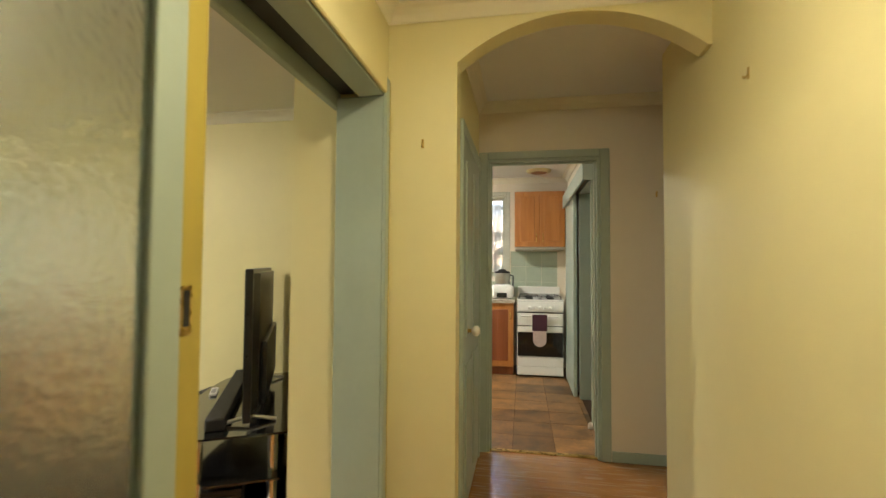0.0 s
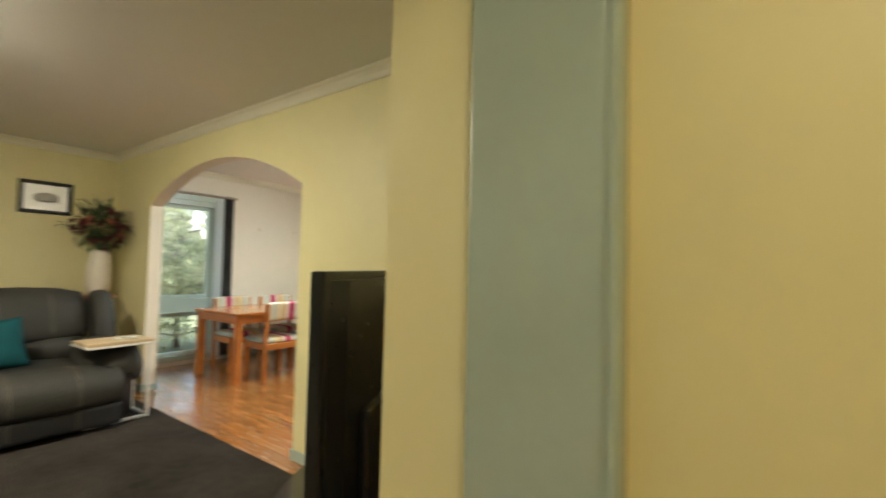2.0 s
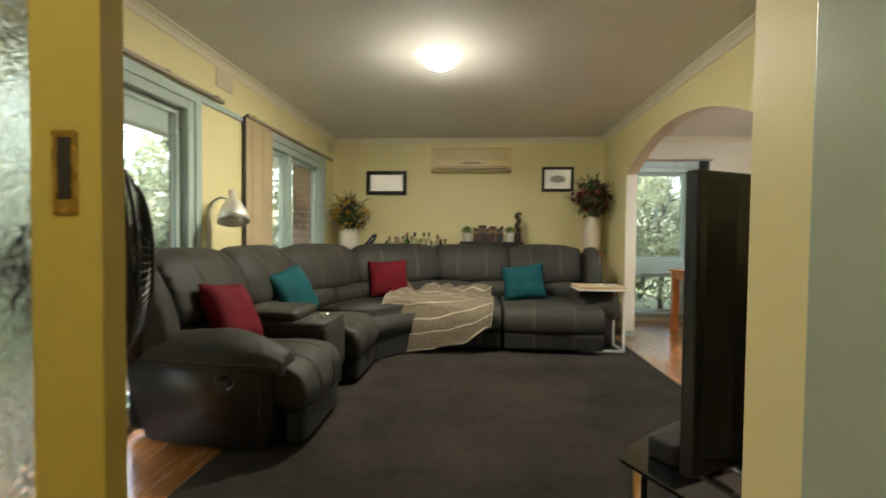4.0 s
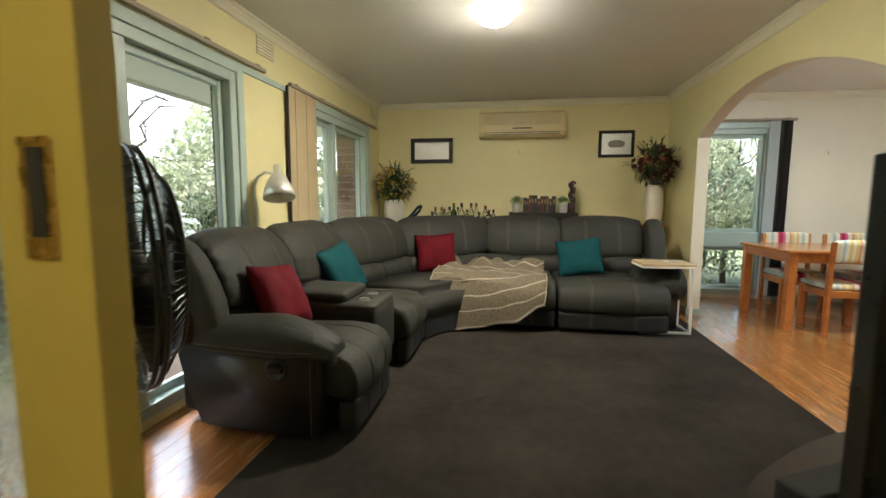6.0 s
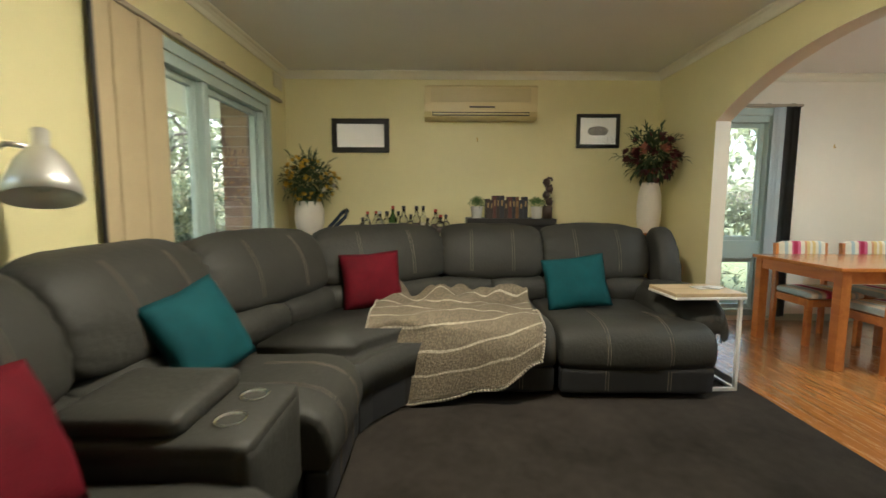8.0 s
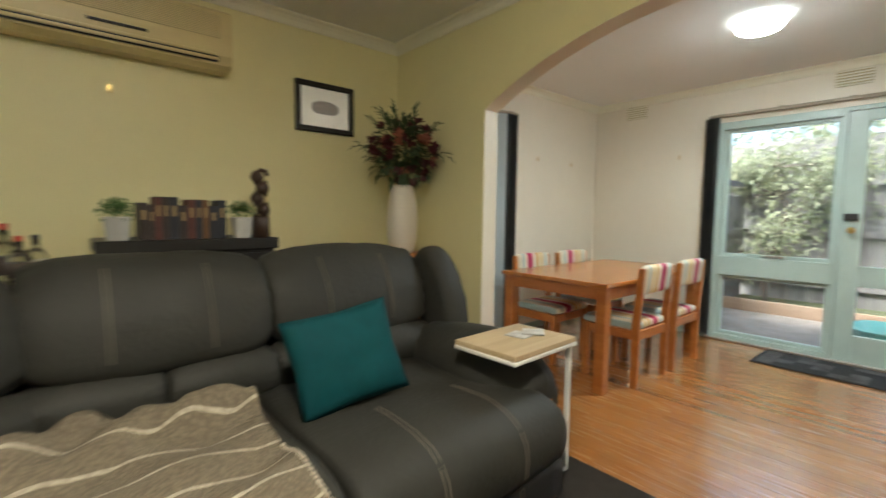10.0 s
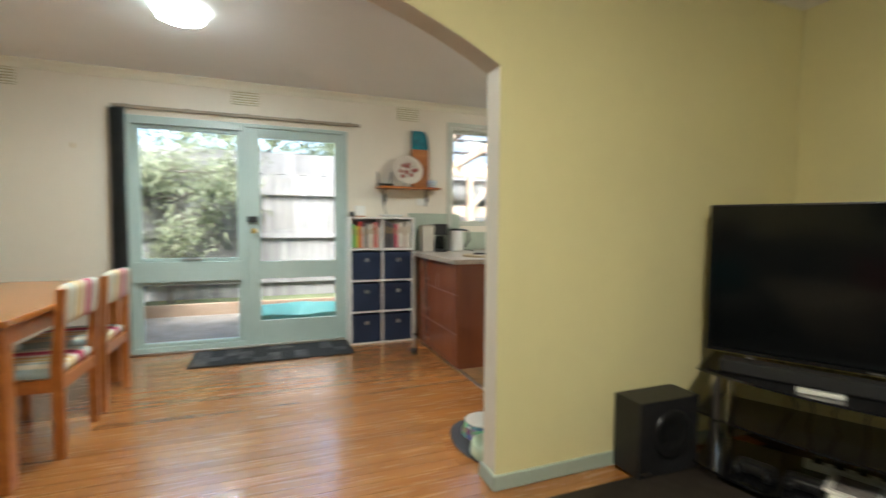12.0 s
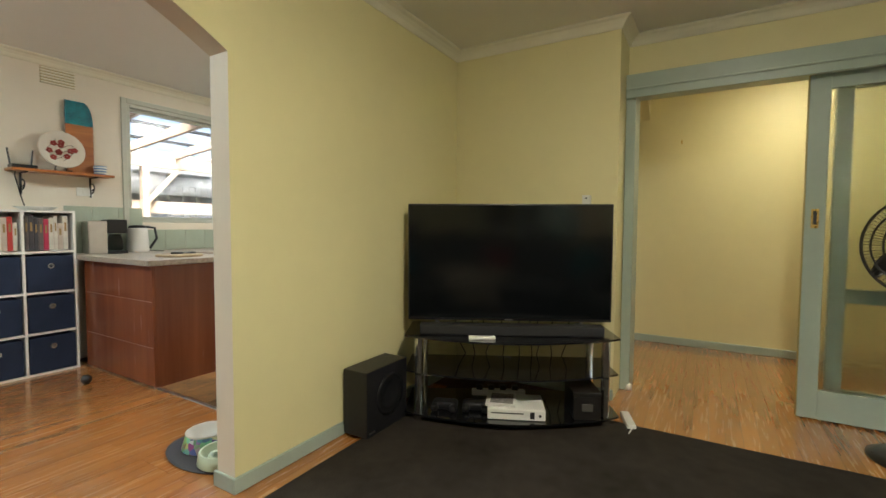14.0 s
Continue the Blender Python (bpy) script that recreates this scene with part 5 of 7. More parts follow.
def leaf_blade(bm, at, direction, length, width, fold=0.25, droop=0.2):
    """One leaf of two folded halves."""
    d = Vector(direction).normalized()
    s = d.cross(Vector((0, 0, 1)))
    s = s.normalized() if s.length > 0.05 else Vector((1, 0, 0))
    u = s.cross(d)
    p0 = Vector(at)
    p1 = p0 + d * length * 0.5 + u * length * 0.03
    p2 = p0 + d * length - Vector((0, 0, droop * length))
    a, c = bm.verts.new(p0), bm.verts.new(p2)
    b, e, f = bm.verts.new(p1 + s * width / 2 + u * width * fold), bm.verts.new(p1), bm.verts.new(p1 - s * width / 2 + u * width * fold)
    bm.faces.new((a, e, b))
    bm.faces.new((b, e, c))
    bm.faces.new((a, f, e))
    bm.faces.new((f, c, e))


def rand_dir(r, up=0.0):
    v = Vector((r.gauss(0, 1), r.gauss(0, 1), r.gauss(0, 1) + up))
    return v.normalized()


def pot_plant(x, y, z, seed):
    r = random.Random(seed)
    t = thing("pot_plant", "small green herb plant in a white pot on the cabinet", "plant", (x, y, z), 0, "pot plants")
    part("pot", lathe([(0.040, 0), (0.044, 0.004), (0.055, 0.108), (0.058, 0.11), (0.054, 0.112), (0.051, 0.095)], 20), POTW, t, smooth=True)
    bm = bmesh.new()
    for i in range(420):
        d = rand_dir(r, 0.6)
        rad = r.uniform(0.02, 0.082)
        leaf_blade(bm, Vector((0, 0, 0.14)) + Vector((d.x * rad, d.y * rad, d.z * rad * 0.75)), rand_dir(r, 0.3), 0.02, 0.010)
    part("leaves", bm, LEAF2, t)
    return t


pot_plant(-5.56, 1.465, 1.05, 1)
pot_plant(-5.56, 2.02, 1.05, 2)
BOOKC = [(0.035, 0.022, 0.018), (0.02, 0.022, 0.03), (0.012, 0.012, 0.014), (0.15, 0.07, 0.02), (0.38, 0.50, 0.54), (0.04, 0.05, 0.06), (0.09, 0.025, 0.018)]
BOOKM = [mat("book_cloth", c, 0.6, vary=0.3, scale=25) for c in BOOKC]
GILT = mat("gilt_bar", (0.30, 0.20, 0.08), 0.5, vary=0.2)


def book(x0, y0, z0, t, h, d, material, face="x", label="old clothbound book standing upright", group="old books"):
    """An upright book of thickness t along y (face x) or along x (face y); spine towards the room."""
    b = thing("book", label, "book", (x0, y0, z0), 0 if face == "x" else -90, group)
    part("cover", box(-d, 0, 0, t, 0, h, None, 0.003, 1), material, b)
    part("spine_title", box(0.0005, 0.0012, t * 0.3, t * 0.7, h * 0.55, h * 0.8), GILT, b)
    return b


y = 1.545
for i in range(13):
    t = rng.choice((0.024, 0.03, 0.036, 0.04))
    if y + t > 1.965:
        break
    blue = i == 11 or y > 1.90
    book(-5.52, y, 1.05, t, rng.choice((0.17, 0.18, 0.19, 0.20, 0.21)), 0.15, BOOKM[4] if blue else BOOKM[rng.choice((0, 1, 2, 3, 5, 6))])
    y += t + 0.001
bm = lathe([(0.045, 0), (0.045, 0.11), (0.03, 0.12)], 16)
for k, zz in enumerate((0.155, 0.215, 0.275, 0.335)):
    lathe([(0.012, -0.035), (0.030, -0.02), (0.036, 0.0), (0.028, 0.022), (0.014, 0.036)], 14, bm, pose(0.008 * (-1) ** k, 0.012 * (-1) ** k, zz))
    for s in (-1, 1):
        tube([(0.01, 0.026 * s, zz - 0.045), (0.018, 0.03 * s, zz - 0.02)], 0.008, 8, bm)
tube([(0, -0.01, 0.35), (0.01, 0.0, 0.375), (0.012, 0.028, 0.368), (0.01, 0.034, 0.345)], 0.013, 8, bm)
bmesh.ops.transform(bm, matrix=pose(-5.56, 2.12, 1.05, 0, 0, 0), verts=bm.verts)
solid("carved_statue", bm, DARKWOOD, "dark carved wooden totem statue of stacked animals", "statue", smooth=True)


def bouquet(bm_leaf, r, centre, rx, rz, n, blade, width, hole=0.3):
    for i in range(n):
        d = rand_dir(r, 0.15)
        k = r.uniform(hole, 1.0)
        at = Vector(centre) + Vector((d.x * rx * k, d.y * rx * k, d.z * rz * k))
        leaf_blade(bm_leaf, at, (d + rand_dir(r) * 0.6), blade * r.uniform(0.6, 1.3), width)


def flower_heads(r, centre, rx, rz, n, rad, name, material, parent):
    for i in range(n):
        bm = bmesh.new()
        d = rand_dir(r, 0.1)
        at = Vector(centre) + Vector((d.x * rx, d.y * rx, d.z * rz)) * r.uniform(0.6, 1.02)
        for j in range(16):
            q = (d + rand_dir(r) * 0.75).normalized()
            leaf_blade(bm, at, q, rad * r.uniform(0.8, 1.2), rad * 0.55, 0.3, 0.0)
        part(name, bm, material, parent)


# proteas in a tall cream vase on a timber stool
sx, sy = -5.46, 3.02
s = thing("stool", "round orange timber plant stool in the room corner", "stool", (sx, sy, 0))
part("seat", lathe([(0.15, 0.90), (0.16, 0.905), (0.16, 0.925), (0.15, 0.93)], 28), ORANGEWOOD, s, smooth=True)
for i in range(3):
    a = 2 * math.pi * i / 3 + 0.4
    part("leg", tube([(0.16 * math.cos(a), 0.16 * math.sin(a), 0), (0.10 * math.cos(a), 0.10 * math.sin(a), 0.90)], 0.017, 10), ORANGEWOOD, s, smooth=True)
v = thing("vase", "tall cream ceramic vase on the timber stool", "vase", (sx, sy, 0.93))
part("body", lathe([(0.07, 0), (0.082, 0.01), (0.10, 0.10), (0.105, 0.22), (0.095, 0.35), (0.075, 0.43), (0.068, 0.45), (0.062, 0.43)], 28), CERAMIC, v, smooth=True)
r = random.Random(11)
f = thing("flower_arrangement", "burgundy and peach artificial proteas with dark leaves", "flowers", (sx, sy, 1.34))
bm = bmesh.new()
bouquet(bm, r, (0, 0, 0.26), 0.20, 0.22, 700, 0.07, 0.022)
for i in range(26):
    d = rand_dir(r, 0.3)
    for k in range(7):
        leaf_blade(bm, Vector((0, 0, 0.26)) + d * (0.17 + 0.02 * k), d + rand_dir(r) * 0.5, 0.09, 0.02)
part("foliage", bm, LEAF, f)
flower_heads(r, (0.02, 0, 0.27), 0.215, 0.21, 45, 0.055, "dark_bloom", BURG, f)
flower_heads(r, (0.06, -0.03, 0.27), 0.21, 0.16, 9, 0.06, "peach_bloom", PEACH, f)
part("stems", tube([(0, 0, 0.0), (0.0, 0.01, 0.2)], 0.03, 8), LEAF, f)

# yellow wattle arrangement on a stand in the other corner
sx, sy = -5.55, -0.09
s = thing("plant_stand", "dark timber plant stand behind the sofa corner", "stand", (sx, sy, 0))
part("top", lathe([(0.16, 0.86), (0.17, 0.87), (0.17, 0.885), (0.16, 0.89)], 24), DARKWOOD, s, smooth=True)
part("stem", lathe([(0.13, 0), (0.13, 0.02), (0.03, 0.05), (0.03, 0.86)], 18), DARKWOOD, s, smooth=True)
v = thing("vase", "round cream ceramic vase on a dark plant stand", "vase", (sx, sy, 0.89))
part("body", lathe([(0.09, 0), (0.11, 0.02), (0.135, 0.14), (0.13, 0.24), (0.11, 0.30), (0.10, 0.31), (0.095, 0.29)], 28), CERAMIC, v, smooth=True)
f = thing("flower_arrangement", "yellow artificial wattle and dark green foliage", "flowers", (sx, sy, 1.18))
bm = bmesh.new()
bouquet(bm, r, (0, 0, 0.2), 0.23, 0.2, 800, 0.075, 0.02)
for i in range(14):
    d = rand_dir(r, 0.6)
    for k in range(7):
        leaf_blade(bm, Vector((0, 0, 0.2)) + d * (0.16 + 0.022 * k), d + rand_dir(r) * 0.4, 0.09, 0.016)
part("foliage", bm, LEAF, f)
flower_heads(r, (0.03, 0.01, 0.21), 0.28, 0.21, 75, 0.034, "yellow_bloom", YELLOWP, f)
flower_heads(r, (0.05, 0.02, 0.19), 0.24, 0.12, 4, 0.05, "cream_bloom", CERAMIC, f)
part("stems", tube([(0, 0, 0.0), (0.0, 0.01, 0.15)], 0.04, 8), LEAF, f)
bm = tube([(0.09 * math.cos(a * 0.42) * (1 + 0.2 * math.sin(a)), 0.07 * math.sin(a * 0.42), 0.08 + 0.06 * math.sin(a * 0.42 + 0.8)) for a in range(16)], 0.013, 10)
lathe([(0.05, 0), (0.05, 0.012), (0.02, 0.02), (0.02, 0.05)], 16, bm)
bmesh.ops.transform(bm, matrix=pose(-5.58, 0.16, 0.88, 0, 0, 70) @ Matrix.Diagonal((1, 1, 1.7, 1)), verts=bm.verts)
solid("loop_ornament", bm, mat("dark_blue_glaze", (0.02, 0.03, 0.05), 0.2), "dark blue glazed loop ornament beside the vase", "ornament", smooth=True)
cs2 = None

# ---- television corner ----
T = pose(-1.11, 2.622, 0, 0, 0, -62.5)


def local(name, label, category, x, y, z, rz=0.0, group=""):
    t = thing(name, label, category, group=group)
    t.matrix_world = T @ pose(x, y, z, 0, 0, rz)
    return t


def bowed(x0, x1, yb, yf, bow, n=16, rc=0.05):
    pts = [(x1, yb), (x0, yb)]
    for i in range(n + 1):
        u = i / n
        pts.append((x0 + (x1 - x0) * u, yf - bow * math.sin(math.pi * u) ** 1.4 + (0.05 * (abs(2 * u - 1)) ** 8)))
    return pts[::-1]


ts = local("tv_stand", "three tier black glass television stand with chrome legs", "tv stand", 0, 0, 0)
for z, nm, k in ((0.493, "top_shelf", 0.0), (0.280, "middle_shelf", 0.03), (0.045, "bottom_shelf", 0.0)):
    bm = prism(bowed(-0.615, 0.615, 0.20 - k, -0.235 + k, 0.10), z, z + 0.010)
    part(nm, bm, BLACKGLASS, ts, "glossy black glass shelf")
for x in (-0.53, 0.53):
    for y in (-0.20, 0.13):
        part("leg", lathe([(0.027, 0.013), (0.027, 0.045)], 18, None, pose(x, y, 0)), CHROME, ts, smooth=False)
        part("leg", lathe([(0.024, 0.055), (0.024, 0.280)], 18, None, pose(x, y, 0)), CHROME, ts)
        part("leg", lathe([(0.024, 0.290), (0.024, 0.493)], 18, None, pose(x, y, 0)), CHROME, ts)
tv = local("television", "large black flat television switched off on the glass stand", "television", 0, 0, 0)
part("casing", box(-0.62, 0.62, 0.0, 0.035, 0.556, 1.272, None, 0.006, 2), BLACKP, tv)
bm = prism([(-0.59, 0.035), (0.59, 0.035), (0.52, 0.058), (-0.52, 0.058)], 0.60, 1.25)
part("back_cover", bm, BLACKP, tv)
part("electronics_box", box(-0.42, 0.42, 0.058, 0.088, 0.58, 0.90, None, 0.012, 2), BLACKP, tv)
part("screen", box(-0.61, 0.61, -0.002, 0.002, 0.574, 1.263), mat("dark_screen", (0.004, 0.005, 0.006), 0.12, vary=0.05), tv, "dark glossy screen")
part("badge", box(-0.025, 0.025, -0.0035, -0.001, 0.560, 0.567), STEEL, tv)
for x in (-0.44, 0.44):
    ft = part("foot", tube([(x, 0.015, 0.565), (x, 0.01, 0.535), (x + 0.02, -0.12, 0.511)], 0.010, 8), STEEL, tv)
    part("foot_rear", tube([(x, 0.015, 0.54), (x, 0.14, 0.511)], 0.010, 8), STEEL, ft)
sb = local("soundbar", "long low black soundbar under the television", "soundbar", 0, -0.13, 0.503)
part("body", box(-0.53, 0.53, -0.045, 0.045, 0.0, 0.06, None, 0.012, 3), mat("black_mesh", (0.014, 0.014, 0.016), 0.6, bump=0.5, bscale=700), sb)
rm = local("remote_control", "small white remote control on the glass shelf", "remote", -0.17, -0.25, 0.503, 4)
part("body", box(-0.075, 0.075, -0.02, 0.02, 0, 0.018, None, 0.007, 2), WHITEP, rm)
part("keypad", box(-0.04, 0.06, -0.012, 0.012, 0.018, 0.0188), mat("grey_keys", (0.3, 0.3, 0.3), 0.5), rm)
gc = local("game_console", "white game console with black slot on the low shelf", "game console", 0.03, -0.16, 0.0555, -3)
part("body", box(-0.16, 0.16, -0.12, 0.12, 0, 0.062, None, 0.005, 1), WHITEP, gc)
part("disc_slot", box(-0.14, 0.04, -0.1212, -0.12, 0.036, 0.042), BLACKP, gc)
part("emblem", box(0.075, 0.10, -0.1212, -0.12, 0.012, 0.05), BLACKP, gc)
part("power_button", lathe([(0.008, 0), (0.008, 0.002), (0.004, 0.003)], 12, None, pose(0.13, -0.12, 0.03, 90)), BLACKP, gc)
gm = local("game_case", "grey illustrated case lying on the white console", "game case", -0.05, -0.15, 0.118, -8)
part("cover", box(-0.085, 0.085, -0.10, 0.10, 0, 0.014, None, 0.002, 1), PAPER, gm)
part("picture", box(-0.06, 0.07, -0.08, 0.07, 0.0142, 0.015), GREYART, gm)
bx = local("storage_box", "small black box with a metal label holder", "box", 0.42, -0.13, 0.0555)
part("body", box(-0.075, 0.075, -0.12, 0.12, 0, 0.13, None, 0.003, 1), FRAMEBLACK, bx)
part("lid", box(-0.079, 0.079, -0.124, 0.124, 0.131, 0.155, None, 0.003, 1), FRAMEBLACK, bx)
part("label_holder", box(-0.03, 0.03, -0.1225, -0.12, 0.05, 0.09, None, 0.001, 1), STEEL, bx)
for x in (-0.38, -0.2):
    gp = local("game_controller", "black game controller lying on the low shelf", "controller", x, -0.12, 0.0555, 20 * x, "game controllers")
    part("body", cushion(0.15, 0.09, 0.045, 6, 0.4, None, None, 0.45, 0.004, 3), BLACKP, gp, smooth=True)
    for k in (-1, 1):
        part("grip", cushion(0.045, 0.08, 0.04, 5, 0.3, None, pose(0.055 * k, -0.045, 0), 0.45), BLACKP, gp, smooth=True)
pb = local("power_board", "white power board lying behind the low shelf", "power board", -0.05, 0.10, 0.0555, 0)
part("body", box(-0.17, 0.17, -0.025, 0.025, 0, 0.035, None, 0.006, 2), WHITEP, pb)
for k in range(4):
    part("plug", box(-0.14 + 0.075 * k, -0.10 + 0.075 * k, -0.018, 0.018, 0.035, 0.065, None, 0.006, 2), BLACKP, pb)
rc = random.Random(8)
for i in range(9):
    cb1 = local("cable", "thin black cable hanging behind the television stand", "cable", 0, 0, 0, 0, "loose cables")
    x = -0.35 + 0.1 * i + rc.uniform(-0.03, 0.03)
    pts = [(x + 0.25 * (0.1 - x) * k / 7 + rc.uniform(-0.02, 0.02), 0.10 + 0.02 * math.sin(k) + 0.10 * (k == 0), 0.72 - 0.085 * k) for k in range(8)]
    pts = [(px, max(py, 0.115) + 0.10, pz) for px, py, pz in pts]
    part("cord", tube(pts, 0.0035, 6), BLACKP, cb1, smooth=True)
sp = thing("subwoofer", "black box subwoofer on the floor against the arch wall", "speaker", (-1.70, 3.178, 0))
part("cabinet", box(-0.185, 0.175, -0.088, 0.076, 0.012, 0.365, None, 0.006, 2), mat("black_vinyl", (0.012, 0.012, 0.014), 0.45, bump=0.2, bscale=200), sp)
part("cone", lathe([(0.115, 0), (0.118, 0.004), (0.10, 0.006), (0.06, -0.004), (0.02, 0.002)], 28, None, pose(0.01, -0.0885, 0.20, 90)), BLACKP, sp, smooth=True)
part("badge", box(-0.165, -0.12, -0.0895, -0.088, 0.03, 0.04), STEEL, sp)
for x in (-0.13, 0.13):
    for y in (-0.05, 0.05):
        part("foot", lathe([(0.014, 0), (0.014, 0.013)], 10, None, pose(x, y, 0)), BLACKP, sp)
pw = thing("power_brick", "white extension socket lying on the floor by the jamb", "power board", (-0.93, 1.95, 0.0), 20)
part("body", box(-0.10, 0.10, -0.024, 0.024, 0, 0.034, None, 0.006, 2), WHITEP, pw)
part("cord", tube([(-0.10, 0, 0.015), (-0.16, 0.03, 0.01), (-0.22, 0.0, 0.006)], 0.004, 6), WHITEP, pw)
ps = thing("wall_sensor", "small white sensor unit fixed on the yellow wall", "sensor", (TVX, 2.28, 1.30))
part("body", box(-0.028, -0.001, -0.028, 0.028, -0.05, 0.045, None, 0.006, 2), WHITEP, ps)
part("eye", lathe([(0.006, 0), (0.006, 0.003), (0.003, 0.004)], 10, None, pose(-0.028, 0, 0.025, 0, -90)), BLACKP, ps)
wp = thing("wall_socket", "white double power socket low on the wall", "socket", (TVX, 2.86, 0.38))
part("plate", box(-0.009, -0.001, -0.06, 0.06, -0.036, 0.036, None, 0.003, 1), WHITEP, wp)
for k in (-1, 1):
    part("plug", box(-0.045, -0.009, 0.03 * k - 0.018, 0.03 * k + 0.018, -0.025, 0.015, None, 0.005, 1), WHITEP, wp)

# ---- dining table and chairs ----
tb = thing("dining_table", "orange pine dining table with square legs", "table", (-4.915, 4.725, 0))
part("tabletop", box(-0.455, 0.455, -0.795, 0.795, 0.722, 0.75, None, 0.006, 2), wood("orange_pine_top", (0.35, 0.115, 0.024), (0.54, 0.215, 0.05), 0.22, 1, 11, coat=0.3), tb)
for x in (-1, 1):
    part("apron", box(x * 0.415 - 0.011, x * 0.415 + 0.011, -0.70, 0.70, 0.635, 0.722), ORANGEWOOD, tb)
    part("apron", box(-0.36, 0.36, x * 0.755 - 0.011, x * 0.755 + 0.011, 0.635, 0.722), ORANGEWOOD, tb)
    for y in (-1, 1):
        part("leg", box(x * 0.40 - 0.036, x * 0.40 + 0.036, y * 0.735 - 0.036, y * 0.735 + 0.036, 0, 0.722, None, 0.005, 2), ORANGEWOOD, tb)


def chair(m):
    """A dining chair that faces +y in its own space."""
    c = thing("dining_chair", "orange pine dining chair with striped padded seat and back", "chair", group="chairs round the table")
    for k in (-1, 1):
        part("rear_leg", prism([(-0.215, 0), (-0.17, 0), (-0.165, 0.45), (-0.20, 0.84), (-0.235, 0.84), (-0.215, 0.45)], k * 0.225 - 0.014, k * 0.225 + 0.014, None,
                               Matrix(((0, 0, 1, 0), (1, 0, 0, 0), (0, 1, 0, 0), (0, 0, 0, 1)))), ORANGEWOOD, c)
        part("front_leg", box(k * 0.215 - 0.022, k * 0.215 + 0.022, 0.17, 0.214, 0, 0.40, None, 0.004, 1), ORANGEWOOD, c)
        part("side_rail", box(k * 0.215 - 0.012, k * 0.215 + 0.012, -0.17, 0.17, 0.335, 0.40, None, 0.003, 1), ORANGEWOOD, c)
    part("front_rail", box(-0.193, 0.193, 0.18, 0.204, 0.335, 0.40, None, 0.003, 1), ORANGEWOOD, c)
    part("rear_rail", box(-0.21, 0.21, -0.205, -0.18, 0.335, 0.40, None, 0.003, 1), ORANGEWOOD, c)
    part("seat", cushion(0.46, 0.42, 0.06, 8, 1.2, None, pose(0, 0.015, 0.40), 0.45, 0.002, 2), STRIPES, c, "striped seat pad", True)
    part("backrest", cushion(0.43, 0.055, 0.20, 8, 0.2, None, pose(0, -0.198, 0.655, 5), 0.45, 0.002, 4), STRIPES, c, "striped back pad", True)
    c.matrix_world = m
    return c


ch = chair(pose(-4.60, 4.47, 0, 0, 0, 90))
copy_thing(ch, pose(-4.60, 5.07, 0, 0, 0, 90))
copy_thing(ch, pose(-5.26, 4.44, 0, 0, 0, -90))
copy_thing(ch, pose(-5.26, 5.05, 0, 0, 0, -90))

# ---- back door mat, cube shelf, wall shelf ----
MATM = mat("grey_patch_mat", (0.02, 0.02, 0.022), 0.95, scale=7, color2=(0.13, 0.13, 0.13), bump=0.5, bscale=260)
mt = thing("door_mat", "long dark grey patterned door mat before the back door", "mat", (-3.42, 5.84, 0))
part("mat", box(-0.66, 0.68, -0.27, 0.22, 0.001, 0.012, None, 0.004, 1), mat("mat_edge", (0.022, 0.022, 0.024), 0.95, bump=0.5, bscale=260), mt)
rq = random.Random(5)
for i in range(11):
    for j in range(4):
        g = rq.choice((0, 0, 1, 1, 2))
        if g:
            part("patch", box(-0.63 + 0.115 * i, -0.52 + 0.115 * i, -0.25 + 0.113 * j, -0.14 + 0.113 * j, 0.0125, 0.0145), MATM, mt)
cu = thing("cube_shelf", "white eight cube shelf unit with navy boxes and books", "shelf unit", (-2.733, 5.866, 0))
W, H, D = 0.635, 1.24, 0.255
WHITEB = mat("white_board", (0.76, 0.74, 0.70), 0.4, vary=0.02)
for x in (0, W / 2 - 0.008, W - 0.016):
    part("upright", box(x, x + 0.016, 0, D, 0, H), WHITEB, cu)
for k in range(5):
    z = (H - 0.016) * k / 4
    for x in (0.016, W / 2 + 0.008):
        part("shelf", box(x, x + W / 2 - 0.024, 0.001, D, z, z + 0.016), WHITEB, cu)
part("back_panel", box(0.01, W - 0.01, D - 0.004, D, 0.016, H - 0.016), WHITEB, cu)
for k in range(3):
    for c in range(2):
        x = 0.02 + c * (W / 2 - 0.004)
        z = 0.018 + (H - 0.016) * k / 4
        b = thing("storage_box", "navy canvas storage box with steel ring in the cube shelf", "storage box", (-2.733 + x, 5.868, z), 0, "navy boxes")
        part("body", box(0, 0.282, 0, 0.24, 0, 0.265, None, 0.008, 2), NAVY, b)
        part("ring_pull", lathe([(0.017, 0), (0.020, 0.003), (0.017, 0.005), (0.012, 0.003), (0.012, 0)], 16, None, pose(0.141, 0, 0.19, 90)), STEEL, b, "round steel eyelet", True)
HUES = [(0.35, 0.5, 0.08), (0.08, 0.35, 0.12), (0.6, 0.35, 0.03), (0.5, 0.05, 0.04), (0.6, 0.57, 0.5), (0.12, 0.10, 0.10), (0.5, 0.42, 0.35), (0.45, 0.03, 0.08), (0.05, 0.05, 0.06)]
HM = [mat("book_spine", c, 0.45, vary=0.15, scale=30) for c in HUES]
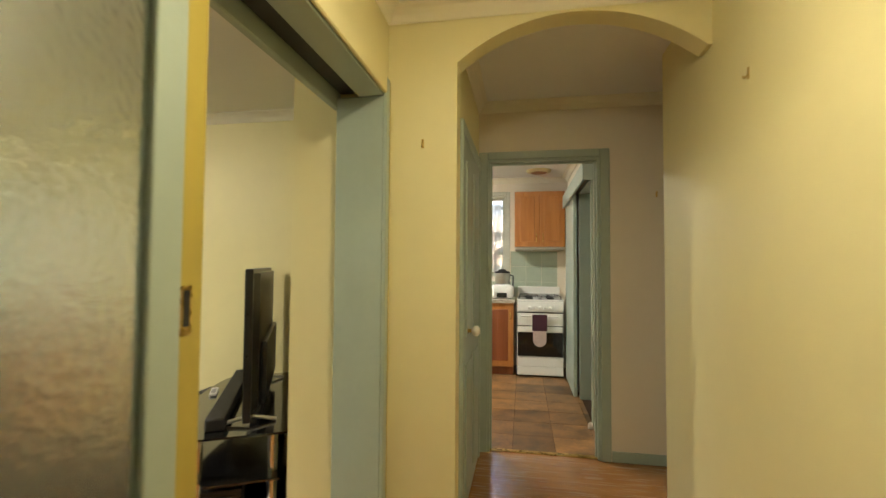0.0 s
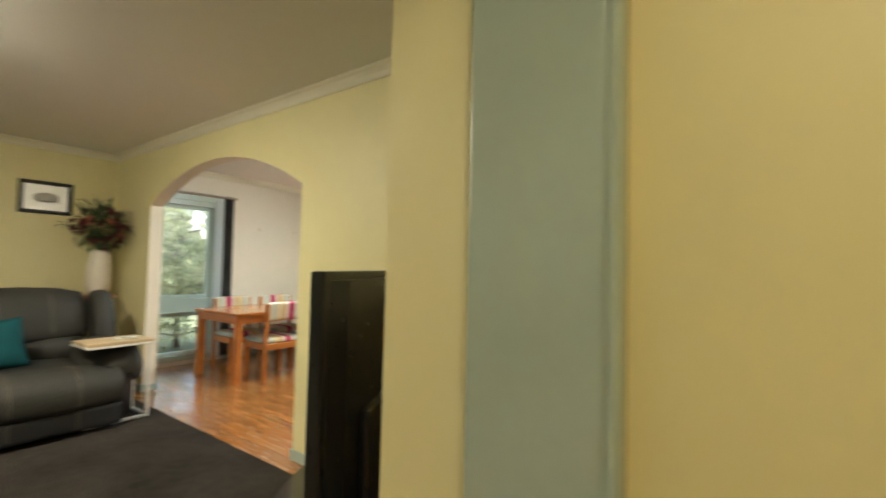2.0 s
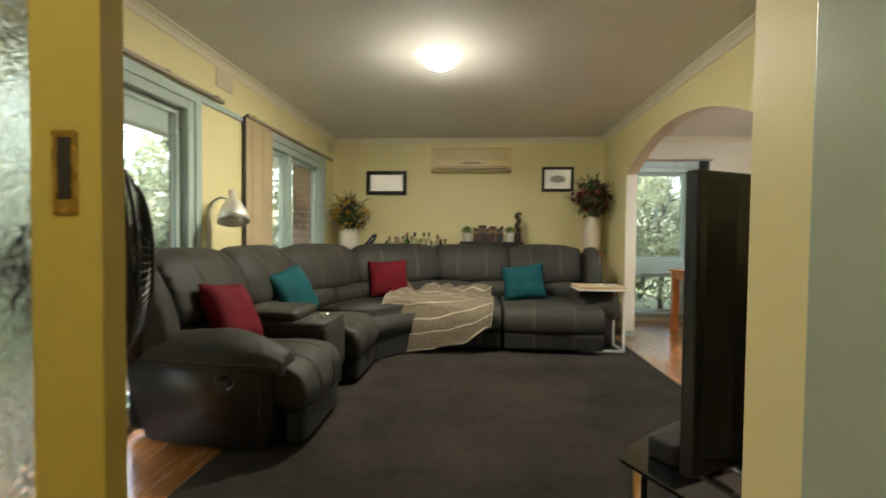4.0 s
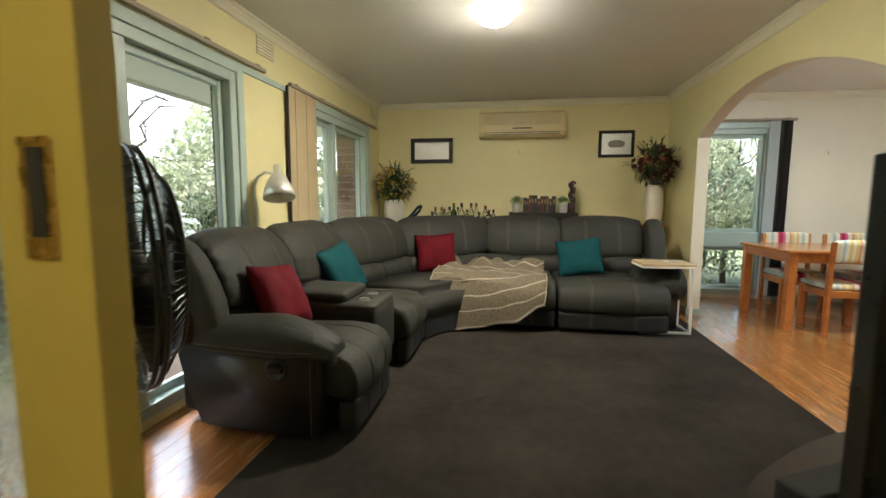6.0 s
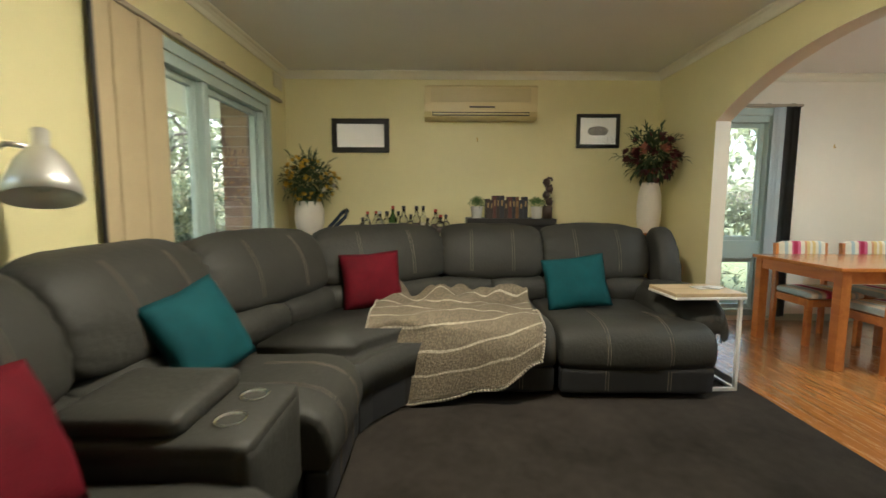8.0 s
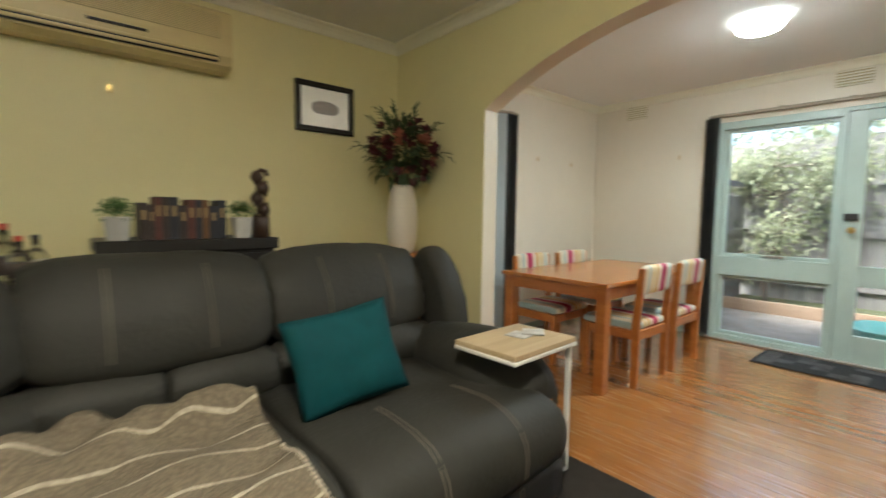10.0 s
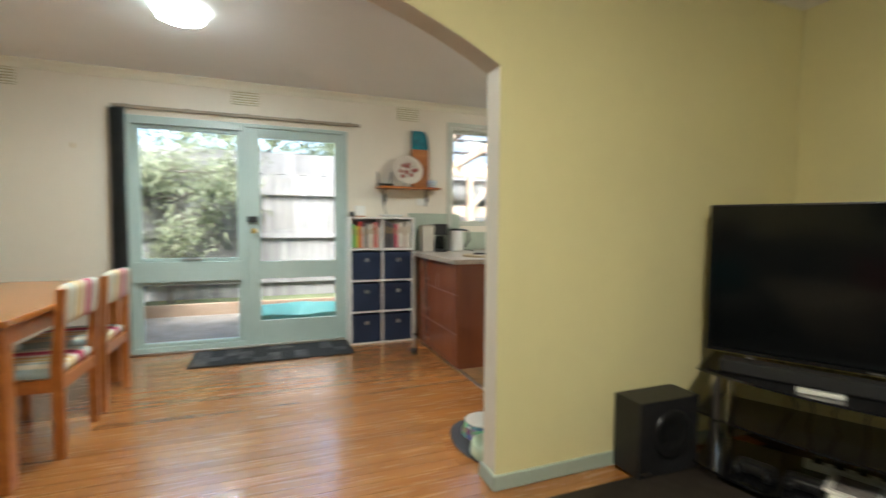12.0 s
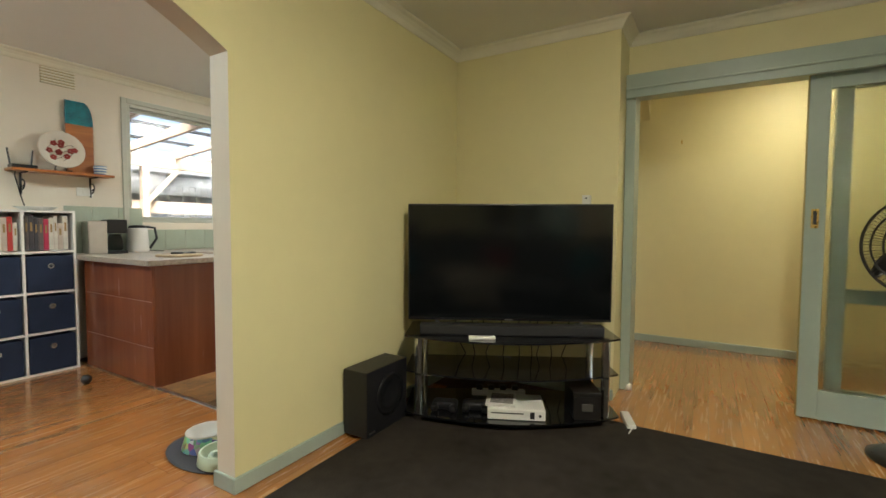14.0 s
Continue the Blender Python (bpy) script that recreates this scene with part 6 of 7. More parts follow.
for c, order in ((0, (1, 0, 2, 3, 4, 5, 4, 6, 3, 4)), (1, (5, 8, 8, 5, 7, 4, 4, 6, 4))):
    x = -2.733 + 0.02 + c * (W / 2 - 0.004)
    x_end = x + 0.28
    for k in order:
        t = rng.uniform(0.02, 0.032)
        if x + t > x_end:
            break
        book(x, 5.885, 0.94, t, rng.uniform(0.20, 0.265), 0.19, HM[k], "y", "coloured paperback standing in the top cube", "shelf books")
        x += t + 0.001
tp = thing("white_speaker", "small white cylinder beside a dark box on the shelf", "speaker", (-2.62, 5.98, H))
part("body", box(-0.045, 0.045, -0.045, 0.045, 0.012, 0.11, None, 0.006, 2), WHITEP, tp)
part("foot", box(-0.05, 0.05, -0.05, 0.05, 0, 0.012), ORANGEWOOD, tp)
tp = thing("black_box", "small black device on top of the shelf", "device", (-2.70, 5.96, H))
part("body", box(-0.02, 0.02, -0.03, 0.03, 0, 0.05, None, 0.005, 2), BLACKP, tp)
tp = thing("white_tray", "low white oval dish on top of the shelf", "dish", (-2.30, 5.98, H))
part("body", lathe([(0.07, 0), (0.11, 0.025), (0.115, 0.028), (0.105, 0.026), (0.07, 0.008)], 24, None, Matrix.Diagonal((1.2, 0.75, 1, 1))), WHITEP, tp, smooth=True)

ws = thing("wall_shelf", "orange timber wall shelf on black iron brackets", "shelf", (-2.10, BY, 1.535))
part("board", box(-0.33, 0.33, -0.16, 0, 0, 0.02, None, 0.003, 1), ORANGEWOOD, ws)
for x in (-0.24, 0.21):
    part("bracket", tube([(x, -0.004, -0.17), (x, -0.006, -0.006), (x, -0.14, -0.006)], 0.008, 6), IRON, ws, "black scrolled iron bracket")
    part("scroll", tube([(x + 0.004, -0.02 - 0.05 * math.sin(a * 0.5), -0.09 - 0.045 * math.cos(a * 0.5) * (1 - a / 24)) for a in range(16)], 0.005, 6), IRON, ws)
pl = thing("display_plate", "white plate painted with red blossom on a black stand", "plate", (-2.11, BY - 0.085, 1.56))
mpl = pose(0, 0.0, 0.165, 76, 0, 0)
part("dish", lathe([(0.06, 0.0), (0.10, 0.004), (0.15, 0.022), (0.153, 0.024), (0.148, 0.028), (0.10, 0.010), (0.0005, 0.006)], 36, None, mpl), CERAMIC, pl, "cream glazed dish", True)
rp = random.Random(3)
bm = bmesh.new()
for i in range(10):
    a, q = rp.uniform(0, 6.28), rp.uniform(0.02, 0.10)
    for j in range(5):
        aj = a + j * 1.256
        lathe([(0.011, 0.0), (0.009, 0.003)], 7, bm, mpl @ pose(q * math.cos(a) + 0.013 * math.cos(aj), q * math.sin(a) + 0.013 * math.sin(aj), 0.0115))
part("blossom", bm, mat("red_blossom", (0.30, 0.04, 0.03), 0.4), pl, "painted red blossom")
bm = bmesh.new()
for i in range(5):
    a = rp.uniform(0, 6.28)
    tube([mpl @ Vector((0.09 * math.cos(a + k * 0.35), 0.09 * math.sin(a + k * 0.35) * (1 - 0.25 * k), 0.0125)) for k in range(6)], 0.0016, 4, bm)
part("twig", bm, DARKWOOD, pl)
part("stand", tube([(-0.05, -0.05, 0.003), (-0.04, 0.02, 0.006), (0.0, 0.045, 0.10), (0.04, 0.02, 0.006), (0.05, -0.05, 0.003)], 0.004, 6), IRON, pl)
bd = thing("serving_board", "tall timber board with blue resin top on the wall shelf", "serving board", (-1.965, BY - 0.03, 1.5555), 0)
part("timber", box(-0.095, 0.095, -0.012, 0.006, 0, 0.40, None, 0.004, 1), ORANGEWOOD, bd)
res = [(-0.095, 0.40), (0.095, 0.40)] + [(0.095 - 0.19 * (1 - math.cos(a * 0.157)) * 0.35, 0.40 + 0.19 * math.sin(a * 0.157)) for a in range(3, 11)] + [(-0.095, 0.59)]
part("resin", prism(res, -0.006, 0.012, None, Matrix(((1, 0, 0, 0), (0, 0, -1, 0), (0, 1, 0, 0), (0, 0, 0, 1)))), mat("ocean_resin", (0.005, 0.05, 0.10), 0.1, scale=9, color2=(0.02, 0.28, 0.34), coat=0.6), bd, "glossy blue resin")
cp = thing("cup", "blue and white striped cup on the wall shelf", "cup", (-1.845, BY - 0.08, 1.555))
part("body", lathe([(0.035, 0), (0.042, 0.01), (0.046, 0.075), (0.043, 0.075), (0.038, 0.012), (0.001, 0.01)], 24), striped("cup_stripes", [(0, (0.7, 0.7, 0.66)), (0.55, (0.1, 0.2, 0.35))], 45, "Z"), cp, smooth=True)
ro = thing("router", "black wireless router with two aerials on the shelf", "router", (-2.345, BY - 0.08, 1.555))
part("body", box(-0.075, 0.075, -0.05, 0.05, 0, 0.028, None, 0.008, 2), BLACKP, ro)
for x in (-0.06, 0.06):
    part("aerial", tube([(x, 0.04, 0.02), (x * 1.25, 0.045, 0.15)], 0.006, 6), BLACKP, ro)
part("cord", tube([(-0.03, 0.05, 0.01), (-0.03, 0.065, -0.05), (0.0, 0.066, -0.2), (0.02, 0.066, -0.28)], 0.004, 6), BLACKP, ro)
sw = thing("light_switch", "white switch plate on the wall under the shelf", "switch", (-1.93, BY, 1.41))
part("plate", box(-0.06, 0.06, -0.009, -0.001, -0.036, 0.036, None, 0.003, 1), WHITEP, sw)
part("rocker", box(-0.02, 0.0, -0.013, -0.009, -0.015, 0.015, None, 0.002, 1), WHITEP, sw)

# ---- pet bowls and ball ----
pm = thing("pet_mat", "dark grey rounded pet feeding mat on the floorboards", "mat", (-2.36, 3.68, 0))
bm = lathe([(0.24, 0.001), (0.245, 0.006), (0.23, 0.010)], 32, None, Matrix.Diagonal((0.72, 1.15, 1, 1)))
part("mat", bm, mat("charcoal_felt", (0.05, 0.05, 0.06), 0.9, bump=0.4, bscale=250), pm)


def confetti():
    m = bpy.data.materials.new("geometric_print")
    m.use_nodes = True
    n, l = m.node_tree.nodes, m.node_tree.links
    tc = n.new("ShaderNodeTexCoord")
    vo = n.new("ShaderNodeTexVoronoi")
    vo.inputs["Scale"].default_value = 36
    l.new(tc.outputs["Object"], vo.inputs[0])
    hs = n.new("ShaderNodeHueSaturation")
    hs.inputs["Saturation"].default_value, hs.inputs["Value"].default_value = 0.75, 0.75
    l.new(vo.outputs["Color"], hs.inputs["Color"])
    l.new(hs.outputs[0], n["Principled BSDF"].inputs["Base Color"])
    n["Principled BSDF"].inputs["Roughness"].default_value = 0.35
    return m


pbw = thing("pet_bowl", "white pet bowl with colourful triangle print", "pet bowl", (-2.34, 3.76, 0.010), 0, "pet bowls")
part("body", lathe([(0.115, 0), (0.118, 0.004), (0.098, 0.072)], 32, None, None, (True, False)), confetti(), pbw, "colourful printed side", True)
part("rim", lathe([(0.098, 0.072), (0.101, 0.078), (0.095, 0.082), (0.086, 0.076), (0.07, 0.03), (0.001, 0.026)], 32, None, None, (False, True)), POTW, pbw, smooth=True)
pbw = thing("pet_bowl", "pale mint slow feeder pet bowl", "pet bowl", (-2.40, 3.545, 0.010), 0, "pet bowls")
MINT = mat("mint_plastic", (0.55, 0.66, 0.50), 0.35, vary=0.03)
part("body", lathe([(0.10, 0), (0.108, 0.01), (0.10, 0.06), (0.094, 0.064), (0.088, 0.058), (0.08, 0.02), (0.001, 0.018)], 32), MINT, pbw, smooth=True)
part("ridge", tube([(0.05 * math.cos(a * 0.4), 0.05 * math.sin(a * 0.4), 0.03) for a in range(13)], 0.012, 8), MINT, pbw, smooth=True)
solid("rubber_ball", lathe([(0.004, 0), (0.022, 0.006), (0.032, 0.022), (0.034, 0.034), (0.032, 0.046), (0.02, 0.062), (0.004, 0.067)], 20, None, pose(-2.25, 5.36, 0.0)), IRON, "small black rubber ball on the floorboards", "ball", smooth=True)

# ---- kitchen ----
pn = thing("peninsula_cabinet", "red brown veneer peninsula cabinet facing the dining room", "cabinet", (-2.05, 4.845, 0))
part("back_panel", box(0, 0.016, 0.0, 1.02, 0.0, 0.855, None, 0.002, 1), REDWOOD, pn)
part("end_panel", box(0.016, 0.60, 0, 0.016, 0.0, 0.855, None, 0.002, 1), REDWOOD, pn)
part("inner_panel", box(0.584, 0.60, 0.016, 1.28, 0.1, 0.855), KITWOOD, pn)
part("kick_strip", box(-0.004, 0.0, -0.004, 1.02, 0, 0.012), STEEL, pn)
for z in (0.28, 0.60):
    part("groove_line", box(-0.0012, 0.0, 0.01, 1.0, z, z + 0.004), mat("pale_veneer_line", (0.36, 0.15, 0.08), 0.3), pn)
wt = thing("worktop", "speckled stone look laminate worktop", "worktop")
part("peninsula_top", box(-2.10, -1.42, 4.79, BY - 0.004, 0.856, 0.894, None, 0.006, 2), STONE, wt)
part("bench_top", box(-1.42, 0.36, 5.53, BY - 0.004, 0.857, 0.894, None, 0.006, 2), STONE, wt)


def base_unit(x0, x1):
    c = thing("base_cabinet", "orange oak kitchen base cabinet with raised panel door", "cabinet", (x0, 5.56, 0), 0, "base cabinets")
    w = x1 - x0
    part("carcass", box(0, w, 0.02, 0.55, 0.1, 0.855), KITWOOD, c)
    part("kick", box(0, w, 0.06, 0.08, 0, 0.1), REDWOOD, c)
    d = part("door", box(0.003, w - 0.003, 0, 0.019, 0.11, 0.845, None, 0.003, 1), KITWOOD, c)
    part("panel", box(0.065, w - 0.065, -0.006, 0.004, 0.175, 0.78, None, 0.006, 2), REDWOOD, d, "darker raised panel")
    part("handle", tube([(w - 0.04, 0, 0.66), (w - 0.04, -0.025, 0.67), (w - 0.04, -0.025, 0.75), (w - 0.04, 0, 0.76)], 0.005, 6), BRASS, d)
    return c


for a, b in ((-1.40, -0.96), (-0.96, -0.52), (-0.52, -0.08), (-0.08, 0.345)):
    base_unit(a, b)

sto = thing("stove", "white freestanding gas stove with dark oven window", "stove", (0.386, 5.54, 0))
part("body", box(0, 0.53, 0.02, 0.56, 0.02, 0.885, None, 0.006, 2), ENAMEL, sto)
part("side_gap", box(-0.012, 0.542, 0.06, 0.5, 0.0, 0.02), IRON, sto)
part("hob", box(-0.004, 0.534, 0.0, 0.56, 0.885, 0.903, None, 0.005, 2), ENAMEL, sto)
part("splash_back", box(0.0, 0.53, 0.535, 0.56, 0.903, 1.035, None, 0.01, 2), ENAMEL, sto)
part("control_panel", box(0.0, 0.53, -0.012, 0.02, 0.765, 0.88, None, 0.008, 2), ENAMEL, sto)
for k in range(5):
    part("knob", lathe([(0.019, 0), (0.017, 0.02), (0.010, 0.024)], 16, None, pose(0.145 + 0.06 * k, -0.012, 0.812, 90)), ENAMEL, sto, smooth=True)
gr = part("grill_door", box(0.004, 0.526, 0.0, 0.02, 0.60, 0.745, None, 0.006, 2), ENAMEL, sto)
part("handle", tube([(0.05, -0.004, 0.715), (0.06, -0.035, 0.715), (0.47, -0.035, 0.715), (0.48, -0.004, 0.715)], 0.009, 8), ENAMEL, gr)
od = part("oven_door", box(0.004, 0.526, 0.0, 0.02, 0.235, 0.59, None, 0.004, 1), ENAMEL, sto)
part("window", box(0.006, 0.524, -0.003, 0.0, 0.245, 0.525, None, 0.001, 1), BLACKGLASS, od, "dark oven glass")
part("trim", box(0.004, 0.526, -0.006, 0.0, 0.53, 0.585, None, 0.003, 1), ENAMEL, od)
part("drawer", box(0.004, 0.526, 0.0, 0.02, 0.03, 0.125, None, 0.004, 1), ENAMEL, sto)
part("drawer", box(0.004, 0.526, 0.0, 0.02, 0.13, 0.228, None, 0.004, 1), ENAMEL, sto)
for z in (0.596, 0.752):
    part("dark_line", box(0.0, 0.53, 0.002, 0.018, z - 0.006, z + 0.006), IRON, sto)
for x in (0.14, 0.39):
    for y in (0.15, 0.39):
        part("burner", lathe([(0.045, 0.903), (0.045, 0.918), (0.03, 0.926)], 18, None, pose(x, y, 0)), IRON, sto, smooth=True)
    tr = bmesh.new()
    for y in (0.04, 0.27, 0.5):
        tube([(x - 0.115, y, 0.94), (x + 0.115, y, 0.94)], 0.005, 6, tr)
    for xx in (x - 0.115, x, x + 0.115):
        tube([(xx, 0.04, 0.906), (xx, 0.04, 0.94), (xx, 0.5, 0.94), (xx, 0.5, 0.906)], 0.005, 6, tr)
    part("trivet", tr, IRON, sto)
om = thing("oven_mitt", "burgundy and pale pink oven mitt hung on the stove", "oven mitt", (0.645, 5.50, 0))
part("towel", box(-0.085, 0.085, -0.012, 0.0, 0.545, 0.735, None, 0.006, 2), mat("plum_towel", (0.06, 0.018, 0.03), 0.9, bump=0.4), om)
bm = prism([(-0.075, 0.545), (-0.075, 0.44)] + [(-0.075 * math.cos(a * 0.314), 0.44 - 0.075 * math.sin(a * 0.314)) for a in range(1, 10)] + [(0.075, 0.44), (0.075, 0.545)], 0.001, 0.013, None, XZ)
part("mitt", bm, mat("pink_mitt", (0.52, 0.40, 0.36), 0.9, vary=0.15, scale=40, bump=0.4), om)

uc = thing("wall_cabinet", "orange oak wall cupboard with two raised panel doors", "cabinet", (0.35, 5.83, 1.535))
part("carcass", box(0, 0.615, 0.02, 0.296, 0, 0.695), KITWOOD, uc)
for k in range(2):
    x = 0.003 + k * 0.3065
    d = part("door", box(x, x + 0.3025, 0, 0.019, 0.003, 0.692, None, 0.003, 1), KITWOOD, uc)
    part("panel", box(x + 0.06, x + 0.2425, -0.007, 0.004, 0.065, 0.63, None, 0.007, 2), KITWOOD, d)
    hx = x + (0.265 if k == 0 else 0.037)
    part("handle", tube([(hx, 0, 0.06), (hx, -0.022, 0.07), (hx, -0.022, 0.15), (hx, 0, 0.16)], 0.005, 6), BRASS, d)
rh = thing("range_hood", "slim steel slide out range hood under the cupboard", "range hood", (0.35, 5.80, 1.50))
part("body", box(0.01, 0.605, 0.02, 0.325, 0, 0.034, None, 0.003, 1), STEEL, rh)
part("front_lip", box(0.0, 0.615, 0, 0.02, 0.004, 0.03, None, 0.004, 2), STEEL, rh)
ex = thing("ceiling_fan_vent", "round cream exhaust vent with timber coloured centre", "vent", (0.64, 5.65, CEIL))
part("ring", lathe([(0.10, -0.03), (0.145, -0.016), (0.15, 0)], 32), ACWHITE, ex, smooth=True)
part("grille", lathe([(0.02, -0.036), (0.09, -0.034), (0.10, -0.028)], 28), mat("brown_grille", (0.28, 0.12, 0.06), 0.5), ex, smooth=True)
tm = thing("food_processor", "white and steel thermal food processor on the bench", "appliance", (0.20, 5.80, 0.894))
part("base", cushion(0.29, 0.27, 0.17, 8, 0.3, None, None, 0.35, 0, 1), ENAMEL, tm, smooth=True)
part("display", box(-0.06, 0.06, -0.139, -0.13, 0.02, 0.075, None, 0.003, 1), BLACKGLASS, tm)
jg = part("jug", lathe([(0.075, 0.10), (0.08, 0.11), (0.095, 0.30), (0.098, 0.31), (0.09, 0.315)], 28), STEEL, tm, "steel mixing jug", True)
part("lid", lathe([(0.098, 0.312), (0.09, 0.335), (0.05, 0.34), (0.045, 0.36), (0.02, 0.362)], 24), BLACKP, jg, smooth=True)
part("jug_handle", tube([(0.09, 0, 0.29), (0.135, 0, 0.28), (0.13, 0, 0.16), (0.085, 0, 0.14)], 0.010, 8), BLACKP, jg, smooth=True)
cm = thing("coffee_machine", "black and steel drip coffee machine on the worktop", "coffee machine", (-1.86, 5.95, 0.894), -12)
part("tower", box(-0.14, -0.01, -0.13, 0.13, 0, 0.27, None, 0.012, 2), STEEL, cm)
part("brew_head", box(-0.01, 0.13, -0.12, 0.12, 0.17, 0.285, None, 0.012, 2), BLACKP, cm)
part("drip_tray", box(-0.01, 0.13, -0.12, 0.12, 0, 0.025, None, 0.005, 1), BLACKP, cm)
part("carafe", lathe([(0.05, 0.026), (0.058, 0.04), (0.055, 0.12), (0.042, 0.15), (0.045, 0.16)], 20, None, pose(0.06, -0.02, 0)), SMOKE, cm, smooth=True)
kt = thing("kettle", "white jug kettle with black handle and lid", "kettle", (-1.60, 5.98, 0.894), -20)
part("body", lathe([(0.085, 0), (0.088, 0.02), (0.078, 0.20), (0.07, 0.215)], 28), ENAMEL, kt, smooth=True)
part("lid", lathe([(0.072, 0.215), (0.06, 0.235), (0.015, 0.24)], 24), BLACKP, kt, smooth=True)
part("handle", tube([(0.06, 0, 0.225), (0.13, 0, 0.215), (0.145, 0, 0.12), (0.09, 0, 0.03)], 0.011, 8), BLACKP, kt, smooth=True)
part("cord", tube([(0.08, 0.02, 0.012), (0.15, 0.03, 0.006), (0.19, -0.03, 0.006), (0.16, -0.06, 0.006)], 0.004, 6), BLACKP, kt)
cu2 = thing("chopping_board", "round timber chopping board lying on the worktop", "chopping board", (-1.72, 5.10, 0.894))
part("board", lathe([(0.155, 0), (0.16, 0.004), (0.16, 0.014), (0.155, 0.018)], 36), OAK, cu2)
kn = thing("black_utensil", "black handled utensil lying on the chopping board", "utensil", (-1.66, 5.10, 0.912), 20)
part("blade", cushion(0.12, 0.06, 0.012, 5, 0.5, None, None, 0.45), BLACKP, kn, smooth=True)
part("handle", tube([(-0.05, 0, 0.008), (-0.14, 0.02, 0.01)], 0.008, 8), BLACKP, kn, smooth=True)

sdk = thing("kitchen_sliding_door", "plain sage painted sliding door beside the stove", "sliding door", (0.965, 4.80, 0))
part("leaf", box(-0.018, 0.018, 0, 0.80, 0.01, 2.02, None, 0.003, 1), SAGE, sdk)
part("finger_pull", lathe([(0.022, 0), (0.024, 0.002), (0.014, 0.001)], 16, None, pose(-0.018, 0.06, 1.02, 0, -90)), STEEL, sdk)
p = thing("trim_kitchen_pelmet", "sage painted pelmet box over the kitchen sliding door", "trim", kind="structure")
part("fascia", box(0.915, 0.935, 3.82, 5.62, 1.98, 2.125, None, 0.003, 1), SAGE, p)
part("end_cap", box(0.935, 1.02, 3.82, 3.84, 1.98, 2.125), SAGE, p)
part("top_board", box(0.935, 1.02, 3.84, 5.62, 2.105, 2.125), SAGE, p)
t = thing("trim_kitchen_jamb", "sage painted jambs of the kitchen side doorway", "trim", kind="structure")
part("jamb", box(1.0, 1.145, 4.755, 4.782, 0, 2.04), SAGE, t)
part("jamb", box(1.0, 1.145, 3.978, 4.005, 0, 2.04), SAGE, t)
part("head", box(1.0, 1.145, 4.005, 4.755, 2.015, 2.04), SAGE, t)
solid("door_stop", lathe([(0.02, 0), (0.022, 0.02), (0.018, 0.04), (0.008, 0.05)], 12, None, pose(0.985, 3.95, 0.0)), POTW, "small white rubber door stop on the floor", "door stop", smooth=True)
pt = thing("pantry_shelf", "open pantry shelves with a few coloured goods", "shelf", (2.0, 4.7, 0))
for z in (0.5, 0.9, 1.3, 1.7):
    part("shelf", box(-0.30, 0.09, -0.55, 0.55, z, z + 0.02), WHITEB, pt)
for k in (-0.55, 0.535):
    part("upright", box(-0.30, 0.09, k, k + 0.015, 0, 1.9), WHITEB, pt)
for i, (y, z, hm) in enumerate(((-0.3, 0.52, 3), (0.0, 0.92, 2), (0.25, 0.92, 4), (-0.25, 1.32, 6), (0.1, 0.52, 7))):
    g = thing("pantry_box", "coloured grocery carton on the pantry shelf", "carton", (1.85, 4.7 + y, z), 0, "pantry goods")
    part("carton", box(-0.07, 0.07, -0.09, 0.09, 0, 0.22, None, 0.002, 1), HM[hm], g)
ck = thing("sheer_curtain", "white sheer curtain at the kitchen window end", "curtain")
bm = bmesh.new()
lo = [bm.verts.new((-0.02 + 0.012 * i, BY - 0.02 + 0.012 * math.sin(i * 1.3), 1.22)) for i in range(17)]
hi = [bm.verts.new((-0.02 + 0.012 * i, BY - 0.02 + 0.010 * math.sin(i * 1.3), 2.10)) for i in range(17)]
for i in range(16):
    bm.faces.new((lo[i], lo[i + 1], hi[i + 1], hi[i]))
SHEER = mat("sheer_voile", (0.78, 0.76, 0.74), 0.9)
SHEER.node_tree.nodes["Principled BSDF"].inputs["Alpha"].default_value = 0.55
bmesh.ops.solidify(bm, geom=bm.faces[:], thickness=0.001)
part("voile", bm, SHEER, ck, smooth=True)

# ---- outdoors ----
GRASSM = mat("leafy_ground", (0.03, 0.035, 0.015), 0.95, scale=1.2, color2=(0.10, 0.12, 0.045), bump=0.8, bscale=30)
CONC = mat("pale_concrete", (0.46, 0.42, 0.39), 0.85, vary=0.15, scale=2.5, bump=0.3, bscale=60)
EAVE = mat("white_eave", (0.74, 0.75, 0.74), 0.6, vary=0.02)
BRICK = mat("brown_brick", (0.20, 0.13, 0.095), 0.85, vary=0.2, scale=20, bump=0.4, bscale=90, piece=0.2)
MORTAR = mat("mortar", (0.34, 0.31, 0.27), 0.9, vary=0.1, bump=0.3)
BARK = mat("grey_bark", (0.11, 0.09, 0.075), 0.9, vary=0.3, scale=9, bump=0.8, bscale=30, stretch=(3, 3, 0.6))
PALING = wood("weathered_paling", (0.115, 0.108, 0.10), (0.235, 0.225, 0.21), 0.85, 2, 14, piece=0.12)
PINE = wood("treated_pine", (0.30, 0.20, 0.13), (0.46, 0.34, 0.24), 0.8, 0, 10)
TREEL = [mat("tree_leaf_green", (0.16, 0.185, 0.10), 0.6, vary=0.6, scale=2.0), mat("tree_leaf_pale", (0.33, 0.355, 0.22), 0.6, vary=0.5, scale=2.0), mat("spruce_needle", (0.50, 0.55, 0.53), 0.6, vary=0.4, scale=3.0), mat("tree_leaf_dark", (0.04, 0.075, 0.03), 0.6, vary=0.6, scale=2.0)]
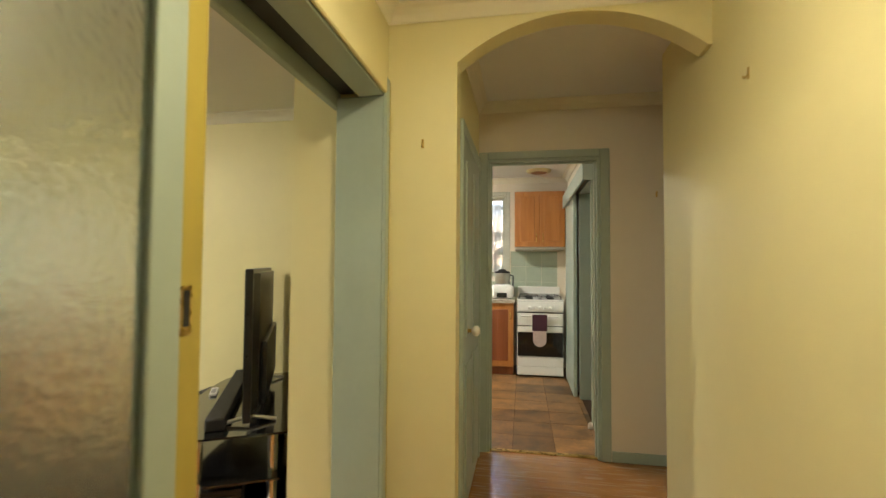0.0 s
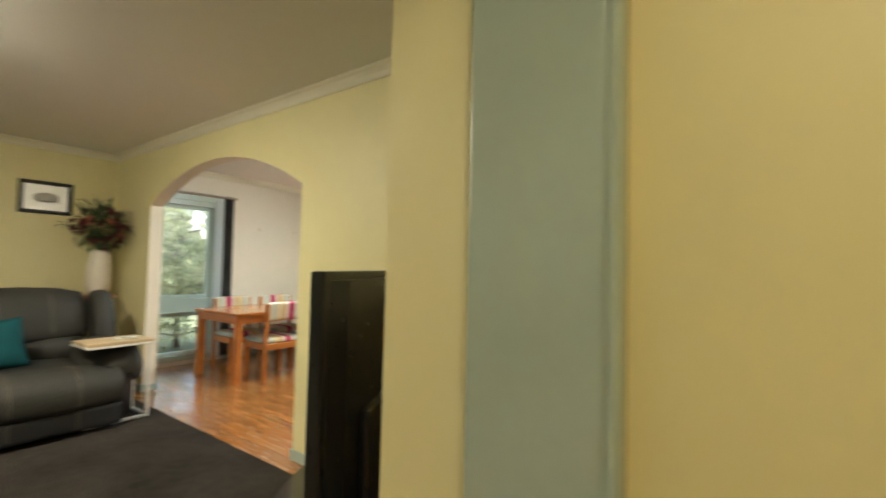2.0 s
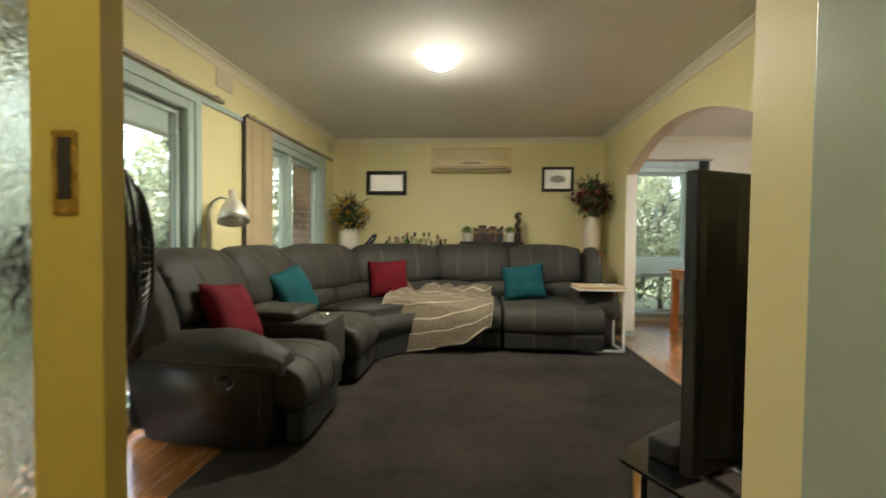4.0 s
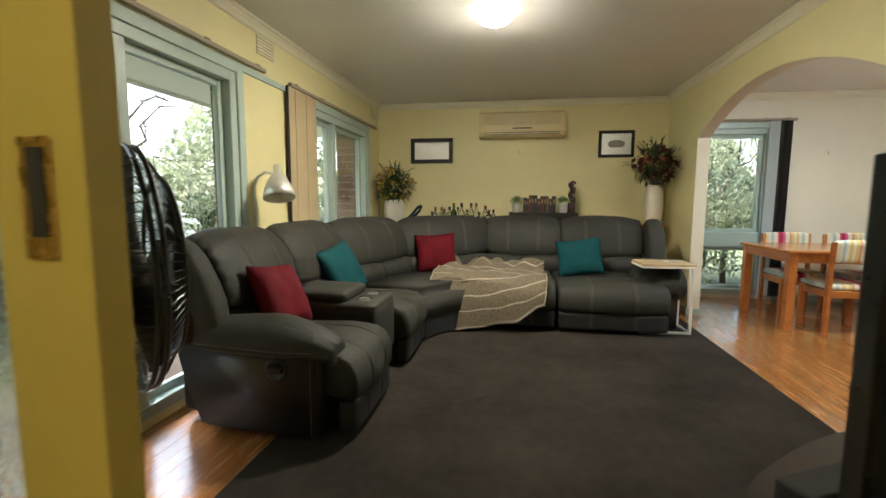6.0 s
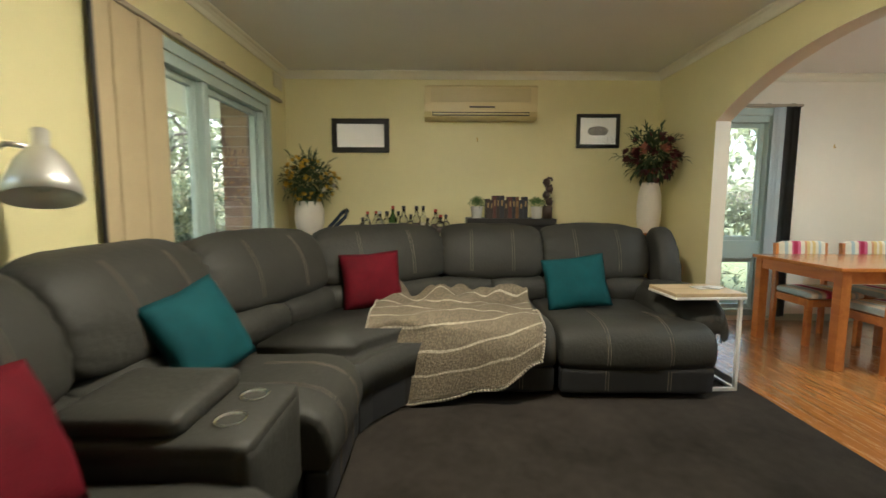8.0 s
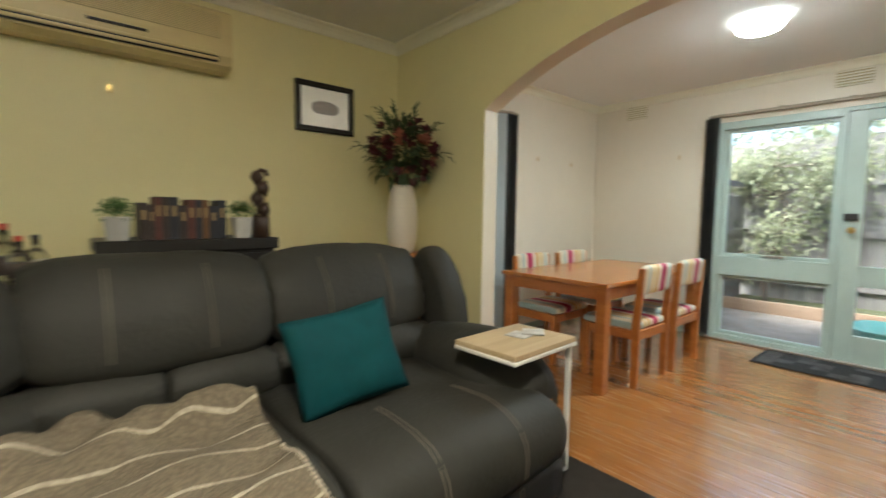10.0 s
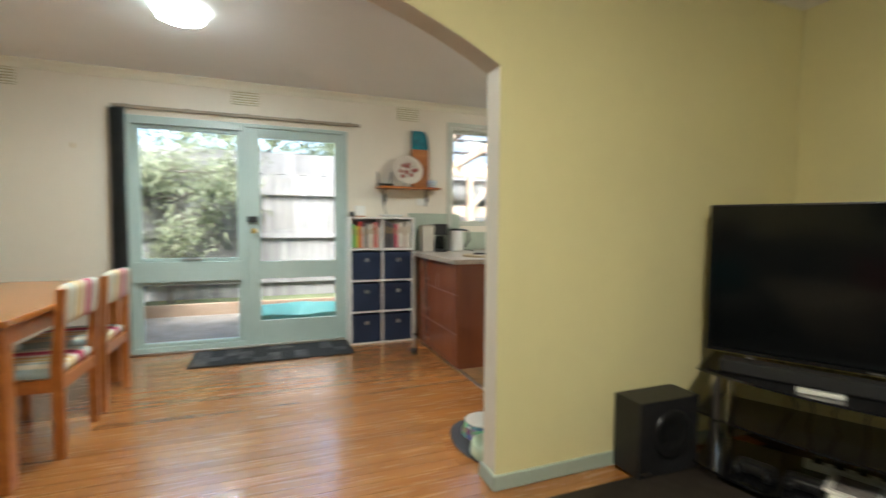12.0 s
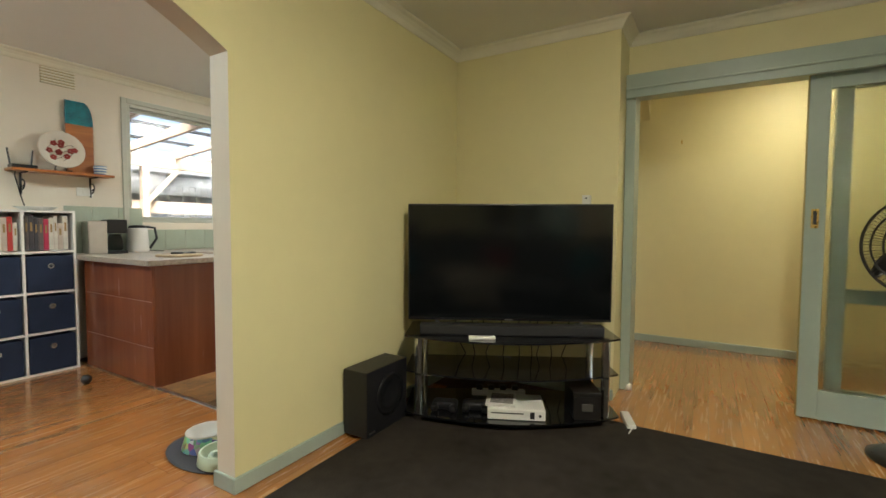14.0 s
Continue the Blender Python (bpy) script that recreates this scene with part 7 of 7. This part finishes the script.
for m in TREEL:
    # thin leaves let daylight through
    n, l = m.node_tree.nodes, m.node_tree.links
    p = n["Principled BSDF"]
    tr, mx = n.new("ShaderNodeBsdfTranslucent"), n.new("ShaderNodeMixShader")
    mx.inputs[0].default_value = 0.5
    src = p.inputs["Base Color"].links[0].from_socket
    l.new(src, tr.inputs[0])
    l.new(p.outputs[0], mx.inputs[1])
    l.new(tr.outputs[0], mx.inputs[2])
    l.new(mx.outputs[0], n["Material Output"].inputs[0])

solid("ground", box(-140, 140, -140, 140, -0.6, -0.24), GRASSM, "leafy garden soil reaching out to the horizon", "ground", "structure")
solid("pavement_front", box(-7.5, 1.4, -1.22, WY - 0.12, -0.3, -0.06, None, 0.01, 1), CONC, "pale concrete verandah slab under the eaves", "pavement", "structure")
solid("pavement_back", box(-6.5, 3.2, BY + 0.12, 8.2, -0.3, -0.05, None, 0.01, 1), mat("littered_paving", (0.17, 0.145, 0.115), 0.9, scale=3.5, color2=(0.36, 0.32, 0.27), bump=0.5, bscale=50), "stained concrete paving with leaf litter outside the back door", "pavement", "structure")
solid("trim_eave", box(-7.6, 1.6, -2.10, WY - 0.12, 2.30, 2.36), EAVE, "flat white eave lining over the verandah", "eave", "structure")
solid("trim_fascia", box(-7.6, 1.6, -2.13, -2.10, 2.26, 2.44), EAVE, "white painted eave fascia board", "eave", "structure")
solid("roof", box(-7.6, 3.2, -2.13, BY + 0.7, CEIL + 0.12, CEIL + 0.2), IRON, "low dark roof over the house", "roof", "structure")
solid("trim_eave_back", box(-6.6, -2.2, BY + 0.12, BY + 0.62, 2.30, 2.36), EAVE, "flat white eave lining behind the house", "eave", "structure")


def brick_pier(name, x0, x1, y0, y1, z0, z1, label):
    p = thing(name, label, "brick pier", kind="structure")
    part("mortar", box(x0 + 0.006, x1 - 0.006, y0 + 0.006, y1 - 0.006, z0, z1), MORTAR, p)
    row = 0
    z = z0 + 0.01
    shared = {}
    while z + 0.076 < z1:
        L = y1 - y0
        n = max(1, round(L / 0.24))
        cuts = [y0 + L * i / n for i in range(n + 1)]
        if row % 2 and n > 1:
            cuts = [y0] + [c + L / n / 2 for c in cuts[:-1]] + [y1]
        for a, b in zip(cuts, cuts[1:]):
            k = round(b - a, 3)
            if k not in shared:
                shared[k] = part("brick", box(x0, x1, 0.005, k - 0.005, 0, 0.076, None, 0.004, 1), BRICK, p)
                o = shared[k]
            else:
                o = new("brick", shared[k].data)
                o.parent = p
            o.location = (0, a, z)
        z += 0.086
        row += 1
    return p


brick_pier("brick_pier_1", -3.12, -2.78, WY - 0.215, WY - 0.125, -0.06, 2.30, "brown brick pier between the front windows")
brick_pier("brick_pier_2", -5.62, -5.31, WY - 0.37, WY - 0.125, -0.06, 2.30, "brown brick wall end beside the corner window")

rl = thing("metal_railing", "black metal balustrade along the verandah edge", "railing")
part("top_rail", tube([(-7.4, -1.17, 0.72), (-0.9, -1.17, 0.72)], 0.02, 8), IRON, rl)
part("bottom_rail", tube([(-7.4, -1.17, 0.04), (-0.9, -1.17, 0.04)], 0.014, 8), IRON, rl)
for i in range(54):
    x = -0.92 - 0.122 * i
    part("baluster", tube([(x, -1.17, -0.06), (x, -1.17, 0.72)], 0.008 if i % 9 else 0.02, 6), IRON, rl)


def leafy(name, label, at, h, spread, seed, leafm, trunk=0.09, leaves=5000, size=0.10, bare=0.35, droop=0.0, clumps=60):
    """A tree or shrub: tapered trunk, limbs, and a crown of small leaves in uneven clumps."""
    r = random.Random(seed)
    t = thing(name, label, "tree", at)
    bm = bmesh.new()
    tips = []
    base = [Vector((r.uniform(-0.1, 0.1) * k * 0.4, r.uniform(-0.1, 0.1) * k * 0.4, h * 0.8 * k / 6)) for k in range(7)]
    tube(base, trunk, 9, bm, 0.3)
    for i in range(14):
        k = r.uniform(bare, 1.0)
        j = min(5, int(k * 6))
        p = base[j].lerp(base[j + 1], 0.5)
        d = Vector((r.gauss(0, 1), r.gauss(0, 1), r.uniform(0.0, 0.9))).normalized()
        L = spread * r.uniform(0.6, 1.05)
        pts = [p + d * L * q / 5 + Vector((r.uniform(-1, 1), r.uniform(-1, 1), r.uniform(-0.4, 1))) * L * 0.05 * q - Vector((0, 0, droop * L * (q / 5) ** 2)) for q in range(6)]
        tube(pts, trunk * 0.36, 6, bm, 0.2)
        tips += pts[2:]
        for b in range(3):
            q = pts[r.randint(1, 4)]
            d2 = (d + rand_dir(r) * 0.9).normalized()
            pts2 = [q + d2 * L * 0.45 * s / 3 + rand_dir(r) * 0.04 for s in range(4)]
            tube(pts2, trunk * 0.14, 5, bm, 0.3)
            tips += pts2[1:]
    part("trunk", bm, BARK, t, smooth=True)
    crowns = {}
    centres = [r.choice(tips) + rand_dir(r) * spread * 0.15 for _ in range(clumps)]
    for i in range(leaves):
        c = r.choice(centres)
        m = leafm[r.randrange(len(leafm))]
        bmc = crowns.setdefault(m, bmesh.new())
        leaf_blade(bmc, c + Vector((r.gauss(0, 1), r.gauss(0, 1), r.gauss(0, 0.7))) * spread * 0.16, rand_dir(r, -0.1), size * r.uniform(0.6, 1.3), size * 0.42)
    for m, b in crowns.items():
        part("crown", b, m, t)
    return t


def spruce(at, h, rad, seed):
    r = random.Random(seed)
    t = thing("blue_spruce", "pale blue grey spruce with layered boughs in the garden", "tree", at)
    part("trunk", tube([(0, 0, 0), (0, 0, h)], 0.08, 8, None, 0.15), BARK, t)
    bm = bmesh.new()
    n = 120
    for i in range(n):
        k = i / n
        z = h * (0.06 + 0.92 * k)
        L = rad * (1 - k) ** 0.8 * r.uniform(0.75, 1.05) + 0.08
        a = i * 2.4
        d = Vector((math.cos(a), math.sin(a), -0.12))
        side = Vector((-d.y, d.x, 0))
        m = int(12 + 26 * (1 - k))
        for j in range(m):
            q = j / m
            p = Vector((0, 0, z)) + d * L * q
            for s in (-1, 1):
                w = 0.22 * (1 - q * 0.7) * (0.5 + (1 - k))
                for e in range(3):
                    leaf_blade(bm, p + side * s * w * e * 0.3 + Vector((0, 0, r.uniform(-0.02, 0.03))), side * s * 0.8 + d * 0.7 + Vector((0, 0, r.uniform(-0.1, 0.35))), 0.13, 0.028, 0.1, 0.1)
    part("boughs", bm, TREEL[2], t)
    return t


spruce((-5.3, -4.1, -0.25), 2.5, 1.7, 2)
spruce((-4.1, -3.7, -0.25), 1.7, 1.1, 5)
G = [TREEL[0], TREEL[1], TREEL[1]]
leafy("garden_tree", "tall leafy tree with grey branches behind the verandah", (-8.2, -7.0, -0.24), 6.0, 2.6, 21, G, 0.14, 11000, 0.07, 0.25, 0.1, 110)
leafy("garden_tree", "tall leafy tree with grey branches behind the verandah", (-5.6, -8.4, -0.24), 6.5, 2.8, 22, G, 0.15, 11000, 0.07, 0.2, 0.1, 110)
leafy("garden_tree", "tall leafy tree with grey branches beyond the railing", (-11.5, -6.2, -0.24), 5.5, 2.8, 23, G, 0.15, 11000, 0.075, 0.2, 0.1, 110)
leafy("rhododendron", "broad leaved pale green shrub beside the verandah", (-2.75, -3.5, -0.24), 2.9, 1.1, 24, [TREEL[1], TREEL[1], TREEL[0]], 0.05, 2400, 0.12, 0.15, 0.0, 60)
leafy("garden_tree", "tall leafy tree with grey branches beyond the railing", (-1.5, -6.8, -0.24), 5.5, 2.4, 25, G, 0.12, 6000, 0.14, 0.2, 0.1, 90)
for i, (x, y) in enumerate(((-10.0, -3.6), (-11.5, -2.6), (-13, -4.5), (-9.4, -5.2))):
    leafy("garden_shrub", "rounded green garden shrub near the verandah", (x, y, -0.24), 1.7, 1.0, 31 + i, [TREEL[0], TREEL[1], TREEL[3]], 0.04, 3500, 0.11, 0.1, 0.0, 70)
rf = random.Random(77)
bm = bmesh.new()
for i in range(2600):
    x, y = rf.uniform(-7.5, -0.5), rf.uniform(-3.2, -1.35)
    leaf_blade(bm, (x, y, -0.24), (rf.uniform(-0.5, 0.5), rf.uniform(-0.5, 0.5), 1), rf.uniform(0.25, 0.6), 0.035, 0.2, 0.25)
tagged(part("strap_leaves", bm, TREEL[1], None), "fresh green strappy garden plants below the railing", "plants", "", "stuff")
# west side shrubs close to the narrow window
for i, (x, y, h) in enumerate(((-8.3, 4.1, 3.0), (-8.6, 3.1, 2.8), (-8.5, 5.1, 3.1), (-7.9, 3.6, 1.3), (-10.3, 4.2, 4.2))):
    leafy("rhododendron", "dense pale green shrub outside the narrow window", (x, y, -0.24), h, 1.15, 41 + i, [TREEL[1], TREEL[1], TREEL[1]], 0.05, 3000, 0.13, 0.08, 0.0, 80)
# far belt of trees
bm = bmesh.new()
for i in range(16000):
    a = rf.uniform(0, 2 * math.pi) if i < 5000 else rf.uniform(math.radians(150), math.radians(300))
    d = rf.uniform(15, 26)
    top = 5.5 + 2.0 * math.sin(a * 9) + 1.2 * math.sin(a * 23)
    leaf_blade(bm, (-3 + d * math.cos(a), 2 + d * math.sin(a), top * rf.uniform(0, 1) ** 0.8 - 0.2), rand_dir(rf), 0.6, 0.36)
tagged(part("far_trees", bm, TREEL[0], None), "belt of leafy trees far behind the gardens", "trees", "", "stuff")

# back yard: paling fences, climber, shell pool
FY0 = 9.1


def paling_fence(name, label, a, b, z1, along, at):
    f = thing(name, label, "fence")
    n = int(abs(b - a) / 0.105)
    mesh = None
    for i in range(n):
        u = a + (b - a) * i / n
        if mesh is None:
            o = part("paling", box(0, 0.10, 0, 0.014, -0.24, z1, None, 0.002, 1) if along == 0 else box(0, 0.014, 0, 0.10, -0.24, z1, None, 0.002, 1), PALING, f)
            mesh = o.data
        else:
            o = new("paling", mesh)
            o.parent = f
        o.location = (u, at + 0.004 * (i % 2), 0.012 * math.sin(i * 2.1)) if along == 0 else (at + 0.004 * (i % 2), u, 0.012 * math.sin(i * 2.1))
    for z in (0.25, 0.95, 1.62):
        part("rail", box(min(a, b), max(a, b), at - 0.05, at - 0.004, z, z + 0.075) if along == 0 else box(at + 0.02, at + 0.06, min(a, b), max(a, b), z, z + 0.075), PALING, f)
    return f


paling_fence("paling_fence", "weathered grey timber paling fence behind the yard", -7.0, 3.4, 1.95, 0, FY0)
paling_fence("side_fence", "weathered pale timber side fence beside the paving", 6.6, 9.0, 1.5, 1, -5.15)
part("neighbour", box(-7.0, 3.4, 9.6, 9.7, 2.0, 2.35), PALING, bpy.data.objects["paling_fence"], "taller boards behind the fence")
leafy("climbing_shrub", "yellow green climbing shrub hanging over the fence", (-4.75, 8.75, -0.24), 2.9, 0.95, 51, [TREEL[1], TREEL[0]], 0.04, 3600, 0.10, 0.3, 0.2, 80)
leafy("garden_tree", "leafy tree beyond the back fence", (-3.6, 11.5, -0.24), 4.6, 2.0, 52, [TREEL[1], TREEL[0]], 0.1, 6000, 0.13, 0.4, 0.1, 80)
leafy("garden_tree", "leafy tree beyond the back fence", (-6.5, 11.0, -0.24), 5.0, 2.2, 53, [TREEL[1], TREEL[0]], 0.1, 6000, 0.13, 0.4, 0.1, 80)
sh = thing("shell_pool", "aqua plastic shell wading pool on the paving", "paddling pool", (-3.12, 7.25, -0.05))
AQUAP = mat("aqua_plastic", (0.16, 0.44, 0.37), 0.4, vary=0.05)
bm = bmesh.new()
rings = []
for r0, z in ((0.40, 0.0), (0.47, 0.02), (0.52, 0.18), (0.55, 0.20), (0.50, 0.20), (0.44, 0.04), (0.02, 0.03)):
    rings.append([bm.verts.new((r0 * 1.15 * (1 + 0.06 * math.cos(8 * a)) * math.cos(a), r0 * 0.8 * (1 + 0.06 * math.cos(8 * a)) * math.sin(a), z)) for a in [2 * math.pi * i / 48 for i in range(48)]])
for a, b in zip(rings, rings[1:]):
    for i in range(48):
        bm.faces.new((a[i], a[(i + 1) % 48], b[(i + 1) % 48], b[i]))
part("shell", bm, AQUAP, sh, smooth=True)
# garden bed edge and soil
bd = thing("garden_bed", "raised timber edged garden bed before the fence", "garden bed", (-4.3, 8.55, -0.24))
part("edge", box(-0.9, 1.9, -0.34, -0.28, 0, 0.34), PINE, bd)
part("soil", box(-0.9, 1.9, -0.28, 0.5, 0, 0.28), GRASSM, bd)
# pergola outside the kitchen window
pg = thing("pergola", "timber pergola with clear roof sheets outside the kitchen", "pergola", (-0.6, 6.25, 0))
for x in (-1.25, -0.55, 0.15, 0.85, 1.55):
    part("rafter", box(x - 0.025, x + 0.025, 0.0, 2.6, 2.36, 2.48, None, 0.003, 1, pose(0, 0, 0, -5)), PINE, pg)
for y in (0.5, 1.2, 1.9):
    part("batten", box(-1.6, 1.9, y - 0.02, y + 0.02, 2.50, 2.54, None, 0.003, 1, pose(0, 0, 0, -5)), IRON, pg)
part("beam", box(-1.6, 1.9, 2.45, 2.52, 2.0, 2.17), PINE, pg)
for x in (-1.3, 0.4, 1.7):
    part("post", box(x - 0.045, x + 0.045, 2.44, 2.53, -0.24, 2.0), PINE, pg)
part("brace", box(-0.03, 0.03, -0.03, 0.03, 0, 0.75, None, 0.003, 1, pose(0.4, 2.48, 1.45, 0, 42)), PINE, pg)
part("roof_sheet", box(-1.6, 1.9, 0.0, 2.7, 2.56, 2.566, None, 0, 1, pose(0, 0, 0, -5)), glass("clear_roof_sheet", (0.62, 0.68, 0.74), 0.3), pg).visible_shadow = False
part("screen_board", box(-1.6, 1.9, 2.54, 2.56, 1.32, 1.50), PINE, pg)
part("screen_board", box(-1.6, 1.9, 2.54, 2.56, 1.75, 1.95), PALING, pg)

# ---- floorboards and tiles, last ----
floor = bpy.data.objects["floor"]
rb = random.Random(12)
shared = {}


def boards(x0, x1, y0, y1, joined=None):
    """Boards of 0.08 m along x, in random lengths; parts of the floor, or joined into one mesh."""
    y = y0
    while y < y1 - 0.01:
        x = x0
        x -= rb.uniform(0, 0.0)
        while x < x1 - 0.02:
            L = min(x1 - x, rb.choice((0.9, 1.2, 1.5, 1.8, 2.4)))
            if x1 - x - L < 0.3:
                L = x1 - x
            wdt = min(0.0785, y1 - y)
            if joined is not None:
                box(x, x + L - 0.001, y, y + wdt, -0.003, 0.0, joined)
            else:
                k = (round(L, 2), round(wdt, 3))
                if k not in shared:
                    shared[k] = part("floorboard", box(0, L - 0.001, 0, wdt, -0.003, 0.0), FLOOR, floor)
                    o = shared[k]
                else:
                    o = new("floorboard", shared[k].data)
                    o.parent = floor
                o.location = (x, y, 0)
            x += L
        y += 0.08


boards(-5.88, -2.03, AY, BY)
boards(-0.95, HR, 0.35, 2.1)
boards(-2.4, -0.55, -0.40, 0.31)
rest = bmesh.new()
boards(-5.88, -0.95, 0.31, AY, rest)
boards(-5.88, -2.4, -0.40, 0.31, rest)
boards(HL, HR, -1.6, 0.35, rest)
boards(0.14, 2.9, 2.1, KY + 0.03, rest)
tagged(part("floorboards", rest, FLOOR, floor), kind="stuff")
ti = None
for i in range(11):
    for j in range(10):
        x, y = -2.02 + 0.30 * i, KY + 0.06 + 0.30 * j
        if x < -0.6 and y < AYB:
            continue
        w, d = min(0.297, 1.018 - x), min(0.297, BY - y)
        if w <= 0.02 or d <= 0.02:
            continue
        part("vinyl_tile", box(x, x + w, y, y + d, -0.003, 0.002), LINO, floor)
solid("trim_floor_strip", box(-2.045, -2.02, AYB, 4.84, 0, 0.006, None, 0.002, 1), STEEL, "thin metal strip between boards and vinyl", "trim", "structure")
nw = bpy.data.objects["wall_north"]
mesh = None
for i in range(16):
    for j in range(4):
        x, z = -2.08 + 0.198 * i, 0.895 + 0.198 * j
        if (j == 1 and z + 0.19 > 1.33) or (j >= 2 and x < 0.24) or (-1.66 < x < 0.10 and z + 0.196 > 1.16 and j >= 1) or x > 0.85 or (j == 3):
            continue
        if mesh is None:
            o = part("wall_tile", box(0, 0.196, BY - 0.006, BY - 0.0005, 0, 0.196, None, 0.002, 1), GTILE, nw)
            mesh = o.data
        else:
            o = new("wall_tile", mesh)
            o.parent = nw
        o.location = (x, 0, z)
